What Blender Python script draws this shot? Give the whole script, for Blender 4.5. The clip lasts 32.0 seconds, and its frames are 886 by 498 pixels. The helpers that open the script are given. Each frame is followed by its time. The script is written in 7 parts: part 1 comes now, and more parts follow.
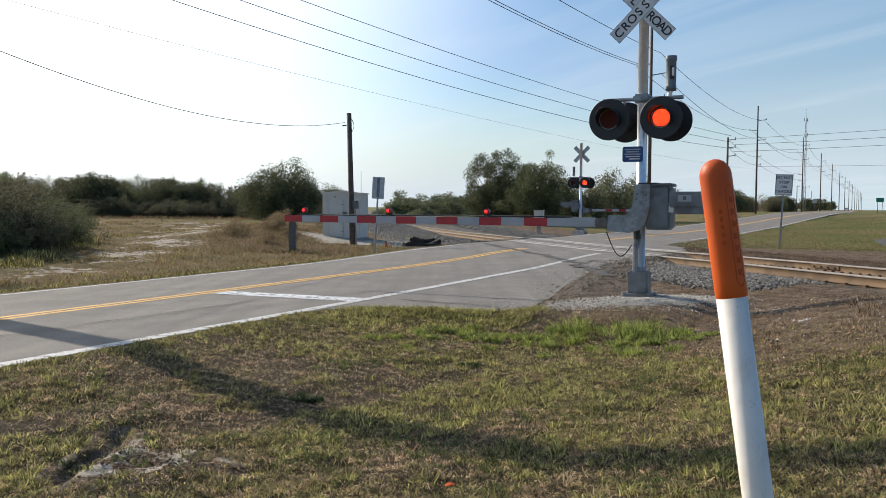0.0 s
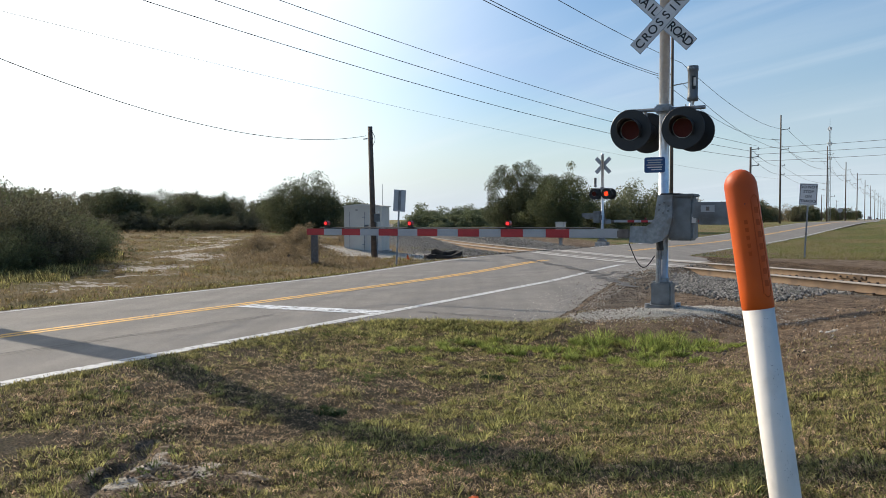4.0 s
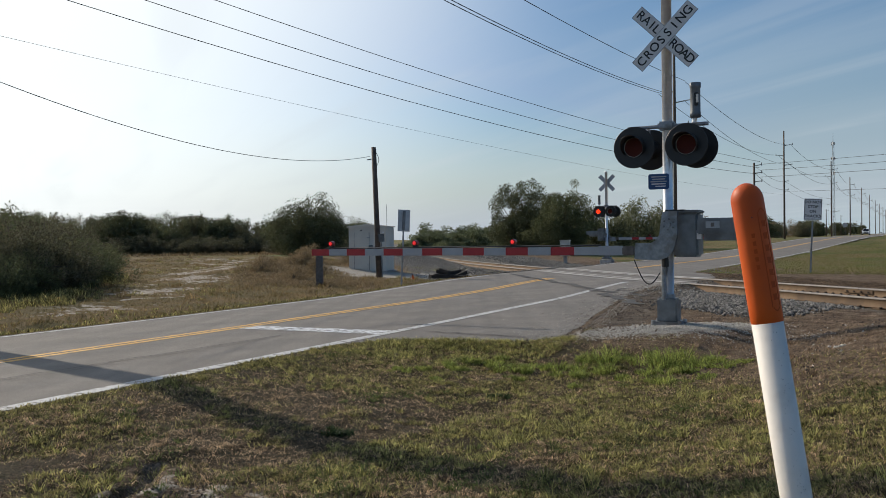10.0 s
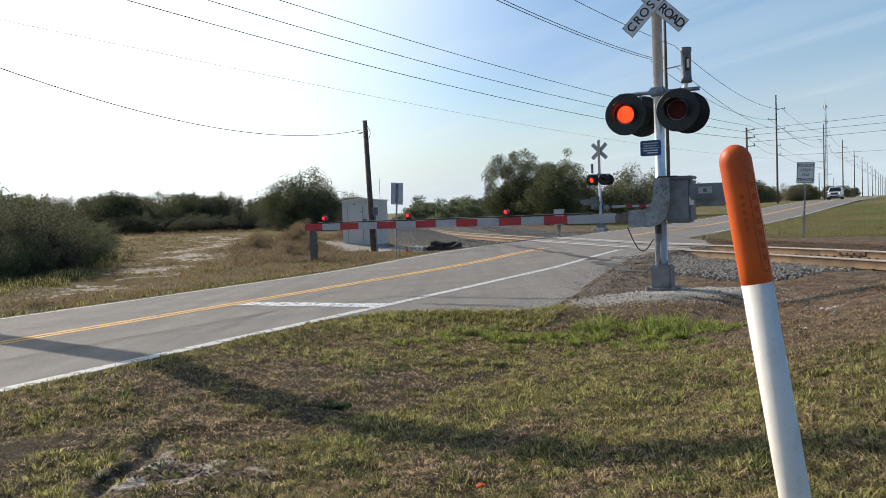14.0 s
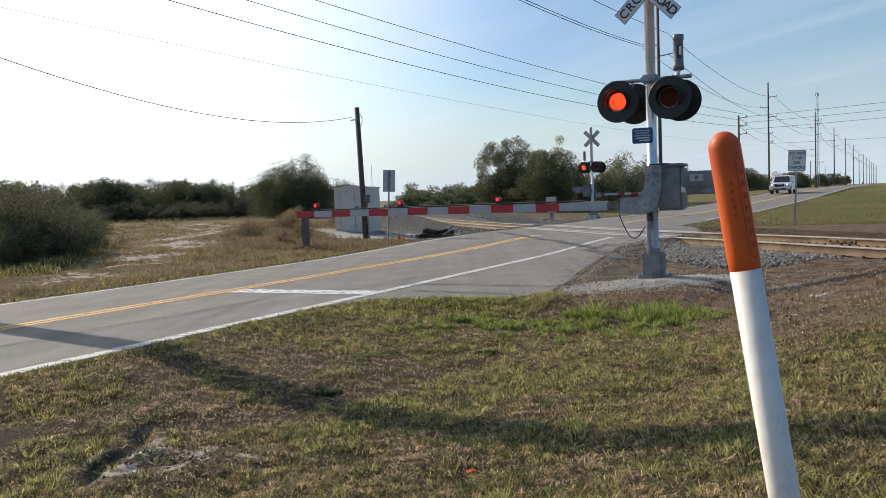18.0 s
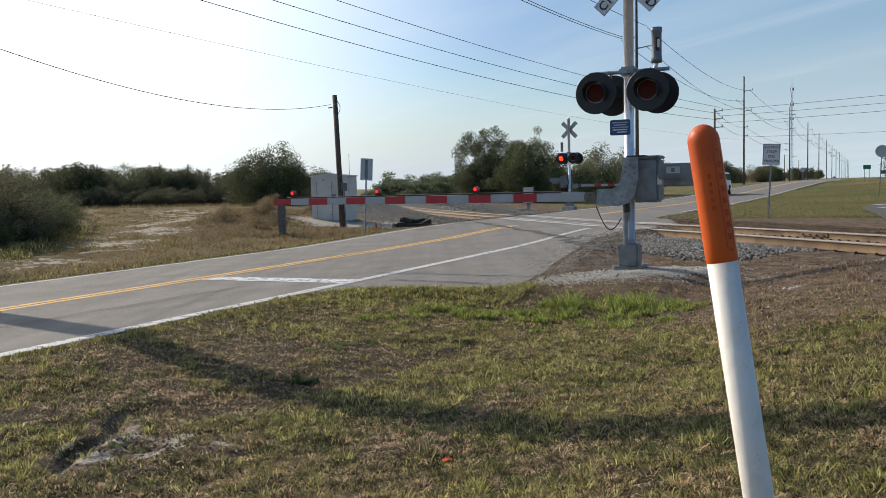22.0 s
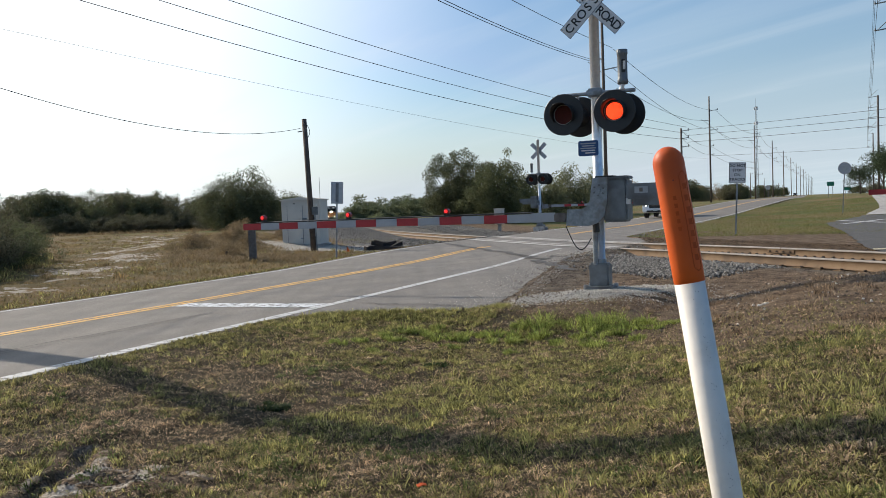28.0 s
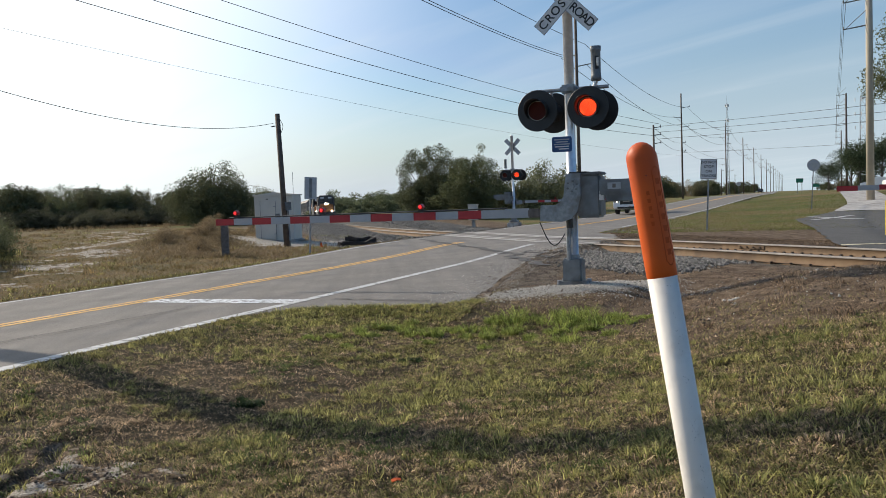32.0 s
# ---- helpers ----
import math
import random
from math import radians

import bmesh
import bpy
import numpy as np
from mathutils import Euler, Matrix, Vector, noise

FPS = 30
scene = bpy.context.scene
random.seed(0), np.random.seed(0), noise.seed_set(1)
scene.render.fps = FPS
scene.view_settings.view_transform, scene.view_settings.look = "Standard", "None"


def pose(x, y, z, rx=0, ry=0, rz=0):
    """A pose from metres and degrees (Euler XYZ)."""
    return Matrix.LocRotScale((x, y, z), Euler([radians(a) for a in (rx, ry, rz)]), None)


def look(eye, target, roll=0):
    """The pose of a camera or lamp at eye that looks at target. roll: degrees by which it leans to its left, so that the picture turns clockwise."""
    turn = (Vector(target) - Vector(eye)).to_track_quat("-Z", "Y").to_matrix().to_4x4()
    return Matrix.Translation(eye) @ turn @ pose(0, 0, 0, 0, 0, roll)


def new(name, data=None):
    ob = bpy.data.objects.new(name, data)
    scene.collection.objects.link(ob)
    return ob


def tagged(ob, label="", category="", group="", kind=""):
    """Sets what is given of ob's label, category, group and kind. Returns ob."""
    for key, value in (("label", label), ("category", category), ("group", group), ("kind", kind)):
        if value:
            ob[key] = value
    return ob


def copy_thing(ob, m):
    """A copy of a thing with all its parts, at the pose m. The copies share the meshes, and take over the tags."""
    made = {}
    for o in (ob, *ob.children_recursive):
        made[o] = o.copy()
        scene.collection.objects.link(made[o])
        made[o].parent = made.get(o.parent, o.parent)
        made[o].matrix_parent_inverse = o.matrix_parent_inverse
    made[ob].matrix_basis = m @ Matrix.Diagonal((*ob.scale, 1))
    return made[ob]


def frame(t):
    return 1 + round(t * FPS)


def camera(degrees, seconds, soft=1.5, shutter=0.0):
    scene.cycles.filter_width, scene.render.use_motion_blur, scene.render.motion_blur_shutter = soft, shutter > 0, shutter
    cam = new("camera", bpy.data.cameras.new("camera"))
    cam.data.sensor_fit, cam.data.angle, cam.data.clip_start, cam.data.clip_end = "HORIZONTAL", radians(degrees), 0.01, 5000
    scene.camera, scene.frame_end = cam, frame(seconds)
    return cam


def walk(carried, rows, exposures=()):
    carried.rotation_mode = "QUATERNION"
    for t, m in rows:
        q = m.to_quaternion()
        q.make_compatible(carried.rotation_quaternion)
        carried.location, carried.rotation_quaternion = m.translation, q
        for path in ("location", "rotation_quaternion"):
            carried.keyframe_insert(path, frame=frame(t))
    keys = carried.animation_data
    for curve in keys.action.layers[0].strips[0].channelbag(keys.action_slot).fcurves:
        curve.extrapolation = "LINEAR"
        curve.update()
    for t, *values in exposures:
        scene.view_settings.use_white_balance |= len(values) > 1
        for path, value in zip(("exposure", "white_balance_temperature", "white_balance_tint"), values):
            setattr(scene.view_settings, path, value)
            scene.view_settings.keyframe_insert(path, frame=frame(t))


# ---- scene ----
cam = camera(55.0, 32.0, soft=0.75)
# seconds, x, y, z, yaw, pitch, roll of the hand-held camera
PATH = [
    (0, -0.000, 0.000, 1.450, 0.00, -2.82, -0.35),
    (0.5, -0.000, 0.002, 1.456, 0.35, -2.80, -0.39),
    (1, -0.002, 0.002, 1.455, 0.61, -2.72, -0.22),
    (1.5, -0.008, 0.001, 1.453, 0.88, -2.75, -0.19),
    (2, -0.018, 0.004, 1.455, 1.19, -2.52, -0.24),
    (2.5, -0.017, 0.001, 1.454, 1.45, -2.22, -0.21),
    (4.5, -0.003, -0.001, 1.451, 1.44, -1.80, 0.17),
    (5, -0.002, 0.001, 1.456, 1.55, -1.05, 0.28),
    (5.5, -0.006, -0.002, 1.456, 1.64, -0.51, 0.35),
    (6, -0.005, -0.001, 1.452, 1.66, -0.30, 0.43),
    (6.5, -0.007, -0.002, 1.451, 1.90, -0.21, 0.40),
    (7, -0.007, -0.002, 1.450, 2.21, 0.04, 0.44),
    (7.5, -0.008, -0.003, 1.450, 2.18, 0.36, 0.77),
    (8, -0.008, -0.001, 1.450, 2.02, 0.06, 0.85),
    (8.5, -0.008, -0.001, 1.446, 1.90, -0.38, 0.80),
    (9, -0.008, 0.001, 1.445, 1.87, -0.67, 0.84),
    (9.5, -0.008, -0.001, 1.448, 1.81, -0.56, 0.90),
    (10, -0.013, -0.001, 1.445, 1.71, -0.68, 0.76),
    (10.5, -0.014, -0.001, 1.444, 1.28, -1.13, 0.80),
    (11, -0.016, -0.001, 1.440, 0.93, -1.84, 1.04),
    (11.5, -0.007, -0.002, 1.437, 0.76, -2.06, 1.43),
    (12, -0.007, -0.002, 1.437, 0.77, -1.95, 1.47),
    (12.5, -0.005, -0.000, 1.437, 0.79, -2.10, 1.51),
    (13, -0.001, 0.002, 1.437, 0.74, -2.10, 2.01),
    (13.5, -0.001, -0.000, 1.434, 1.01, -2.39, 2.15),
    (14, 0.000, -0.000, 1.434, 1.30, -2.55, 2.11),
    (14.5, 0.001, -0.000, 1.432, 1.65, -2.53, 1.99),
    (16.5, 0.004, -0.001, 1.433, 1.18, -2.64, 1.76),
    (17, 0.005, -0.001, 1.431, 0.96, -2.97, 1.72),
    (17.5, 0.008, 0.000, 1.431, 0.99, -3.18, 1.89),
    (18, 0.008, 0.000, 1.431, 0.79, -3.41, 2.05),
    (18.5, 0.008, 0.001, 1.426, 0.52, -4.04, 1.94),
    (19, 0.002, 0.002, 1.424, 0.59, -4.31, 1.73),
    (19.5, -0.005, 0.001, 1.427, 0.65, -4.18, 1.59),
    (20, -0.004, 0.001, 1.425, 0.55, -4.16, 1.41),
    (20.5, -0.002, 0.001, 1.428, -0.03, -4.08, 1.50),
    (21, 0.001, 0.001, 1.426, -0.45, -4.24, 1.46),
    (21.5, -0.001, 0.002, 1.429, -0.45, -4.16, 1.27),
    (22, -0.001, 0.000, 1.431, -0.74, -4.17, 1.36),
    (22.5, 0.008, 0.002, 1.428, -1.34, -4.58, 1.52),
    (23, 0.010, 0.002, 1.432, -1.97, -4.68, 1.62),
    (23.5, 0.014, 0.001, 1.435, -2.60, -4.32, 1.47),
    (24, 0.018, 0.001, 1.435, -2.95, -4.33, 1.48),
    (24.5, 0.019, -0.000, 1.434, -2.99, -4.30, 1.45),
    (25, 0.021, 0.000, 1.433, -2.85, -4.14, 1.70),
    (25.5, 0.016, -0.001, 1.432, -2.61, -3.96, 1.76),
    (27.5, 0.012, -0.002, 1.434, -2.71, -3.33, 1.80),
    (28, 0.007, 0.002, 1.439, -2.68, -2.76, 2.15),
    (28.5, 0.005, -0.001, 1.439, -3.11, -2.71, 1.86),
    (29, 0.007, -0.001, 1.440, -3.45, -2.45, 1.48),
    (29.5, 0.007, -0.001, 1.436, -3.75, -2.54, 1.46),
    (30, 0.002, -0.002, 1.434, -3.65, -2.60, 1.49),
    (30.5, 0.001, -0.000, 1.432, -3.79, -2.88, 1.50),
    (31, -0.002, 0.001, 1.433, -3.92, -2.97, 1.54),
    (31.5, 0.003, 0.001, 1.435, -4.16, -3.15, 1.80),
    (32, 0.004, -0.001, 1.436, -4.43, -3.11, 2.04),
]
EXPOSURES = [(0, 0.0), (2, 0.0), (5, 0.0), (6, -0.18), (7, -0.4), (8, -0.57), (9, -0.6), (10, -0.5), (11, -0.2), (13, 0.0), (18, -0.05), (23, -0.12), (29, -0.08), (32, -0.14)]
walk(cam, [(t, pose(x, y, z, 90 + p, r, yaw)) for t, x, y, z, yaw, p, r in PATH], EXPOSURES)

# ---- world and sun ----
SUN_AZ, SUN_EL = -49.0, 30.0  # degrees clockwise from +y, degrees up
world = bpy.data.worlds.new("sky")
scene.world = world
world.use_nodes = True
wn, wl = world.node_tree.nodes, world.node_tree.links
sky = wn.new("ShaderNodeTexSky")
sky.sky_type, sky.sun_disc = "NISHITA", False
sky.sun_elevation, sky.sun_rotation = radians(SUN_EL), radians(SUN_AZ)
sky.air_density, sky.dust_density, sky.ozone_density = 1.0, 1.2, 3.0
tco = wn.new("ShaderNodeTexCoord")
haze = wn.new("ShaderNodeHueSaturation")
haze.inputs["Saturation"].default_value = 1.3
wl.new(sky.outputs["Color"], haze.inputs["Color"])
wsep = wn.new("ShaderNodeSeparateXYZ")
wl.new(tco.outputs["Generated"], wsep.inputs["Vector"])


def sky_math(op, a, b):
    """One arithmetic step of the sky; a and b are sockets or numbers."""
    m = wn.new("ShaderNodeMath")
    m.operation = op
    for k, v in enumerate((a, b)):
        if isinstance(v, (int, float)):
            m.inputs[k].default_value = v
        else:
            wl.new(v, m.inputs[k])
    return m.outputs[0]


def sky_range(v, lo, hi, to_lo, to_hi):
    m = wn.new("ShaderNodeMapRange")
    m.interpolation_type = "SMOOTHSTEP"
    for nm, x in zip(("From Min", "From Max", "To Min", "To Max"), (lo, hi, to_lo, to_hi)):
        m.inputs[nm].default_value = x
    wl.new(v, m.inputs["Value"])
    return m.outputs["Result"]


def sky_blend(kind, fac, under, col):
    m = wn.new("ShaderNodeMixRGB")
    m.blend_type = kind
    wl.new(fac, m.inputs["Fac"])
    wl.new(under, m.inputs["Color1"])
    m.inputs["Color2"].default_value = (*col, 1)
    return m.outputs["Color"]


# pale blue haze low over the horizon
air = sky_blend("LIGHTEN", sky_range(wsep.outputs["Z"], 0.0, 0.36, 1.0, 0.0), haze.outputs["Color"], (3.15, 4.3, 5.25))
air = sky_blend("MIX", sky_range(wsep.outputs["Z"], 0.0, 0.16, 0.85, 0.0), air, (4.9, 5.75, 6.2))
# milky white glare of the veiled sky round the sun
sun_dir = (math.sin(radians(SUN_AZ)) * math.cos(radians(SUN_EL)), math.cos(radians(SUN_AZ)) * math.cos(radians(SUN_EL)), math.sin(radians(SUN_EL)))
wdot = wn.new("ShaderNodeVectorMath")
wdot.operation = "DOT_PRODUCT"
wl.new(tco.outputs["Generated"], wdot.inputs[0])
wdot.inputs[1].default_value = sun_dir
air = sky_blend("LIGHTEN", sky_range(wdot.outputs["Value"], 0.56, 0.94, 0.0, 1.0), air, (11.0, 11.6, 11.8))
# thin cirrus on a high flat sheet, drawn out in streaks
lift = sky_math("ADD", sky_math("MAXIMUM", wsep.outputs["Z"], 0.0), 0.06)
wcmb = wn.new("ShaderNodeCombineXYZ")
wl.new(sky_math("DIVIDE", wsep.outputs["X"], lift), wcmb.inputs["X"])
wl.new(sky_math("DIVIDE", wsep.outputs["Y"], lift), wcmb.inputs["Y"])


def cirrus(turn, scale, size, seed, lo, hi, most):
    mp = wn.new("ShaderNodeMapping")
    mp.vector_type = "TEXTURE"
    mp.inputs["Location"].default_value = (seed, seed * 0.7, 0)
    mp.inputs["Rotation"].default_value = (0, 0, radians(turn))
    mp.inputs["Scale"].default_value = scale
    wl.new(wcmb.outputs["Vector"], mp.inputs["Vector"])
    nz = wn.new("ShaderNodeTexNoise")
    nz.inputs["Scale"].default_value, nz.inputs["Detail"].default_value, nz.inputs["Distortion"].default_value = size, 6.0, 0.5
    wl.new(mp.outputs["Vector"], nz.inputs["Vector"])
    return sky_range(nz.outputs["Fac"], lo, hi, 0.0, most)


for row in ((24, (0.55, 4.5, 1), 1.0, 3.0, 0.5, 0.74, 0.2), (33, (0.9, 4.0, 1), 1.5, 9.0, 0.53, 0.76, 0.14), (18, (2.0, 4.0, 1), 0.8, 5.0, 0.46, 0.72, 0.08)):
    air = sky_blend("MIX", cirrus(*row), air, (6.6, 7.1, 7.5))
wmul = wn["Background"]
wl.new(air, wmul.inputs["Color"])
wmul.inputs["Strength"].default_value = 0.135
sun = new("sun", bpy.data.lights.new("sun", "SUN"))
sun.data.energy, sun.data.angle, sun.data.color = 5.0, radians(0.55), (1.0, 0.89, 0.74)
sun.matrix_world = look((0, 0, 30), (-30 * math.sin(radians(SUN_AZ)) / math.tan(radians(SUN_EL)),
                                     -30 * math.cos(radians(SUN_AZ)) / math.tan(radians(SUN_EL)), 0))


# ---- materials ----
def material(name, col, rough=0.6, metal=0.0, col2=None, scale=8.0, amount=0.5, bump=0.0, bscale=60.0, col3=None, scale3=1.2, rand=0.0, island=False, spec=0.5):
    """Principled surface: base colour broken by a coarse and a fine noise, with fine relief."""
    m = bpy.data.materials.new(name)
    m.use_nodes = True
    nt = m.node_tree
    n, l = nt.nodes, nt.links
    b = n["Principled BSDF"]
    b.inputs["Roughness"].default_value, b.inputs["Metallic"].default_value = rough, metal
    b.inputs["Specular IOR Level"].default_value = spec
    tc = n.new("ShaderNodeTexCoord")
    col2 = col2 or tuple(c * 0.7 for c in col)
    noi = n.new("ShaderNodeTexNoise")
    noi.inputs["Scale"].default_value, noi.inputs["Detail"].default_value = scale, 6.0
    l.new(tc.outputs["Object"], noi.inputs["Vector"])
    ramp = n.new("ShaderNodeMapRange")
    ramp.inputs["From Min"].default_value, ramp.inputs["From Max"].default_value = 0.5 - 0.25 / max(amount, 0.05) * 0.5, 0.5 + 0.25 / max(amount, 0.05) * 0.5
    l.new(noi.outputs["Fac"], ramp.inputs["Value"])
    mix = n.new("ShaderNodeMixRGB")
    mix.inputs["Color1"].default_value, mix.inputs["Color2"].default_value = (*col, 1), (*col2, 1)
    l.new(ramp.outputs["Result"], mix.inputs["Fac"])
    out = mix.outputs["Color"]
    if col3:
        no3 = n.new("ShaderNodeTexNoise")
        no3.inputs["Scale"].default_value, no3.inputs["Detail"].default_value = scale3, 4.0
        l.new(tc.outputs["Object"], no3.inputs["Vector"])
        r3 = n.new("ShaderNodeMapRange")
        r3.inputs["From Min"].default_value, r3.inputs["From Max"].default_value = 0.48, 0.62
        l.new(no3.outputs["Fac"], r3.inputs["Value"])
        m3 = n.new("ShaderNodeMixRGB")
        l.new(r3.outputs["Result"], m3.inputs["Fac"])
        l.new(out, m3.inputs["Color1"])
        m3.inputs["Color2"].default_value = (*col3, 1)
        out = m3.outputs["Color"]
    if rand:
        if island:
            rnd = n.new("ShaderNodeNewGeometry").outputs["Random Per Island"]
        else:
            rnd = n.new("ShaderNodeObjectInfo").outputs["Random"]
        rr = n.new("ShaderNodeMapRange")
        rr.inputs["To Min"].default_value, rr.inputs["To Max"].default_value = 1 - rand, 1 + rand
        l.new(rnd, rr.inputs["Value"])
        hs = n.new("ShaderNodeHueSaturation")
        l.new(rr.outputs["Result"], hs.inputs["Value"])
        l.new(out, hs.inputs["Color"])
        out = hs.outputs["Color"]
    l.new(out, b.inputs["Base Color"])
    if bump:
        nb = n.new("ShaderNodeTexNoise")
        nb.inputs["Scale"].default_value, nb.inputs["Detail"].default_value = bscale, 5.0
        l.new(tc.outputs["Object"], nb.inputs["Vector"])
        bp = n.new("ShaderNodeBump")
        bp.inputs["Strength"].default_value, bp.inputs["Distance"].default_value = bump, 0.02
        l.new(nb.outputs["Fac"], bp.inputs["Height"])
        l.new(bp.outputs["Normal"], b.inputs["Normal"])
    return m


def glowing(name, col, strength):
    m = bpy.data.materials.new(name)
    m.use_nodes = True
    b = m.node_tree.nodes["Principled BSDF"]
    b.inputs["Base Color"].default_value = (*col, 1)
    b.inputs["Emission Color"].default_value = (*col, 1)
    b.inputs["Emission Strength"].default_value = strength
    return m


def leafy(name, col, col2, rand=0.4, trans=0.35, scale=0.7):
    """Leaves and blades: matt, a little light passes through them."""
    m = material(name, col, 0.75, 0, col2, scale, 0.8, rand=rand, island=True, spec=0.25)
    n, l = m.node_tree.nodes, m.node_tree.links
    b = n["Principled BSDF"]
    t = n.new("ShaderNodeBsdfTranslucent")
    l.new(b.inputs["Base Color"].links[0].from_socket, t.inputs["Color"])
    mx = n.new("ShaderNodeMixShader")
    mx.inputs["Fac"].default_value = trans
    l.new(b.outputs[0], mx.inputs[1])
    l.new(t.outputs[0], mx.inputs[2])
    l.new(mx.outputs[0], n["Material Output"].inputs["Surface"])
    return m


M_ALU = material("aluminium", (0.84, 0.84, 0.85), 0.3, 0.55, (0.68, 0.68, 0.69), 14, 0.6, 0.12, 90)
M_GALV = material("galvanised_steel", (0.33, 0.35, 0.37), 0.5, 0.6, (0.22, 0.24, 0.26), 18, 0.7, 0.1, 70, (0.2, 0.19, 0.18), 4)
M_GREYBOX = material("grey_painted_steel", (0.22, 0.235, 0.245), 0.55, 0.3, (0.15, 0.16, 0.165), 7, 0.6, 0.1, 50, (0.13, 0.13, 0.13), 3)
M_BLACK = material("black_paint", (0.012, 0.012, 0.013), 0.45, 0, (0.02, 0.02, 0.02), 10, 0.5, 0.05)
M_WHITEREF = material("white_sheeting", (0.72, 0.72, 0.72), 0.5, 0, (0.6, 0.6, 0.6), 5, 0.5, 0.03, 40)
M_SIGNBACK = material("sign_back_metal", (0.42, 0.43, 0.45), 0.45, 0.7, (0.33, 0.34, 0.36), 6, 0.6, 0.05)
M_RED = material("red_sheeting", (0.42, 0.025, 0.03), 0.5, 0, (0.33, 0.02, 0.025), 6, 0.5)
M_ARMWHITE = material("grey_white_sheeting", (0.38, 0.39, 0.41), 0.5, 0, (0.32, 0.33, 0.35), 6, 0.5)
M_ORANGE = material("orange_plastic", (0.74, 0.125, 0.014), 0.5, 0, (0.64, 0.1, 0.012), 5, 0.4, 0.06, 25, (0.58, 0.09, 0.014), 2.5, spec=0.3)
M_SMUDGE = material("smudged_orange", (0.6, 0.095, 0.014), 0.6, spec=0.2)
M_WHITEPL = material("white_plastic", (0.82, 0.77, 0.7), 0.6, 0, (0.76, 0.71, 0.64), 9, 0.5, 0.08, 30, (0.72, 0.67, 0.6), 14)
M_SPECK = material("mildew", (0.36, 0.33, 0.28), 0.9)
M_BLUE = material("blue_sign", (0.018, 0.075, 0.22), 0.45)
M_POLE = material("weathered_pole_wood", (0.14, 0.105, 0.08), 0.85, 0, (0.08, 0.06, 0.048), 6, 0.8, 0.5, 40)
M_TIE = material("creosoted_wood", (0.025, 0.02, 0.017), 0.9, 0, (0.05, 0.04, 0.035), 12, 0.7, 0.6, 50)
M_POST = material("grey_post_wood", (0.2, 0.18, 0.16), 0.9, 0, (0.12, 0.1, 0.09), 10, 0.7, 0.5, 50)
M_WIRE = material("wire", (0.03, 0.03, 0.035), 0.5, 0.4)
M_RAIL = material("rusty_rail", (0.15, 0.09, 0.046), 0.85, 0.0, (0.19, 0.122, 0.066), 6, 0.6, 0.3, 50, (0.1, 0.062, 0.034), 1.5)
M_SPIKE = material("rusted_spike", (0.035, 0.025, 0.02), 0.9, 0, (0.06, 0.04, 0.03), 20)
M_RAILTOP = material("worn_rail_head", (0.2, 0.175, 0.15), 0.6, 0.0, (0.13, 0.11, 0.095), 5, 0.7)
M_CONC = material("concrete", (0.5, 0.48, 0.45), 0.85, 0, (0.32, 0.3, 0.28), 5, 0.7, 0.3, 60, (0.25, 0.23, 0.21), 1.4)
M_SHED = material("cream_painted_metal", (0.62, 0.58, 0.51), 0.6, 0.0, (0.54, 0.5, 0.44), 2, 0.5, 0.03, 30)
M_STONE = material("ballast_stone", (0.27, 0.25, 0.22), 0.85, 0, (0.09, 0.083, 0.074), 14, 0.8, 0.5, 50, None, 1, 0.6, True)
M_LIME = material("limestone_gravel", (0.62, 0.58, 0.51), 0.9, 0, (0.42, 0.39, 0.335), 14, 0.8, 0.4, 50, None, 1, 0.35, True)
M_DIRTCLOD = material("dirt_clod", (0.17, 0.13, 0.095), 0.95, 0, (0.08, 0.06, 0.045), 10, 0.8, 0.5, 50, None, 1, 0.4, True)
M_LENSOFF = material("unlit_red_lens", (0.14, 0.024, 0.014), 0.5, 0, (0.06, 0.011, 0.008), 90, 0.9, spec=0.15)
# pale colour stands for daylight caught on the black lens ring
M_RIMGLINT = material("painted_rim_glint", (0.5, 0.47, 0.42), 0.5)
M_LENSON = glowing("lit_red_led", (1.0, 0.06, 0.015), 4.0)
M_LAMPRED = glowing("lit_red_lamp", (1.0, 0.03, 0.03), 1.1)
M_REDLENS = material("red_lamp_plastic", (0.32, 0.01, 0.012), 0.3)
M_HEAD = glowing("headlight", (1.0, 0.88, 0.66), 30.0)
M_CARLAMP = glowing("dipped_headlight", (1.0, 0.96, 0.88), 2.2)
M_GLASS = material("dark_window_glass", (0.015, 0.018, 0.02), 0.08, 0, (0.02, 0.022, 0.025))
M_RUBBER = material("tyre_rubber", (0.02, 0.02, 0.02), 0.85)
M_CARWHITE = material("white_car_paint", (0.78, 0.78, 0.78), 0.25, 0, (0.74, 0.74, 0.74))
M_CARDARK = material("dark_car_paint", (0.03, 0.035, 0.04), 0.25)
M_CHROME = material("chrome", (0.7, 0.7, 0.7), 0.15, 1.0)
M_LOCO = material("faded_loco_orange", (0.22, 0.092, 0.027), 0.6, 0, (0.15, 0.065, 0.022), 3, 0.6, 0.05, 20)
M_LOCODARK = material("loco_dark_paint", (0.04, 0.042, 0.05), 0.6, 0, (0.06, 0.055, 0.05), 2, 0.6)
M_HOPPER = material("grey_wagon_paint", (0.3, 0.29, 0.28), 0.7, 0, (0.2, 0.17, 0.14), 1.5, 0.6)
M_GREENSIGN = material("green_sign", (0.01, 0.2, 0.12), 0.5)
M_YELLOWPOST = material("yellow_paint", (0.6, 0.42, 0.03), 0.55)
M_BARK = material("bark", (0.1, 0.08, 0.065), 0.9, 0, (0.06, 0.05, 0.04), 8, 0.7, 0.6, 30)
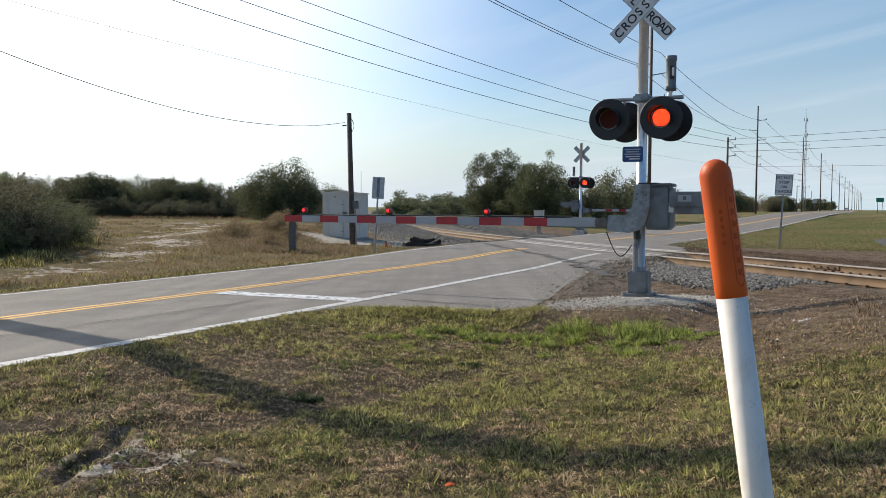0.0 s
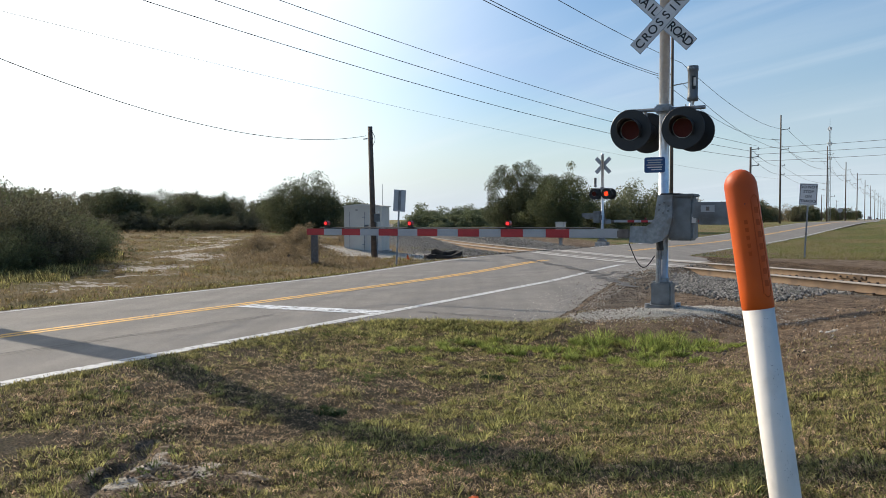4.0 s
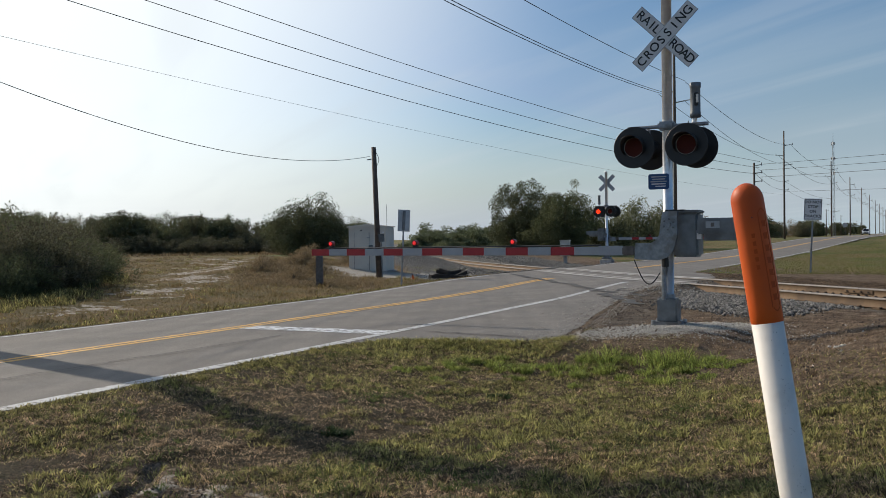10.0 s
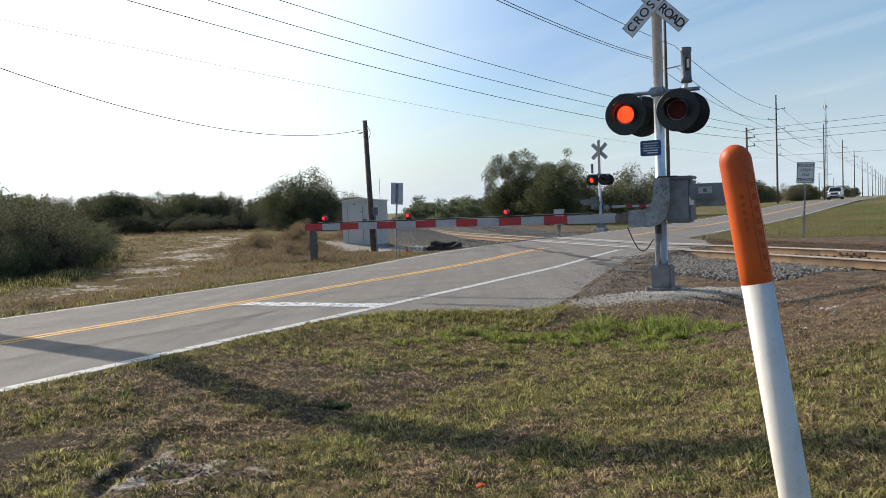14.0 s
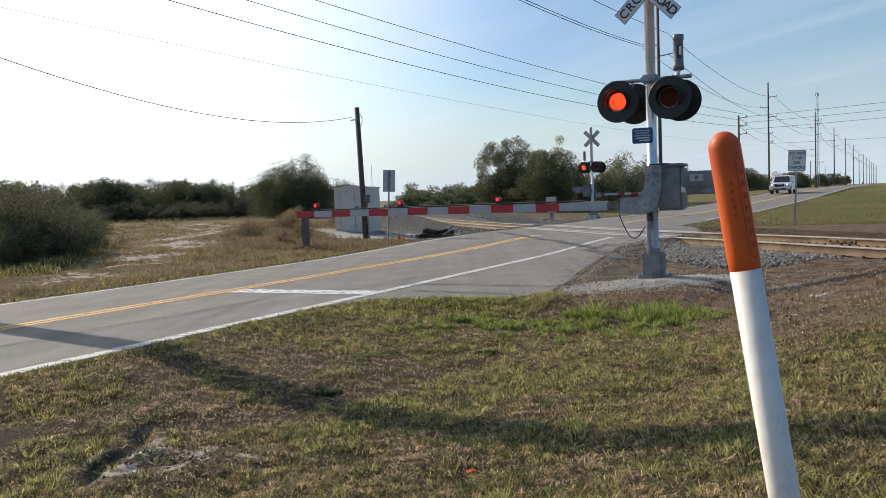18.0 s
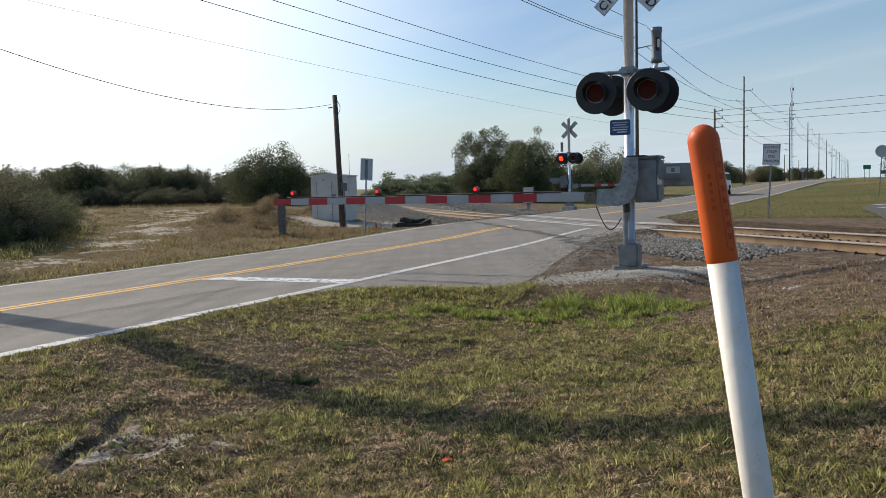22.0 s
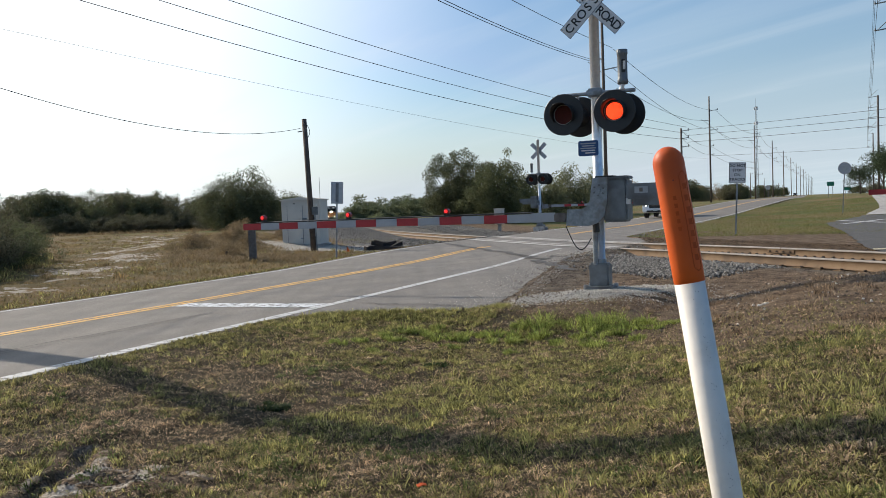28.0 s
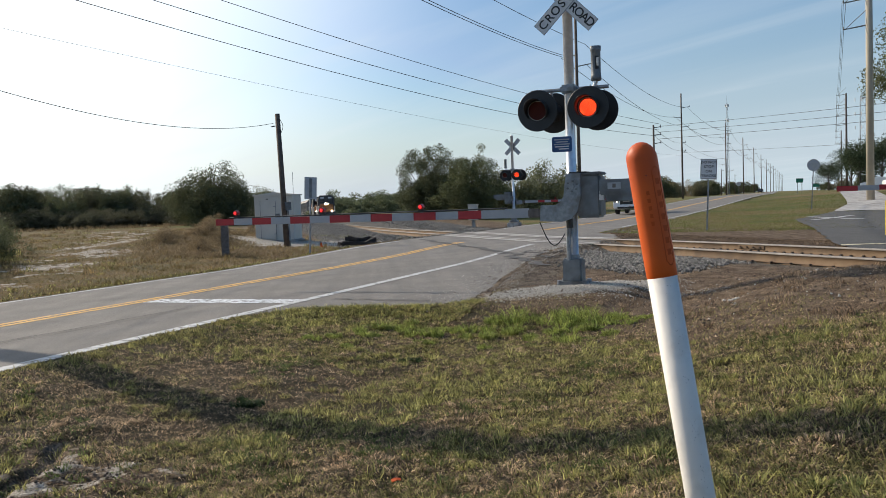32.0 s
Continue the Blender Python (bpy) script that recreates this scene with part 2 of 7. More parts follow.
M_LEAF = leafy("oak_leaves", (0.125, 0.132, 0.066), (0.085, 0.095, 0.048), 0.3, 0.3)
M_LEAF2 = leafy("pale_leaves", (0.155, 0.165, 0.08), (0.1, 0.115, 0.055), 0.32, 0.36)
M_LEAFPALE = leafy("sparse_pale_leaves", (0.21, 0.215, 0.12), (0.14, 0.15, 0.075), 0.55, 0.45)
M_LEAF3 = leafy("scrub_leaves", (0.12, 0.12, 0.064), (0.145, 0.127, 0.08), 0.5, 0.34)
M_TWIG = material("grey_twigs", (0.13, 0.11, 0.09), 0.9, 0, (0.08, 0.07, 0.055), 8, 0.7)
M_PINE = leafy("pine_leaves", (0.045, 0.07, 0.035), (0.065, 0.08, 0.04))
M_GRASS = leafy("green_grass", (0.425, 0.37, 0.145), (0.11, 0.113, 0.042), 0.8, 0.45, 11.0)
M_DARKTURF = leafy("dark_turf", (0.15, 0.185, 0.06), (0.1, 0.125, 0.04), 0.7, 0.45, 5.0)
M_LUSH = leafy("lush_grass", (0.38, 0.415, 0.11), (0.19, 0.24, 0.06), 0.75, 0.5, 7.0)
M_DRY = leafy("dry_grass", (0.66, 0.485, 0.3), (0.13, 0.088, 0.052), 0.85, 0.35, 11.0)
M_STRAW = leafy("straw_litter", (0.43, 0.31, 0.2), (0.15, 0.1, 0.062), 0.85, 0.2, 3.0)
M_TUFT = leafy("pale_green_tufts", (0.5, 0.455, 0.175), (0.205, 0.208, 0.07), 0.8, 0.5, 9.0)
M_FIELD = leafy("field_grass", (0.33, 0.225, 0.1), (0.18, 0.145, 0.06), 0.5, 0.35, 0.6)
M_LAWN = leafy("mown_lawn", (0.17, 0.21, 0.052), (0.23, 0.185, 0.075), 0.4, 0.35, 0.3)
M_DARKLEAF = leafy("dark_weed_leaves", (0.07, 0.1, 0.035), (0.045, 0.065, 0.025), 0.5)
M_WEED = leafy("dry_weeds", (0.32, 0.235, 0.135), (0.2, 0.15, 0.08), 0.45, 0.35, 1.5)
M_DEAD = leafy("dead_weeds", (0.18, 0.12, 0.072), (0.075, 0.05, 0.03), 0.7, 0.25, 2.0)
# leaf colour lightened to stand for haze over the distance
M_LEAFHAZED = leafy("hazed_far_leaves", (0.17, 0.19, 0.1), (0.12, 0.14, 0.075), 0.4, 0.4)


# ---- the lie of the land ----
UX, UY = math.sin(radians(26.2)), math.cos(radians(26.2))  # the road's heading


def W(a, o, z=0.0):
    """A place from metres along the road and metres to its side."""
    return Vector((a * UX + o * UY, a * UY - o * UX, z))


def smooth(v, lo, hi):
    k = np.clip((np.asarray(v, float) - lo) / (hi - lo), 0, 1)
    return k * k * (3 - 2 * k)


def bend(a):
    """The road turns a little to the side past the crossing."""
    a = np.asarray(a, float)
    return 5.2 * smooth(a, 30, 150) - 0.006 * np.maximum(a - 160, 0)


TY = np.arange(-80.0, 1000.0, 0.5)
TSLOPE = np.interp(TY, [-60, 20, 40, 66, 110, 150, 180, 1000], [-0.33, -0.29, -0.19, -0.12, -0.082, -0.09, -0.14, -0.14])
TX = np.cumsum(TSLOPE) * 0.5
TX += 7.55 - np.interp(21.2, TY, TX)


def track_x(y):
    return np.interp(y, TY, TX)


def track_z(y):
    return np.interp(y, [-60, 4, 20, 28, 38, 66, 110, 150, 230, 900], [0.24, 0.22, 0.17, 0.1, 0.05, -0.25, -0.8, -1.05, -1.5, -3.0])


def track_dir(y):
    s = float(np.interp(y, TY, TSLOPE))
    return Vector((s, 1, 0)).normalized()


def pave_edge(a):
    """The near edge of the asphalt, with the apron before the rails."""
    return np.interp(a, [9.7, 10.3, 10.7, 11.0, 11.5, 13.4, 15, 19, 22, 25, 28, 31, 33], [-6.7, -6.25, -5.3, -4.4, -4.15, -4.4, -4.75, -5.4, -5.5, -5.0, -4.9, -5.6, -6.7])


def z_road(a, o):
    a, o = np.asarray(a, float), np.asarray(o, float)
    z = np.interp(a, [-80, 12, 22, 27, 31, 40, 50, 200, 400, 2000], [0, 0, 0.02, 0.04, 0.05, 0.03, 0.0, 0.0, -0.22, -0.22]) + smooth(a, 52, 125)
    z = z + 0.02 * np.minimum(o + 7, 0) * (1 - smooth(a, 18, 27))
    y = a * UY - (o + bend(a)) * UX
    d = np.abs(a * UX + (o + bend(a)) * UY - track_x(y)) * 0.97
    k = smooth(d, 1.2, 6.0)
    return z * k + (track_z(y) - 0.012) * (1 - k)


def wob(x, y, k, seed=0.0):
    return np.sin(x * k + 1.3 + seed) * np.cos(y * k * 1.17 + 0.7 * seed) + 0.5 * np.sin(x * k * 2.3 - y * k * 1.9 + seed)


def tussock(x, y):
    """Uneven relief out of many crossed waves, about -1 to 1."""
    r = random.Random(17)
    z = 0.0
    for _ in range(12):
        t, k = r.uniform(0, math.pi), 7 * 1.24 ** r.uniform(0, 9)
        z = z + np.sin((x * math.cos(t) + y * math.sin(t)) * k + r.uniform(0, 6.28)) * (7 / k) ** 0.5
    return z / 3.2


def gravel_pad(x, y):
    u, v = (x - 3.0) * 0.95 + (y - 12.95) * 0.31, -(x - 3.0) * 0.31 + (y - 12.95) * 0.95
    return np.exp(-((u / 1.65) ** 2 + (v / 0.66) ** 2) ** 2)


def rut_churn(x, y):
    return np.exp(-(((x + 1.75 - 0.25 * (y - 5.4)) / 0.42) ** 2 + ((y - 5.35) / 0.46) ** 2) ** 2)


def rut_relief(x, y):
    """A wheel rut with a sandy ridge beside it and a patch of tread marks."""
    along = smooth(y, 4.7, 5.05) * (1 - smooth(y, 5.95, 6.3))
    c = x + 2.26 - 0.04 * np.sin(y * 7)
    r = (-0.065 * np.exp(-(c / 0.06) ** 2) + 0.024 * np.exp(-((c - 0.14) / 0.09) ** 2) * (0.85 + 0.25 * wob(x, y, 11.0)) + 0.014 * np.exp(-((c + 0.13) / 0.06) ** 2)) * along
    churn = rut_churn(x, y)
    r = r + churn * (0.008 + 0.012 * np.sin((x * 0.5 + y) * 44) * np.sin(x * 9 + 1) + 0.009 * wob(x, y, 26.0, 2.0))
    hole = np.exp(-(((x + 1.3) / 0.12) ** 2 + ((y - 5.25) / 0.07) ** 2))
    return r - 0.035 * hole + 0.02 * np.exp(-(((x + 1.28) / 0.14) ** 2 + ((y - 5.36) / 0.06) ** 2))


def z_ground(x, y):
    x, y = np.asarray(x, float), np.asarray(y, float)
    a, o = x * UX + y * UY, x * UY - y * UX
    ob = o - bend(a)
    # roadside swale and the rise behind it
    near = np.interp(ob, [-7, -5.4, -4.2, -3.5, -3, -1.6, -0.9, 0.1, 1.15, 3, 9], [-0.02, -0.12, -0.2, -0.22, -0.2, -0.09, 0.04, 0.26, 0.36, 0.36, 0.3])
    pad = np.interp(ob, [-7, -3, 0, 1.5, 6], [0.02, 0.02, 0.03, 0.03, 0.03])
    in_by = smooth(ob, -3.0, -1.0)
    k = smooth(a, 9.4 + 3.6 * in_by, 11.6 + 3.9 * in_by)
    right = near * (1 - k) + pad * k
    hill = 0.42 * smooth(a, 46, 84) * smooth(ob, -6.5, 3.5) * (1 - smooth(a, 150, 300))
    right = right * (1 - smooth(a, 26, 40)) + smooth(a, 26, 40) * (z_road(a, np.minimum(ob, -6.7)) * 0.9 - 0.06 + hill)
    left = np.interp(ob, [-400, -60, -40, -26, -18, -14.5, -13.2], [0.2, 0.3, 0.25, -0.02, -0.2, -0.28, -0.16]) - 1.3 * smooth(y, 60, 170) * np.exp(-((x - track_x(y)) / 16) ** 2)
    left += 0.05 * wob(x, y, 2.6, 1.0) * np.exp(-((x - np.interp(y, [17, 24, 33, 50, 65], [-9.0, -9.7, -10.8, -14.3, -18.0])) / 2.0) ** 2)
    left -= 0.13 * np.exp(-((x + 3.4) / 4.0) ** 4 - ((y - 39.0) / 3.2) ** 4)
    left += 0.5 * np.exp(-((x + 8.6) ** 2 / 14 + (y - 41) ** 2 / 40))
    left = left * (1 - smooth(a, 45, 120)) + smooth(a, 45, 120) * (z_road(a, -10) - 0.15 + 0.0 * ob) * np.exp(-np.maximum(-13 - ob, 0) / 60) + smooth(a, 45, 120) * (1 - np.exp(-np.maximum(-13 - ob, 0) / 60)) * -0.6
    z = np.where(ob > -10, right, left)
    z = z + 0.02 * wob(x, y, 1.7) * np.exp(-np.abs(y) / 30) + 0.012 * wob(x, y, 5.1, 2.0) * np.exp(-np.abs(y) / 15)
    # wheel rut with sandy ridges in the near verge, and tussocky relief
    z = z + np.where((np.abs(x + 1.8) < 1.5) & (np.abs(y - 5.4) < 1.5), rut_relief(x, y), 0)
    z = z + np.where(ob > -6, 0.022 * tussock(x, y), 0) * np.exp(-np.abs(y) / 14)
    z = z + 0.05 * gravel_pad(x, y)
    # track bed
    d = np.abs(x - track_x(y)) * 0.965
    bed = track_z(y) - 0.23 - np.maximum(d - 1.75, 0) * 0.42
    bed = bed - 3.0 * (y > 990)
    z = np.maximum(z, np.where(d < 7, bed, -9))
    z = np.where(d < 1.75, np.minimum(z, track_z(y) - 0.22), z)
    # under the road
    e = pave_edge(a)
    k = smooth(ob - e, 0.0, 1.15)
    z = np.where((ob > -10), z * k + (z_road(a, np.minimum(ob, e)) + 0.008) * (1 - k), z)
    k = smooth(-13.7 - ob, 0.0, 0.5)
    z = np.where((ob <= -10), z * k + (z_road(a, np.maximum(ob, -13.7)) + 0.005) * (1 - k), z)
    under = (ob > -13.6) & (ob < e - 0.12)
    z = np.where(under, z_road(a, ob) - 0.06, z)
    return z


def zg(x, y):
    return float(z_ground(x, y))


# ---- mesh helpers ----
def mesh_of(name, bm):
    me = bpy.data.meshes.new(name)
    bm.to_mesh(me)
    bm.free()
    return me


def part(name, bm, mat, parent=None, label="", smoothed=False):
    me = mesh_of(name, bm)
    me.materials.append(mat)
    if smoothed:
        me.shade_smooth()
    ob = new(name, me)
    if parent is not None:
        ob.parent = parent
    if label:
        ob["label"] = label
    return ob


def empty(name, m):
    ob = new(name)
    ob.empty_display_size = 0.2
    ob.matrix_basis = m
    return ob


def add_box(bm, size, at=(0, 0, 0), turn=None, bevel=0.0):
    m = Matrix.Translation(at) @ (turn or Matrix()) @ Matrix.Diagonal((*size, 1))
    vs = bmesh.ops.create_cube(bm, size=1.0, matrix=m)["verts"]
    if bevel:
        es = list({e for v in vs for e in v.link_edges})
        bmesh.ops.bevel(bm, geom=es, offset=bevel, segments=2, affect="EDGES")
    return bm


def box(size, at=(0, 0, 0), turn=None, bevel=0.0):
    return add_box(bmesh.new(), size, at, turn, bevel)


def add_tube(bm, p0, p1, r0, r1=None, n=12, caps=True):
    p0, p1 = Vector(p0), Vector(p1)
    d = p1 - p0
    m = Matrix.Translation((p0 + p1) / 2) @ d.to_track_quat("Z", "Y").to_matrix().to_4x4()
    bmesh.ops.create_cone(bm, cap_ends=caps, segments=n, radius1=r0, radius2=r0 if r1 is None else r1, depth=d.length, matrix=m)
    return bm


def tube(p0, p1, r0, r1=None, n=12):
    return add_tube(bmesh.new(), p0, p1, r0, r1, n)


def add_lathe(bm, prof, n=24, m=Matrix(), caps=True):
    """Rings of (radius, height) turned about z."""
    rings = []
    for r, h in prof:
        rings.append([bm.verts.new(m @ Vector((r * math.cos(2 * math.pi * i / n), r * math.sin(2 * math.pi * i / n), h))) for i in range(n)])
    for p, q in zip(rings, rings[1:]):
        for i in range(n):
            bm.faces.new((p[i], p[(i + 1) % n], q[(i + 1) % n], q[i]))
    for ring in (rings[0], rings[-1]) if caps else ():
        if (ring[0].co - ring[n // 2].co).length > 1e-4:
            bm.faces.new(ring)
    return bm


def add_prism(bm, pts, y0, y1, m=Matrix()):
    """An outline in x, z drawn out from y0 to y1."""
    lo = [bm.verts.new(m @ Vector((x, y0, z))) for x, z in pts]
    hi = [bm.verts.new(m @ Vector((x, y1, z))) for x, z in pts]
    bm.faces.new(lo)
    bm.faces.new(hi[::-1])
    for i in range(len(pts)):
        j = (i + 1) % len(pts)
        bm.faces.new((lo[j], lo[i], hi[i], hi[j]))
    bmesh.ops.recalc_face_normals(bm, faces=bm.faces)
    return bm


def add_sweep(bm, line, r, n=5):
    """A thin round wire along a line of places."""
    rings = []
    for i, p in enumerate(line):
        d = (line[min(i + 1, len(line) - 1)] - line[max(i - 1, 0)]).normalized()
        s = d.cross(Vector((0, 0, 1)))
        s = s.normalized() if s.length > 1e-4 else Vector((1, 0, 0))
        t = s.cross(d)
        rings.append([bm.verts.new(p + r * (math.cos(k * 2 * math.pi / n) * s + math.sin(k * 2 * math.pi / n) * t)) for k in range(n)])
    for p, q in zip(rings, rings[1:]):
        for k in range(n):
            bm.faces.new((p[k], p[(k + 1) % n], q[(k + 1) % n], q[k]))
    return bm


def raw_mesh(name, verts, faces, mat, smoothed=False):
    me = bpy.data.meshes.new(name)
    verts, faces = np.asarray(verts, np.float32), np.asarray(faces, np.int32)
    k = faces.shape[1]
    me.vertices.add(len(verts))
    me.vertices.foreach_set("co", verts.ravel())
    me.loops.add(faces.size)
    me.loops.foreach_set("vertex_index", faces.ravel())
    me.polygons.add(len(faces))
    me.polygons.foreach_set("loop_start", np.arange(0, faces.size, k, dtype=np.int32))
    me.update(calc_edges=True)
    me.materials.append(mat)
    if smoothed:
        me.shade_smooth()
    return me


def lettering(name, text, size, mat, parent, m, thick=0.002, align="CENTER", spacing=1.0, bold=0.012):
    cu = bpy.data.curves.new(name, "FONT")
    cu.body, cu.size, cu.align_x, cu.align_y, cu.extrude, cu.space_character = text, size, align, "CENTER", thick, spacing
    cu.offset = size * bold
    ob = bpy.data.objects.new(name, cu)
    me = bpy.data.meshes.new_from_object(ob)
    bpy.data.objects.remove(ob)
    me.materials.clear()
    me.materials.append(mat)
    t = new(name, me)
    t.parent = parent
    t.matrix_basis = m
    return t


# ---- ground ----
def spread(lo, hi, fine_lo, fine_hi, step, grow):
    v = list(np.arange(fine_lo, fine_hi, step))
    s, p = step, v[-1]
    while p < hi:
        s *= grow
        p += s
        v.append(p)
    s, p = step, v[0]
    while p > lo:
        s *= grow
        p -= s
        v.insert(0, p)
    return np.array(v)


def add_mask(me, name, values):
    at = me.attributes.new(name, "FLOAT", "POINT")
    at.data.foreach_set("value", np.asarray(values, np.float32))


def ground_masks(x, y):
    """Where bare earth, sand, gravel and lush growth lie."""
    a, o = x * UX + y * UY, x * UY - y * UX
    ob = o - bend(a)
    d = np.abs(x - track_x(y)) * 0.965
    ballast = np.where(y > 33, 1 - smooth(d, 4.6, 6.4), 1 - smooth(d, 2.2, 3.4))
    dd, e = x - track_x(y), pave_edge(a)
    heap = smooth(dd, -5.0, -3.8) * (1 - smooth(dd, -1.3, -0.7)) * smooth(y - 14.4 - (x - 4.7) * 0.9, -0.5, 0.9) * smooth(ob - e, 0.5, 1.3)
    ballast = np.where(y < 30, np.where(ob > -7, heap, ballast), ballast)
    ballast = np.where((ob > -13.7) & (ob < e), 0, ballast)
    debris = np.exp(-((ob - e - 0.45) / 0.6) ** 2) * smooth(a, 12.4, 13.6) * (1 - smooth(a, 24, 27))
    debris = np.maximum(debris, (1 - smooth(np.abs(dd), 1.5, 2.6)) * (y < 23.5) * 0.95)
    debris = np.maximum(debris, (1 - smooth(dd, 2.2, 4.0)) * (dd > 0) * (ob > -6.5) * (y < 40) * 0.85)
    pad = gravel_pad(x, y)
    shed_pad = np.exp(-(((x + 3.2) / 5.0) ** 2 + ((y - 38.6) / 3.0) ** 2) ** 2)
    lime = np.maximum(pad, shed_pad)
    sx = x - np.interp(y, [17, 24, 33, 50, 65], [-9.0, -9.7, -10.8, -14.3, -18.0])
    sand = 0.8 * np.exp(-(sx / (0.7 + 0.055 * (y - 15))) ** 2) * (0.55 + 0.45 * smooth(y, 20, 27)) * smooth(y, 17, 20) * (1 - smooth(y, 58, 68)) * smooth(wob(x, y, 0.9) + 0.7 * wob(x, y, 2.3, 1.0), -0.4, 0.5) * (ob < -15)
    rl = rut_relief(x, y)
    sand = np.maximum(sand, np.where(np.abs(x + 1.8) + np.abs(y - 5.4) < 1.6, 0.8 * smooth(rl, 0.004, 0.02) * smooth(wob(x, y, 17.0, 2.0), -1.5, 0.0), 0))
    sand = np.maximum(sand, 0.52 * rut_churn(x, y) * smooth(tussock(x * 1.6, y * 1.6), -0.5, 0.5))
    # ground colour goes darker with depth in the rut's hollow
    debris = np.maximum(debris, np.where(np.abs(x + 1.8) + np.abs(y - 5.4) < 1.6, 0.8 * smooth(-rl, 0.0, 0.02), 0))
    near_rut = np.where(np.abs(x + 1.8) + np.abs(y - 5.4) < 1.6, smooth(np.abs(rl), 0.002, 0.012), 0)
    earth = smooth(y - (10.8 - 1.25 * (x - 3)), -1.2, 0.6) * smooth(x, 2.0, 3.2) * (1 - smooth(d, 8, 11))
    earth = np.maximum(earth, 0.78 * smooth(x + 0.3 * (y - 7) + 0.12 * wob(x, y, 3.1), 2.5, 3.3) * smooth(y + 0.2 * wob(x, y, 2.3, 1.0), 6.3, 7.7) * (1 - smooth(d, 8, 11)))
    earth = np.maximum(earth, np.maximum(near_rut, 0.9 * rut_churn(x, y)))
    earth = np.maximum(earth, (1 - smooth(d, 2.2, 4.2)) * (ob > -7))
    earth = np.maximum(earth, np.exp(-((ob + 4.4) / 0.9) ** 2) * smooth(a, 12.0, 13.4) * (1 - smooth(a, 22, 25)))
    lush = smooth(a, 33, 37) * (ob > -13) * (ob < 30)
    lush = np.maximum(lush, smooth(a, 50, 56) * (ob < -13))
    lush = np.maximum(lush, np.exp(-((ob + 14.0) / 0.5) ** 2) * 0.8)
    tan = np.where(ob < -14.5, 1.0, 0.0) * (1 - smooth(a, 60, 90))
    return ballast, lime, sand, earth, lush, tan, debris


def make_ground():
    xs = spread(-2600, 2600, -6, 9, 0.046, 1.055)
    ys = spread(-900, 3200, 2.0, 15, 0.046, 1.04)
    X, Y = np.meshgrid(xs, ys)
    Z = z_ground(X, Y)
    Z = np.where(np.abs(X) + np.abs(Y) > 1400, np.minimum(Z, -0.5), Z)
    nx, ny = len(xs), len(ys)
    idx = np.arange(nx * ny).reshape(ny, nx)
    f = np.stack([idx[:-1, :-1], idx[:-1, 1:], idx[1:, 1:], idx[1:, :-1]], -1).reshape(-1, 4)
    me = raw_mesh("ground", np.stack([X, Y, Z], -1).reshape(-1, 3), f, make_ground_material(), True)
    for nm, v in zip(("ballast", "lime", "sand", "earth", "lush", "tan", "debris"), ground_masks(X.ravel(), Y.ravel())):
        add_mask(me, nm, v)
    ob = new("ground", me)
    return tagged(ob, "dry grassy verge ground with bare earth and sandy patches", "ground", kind="structure")


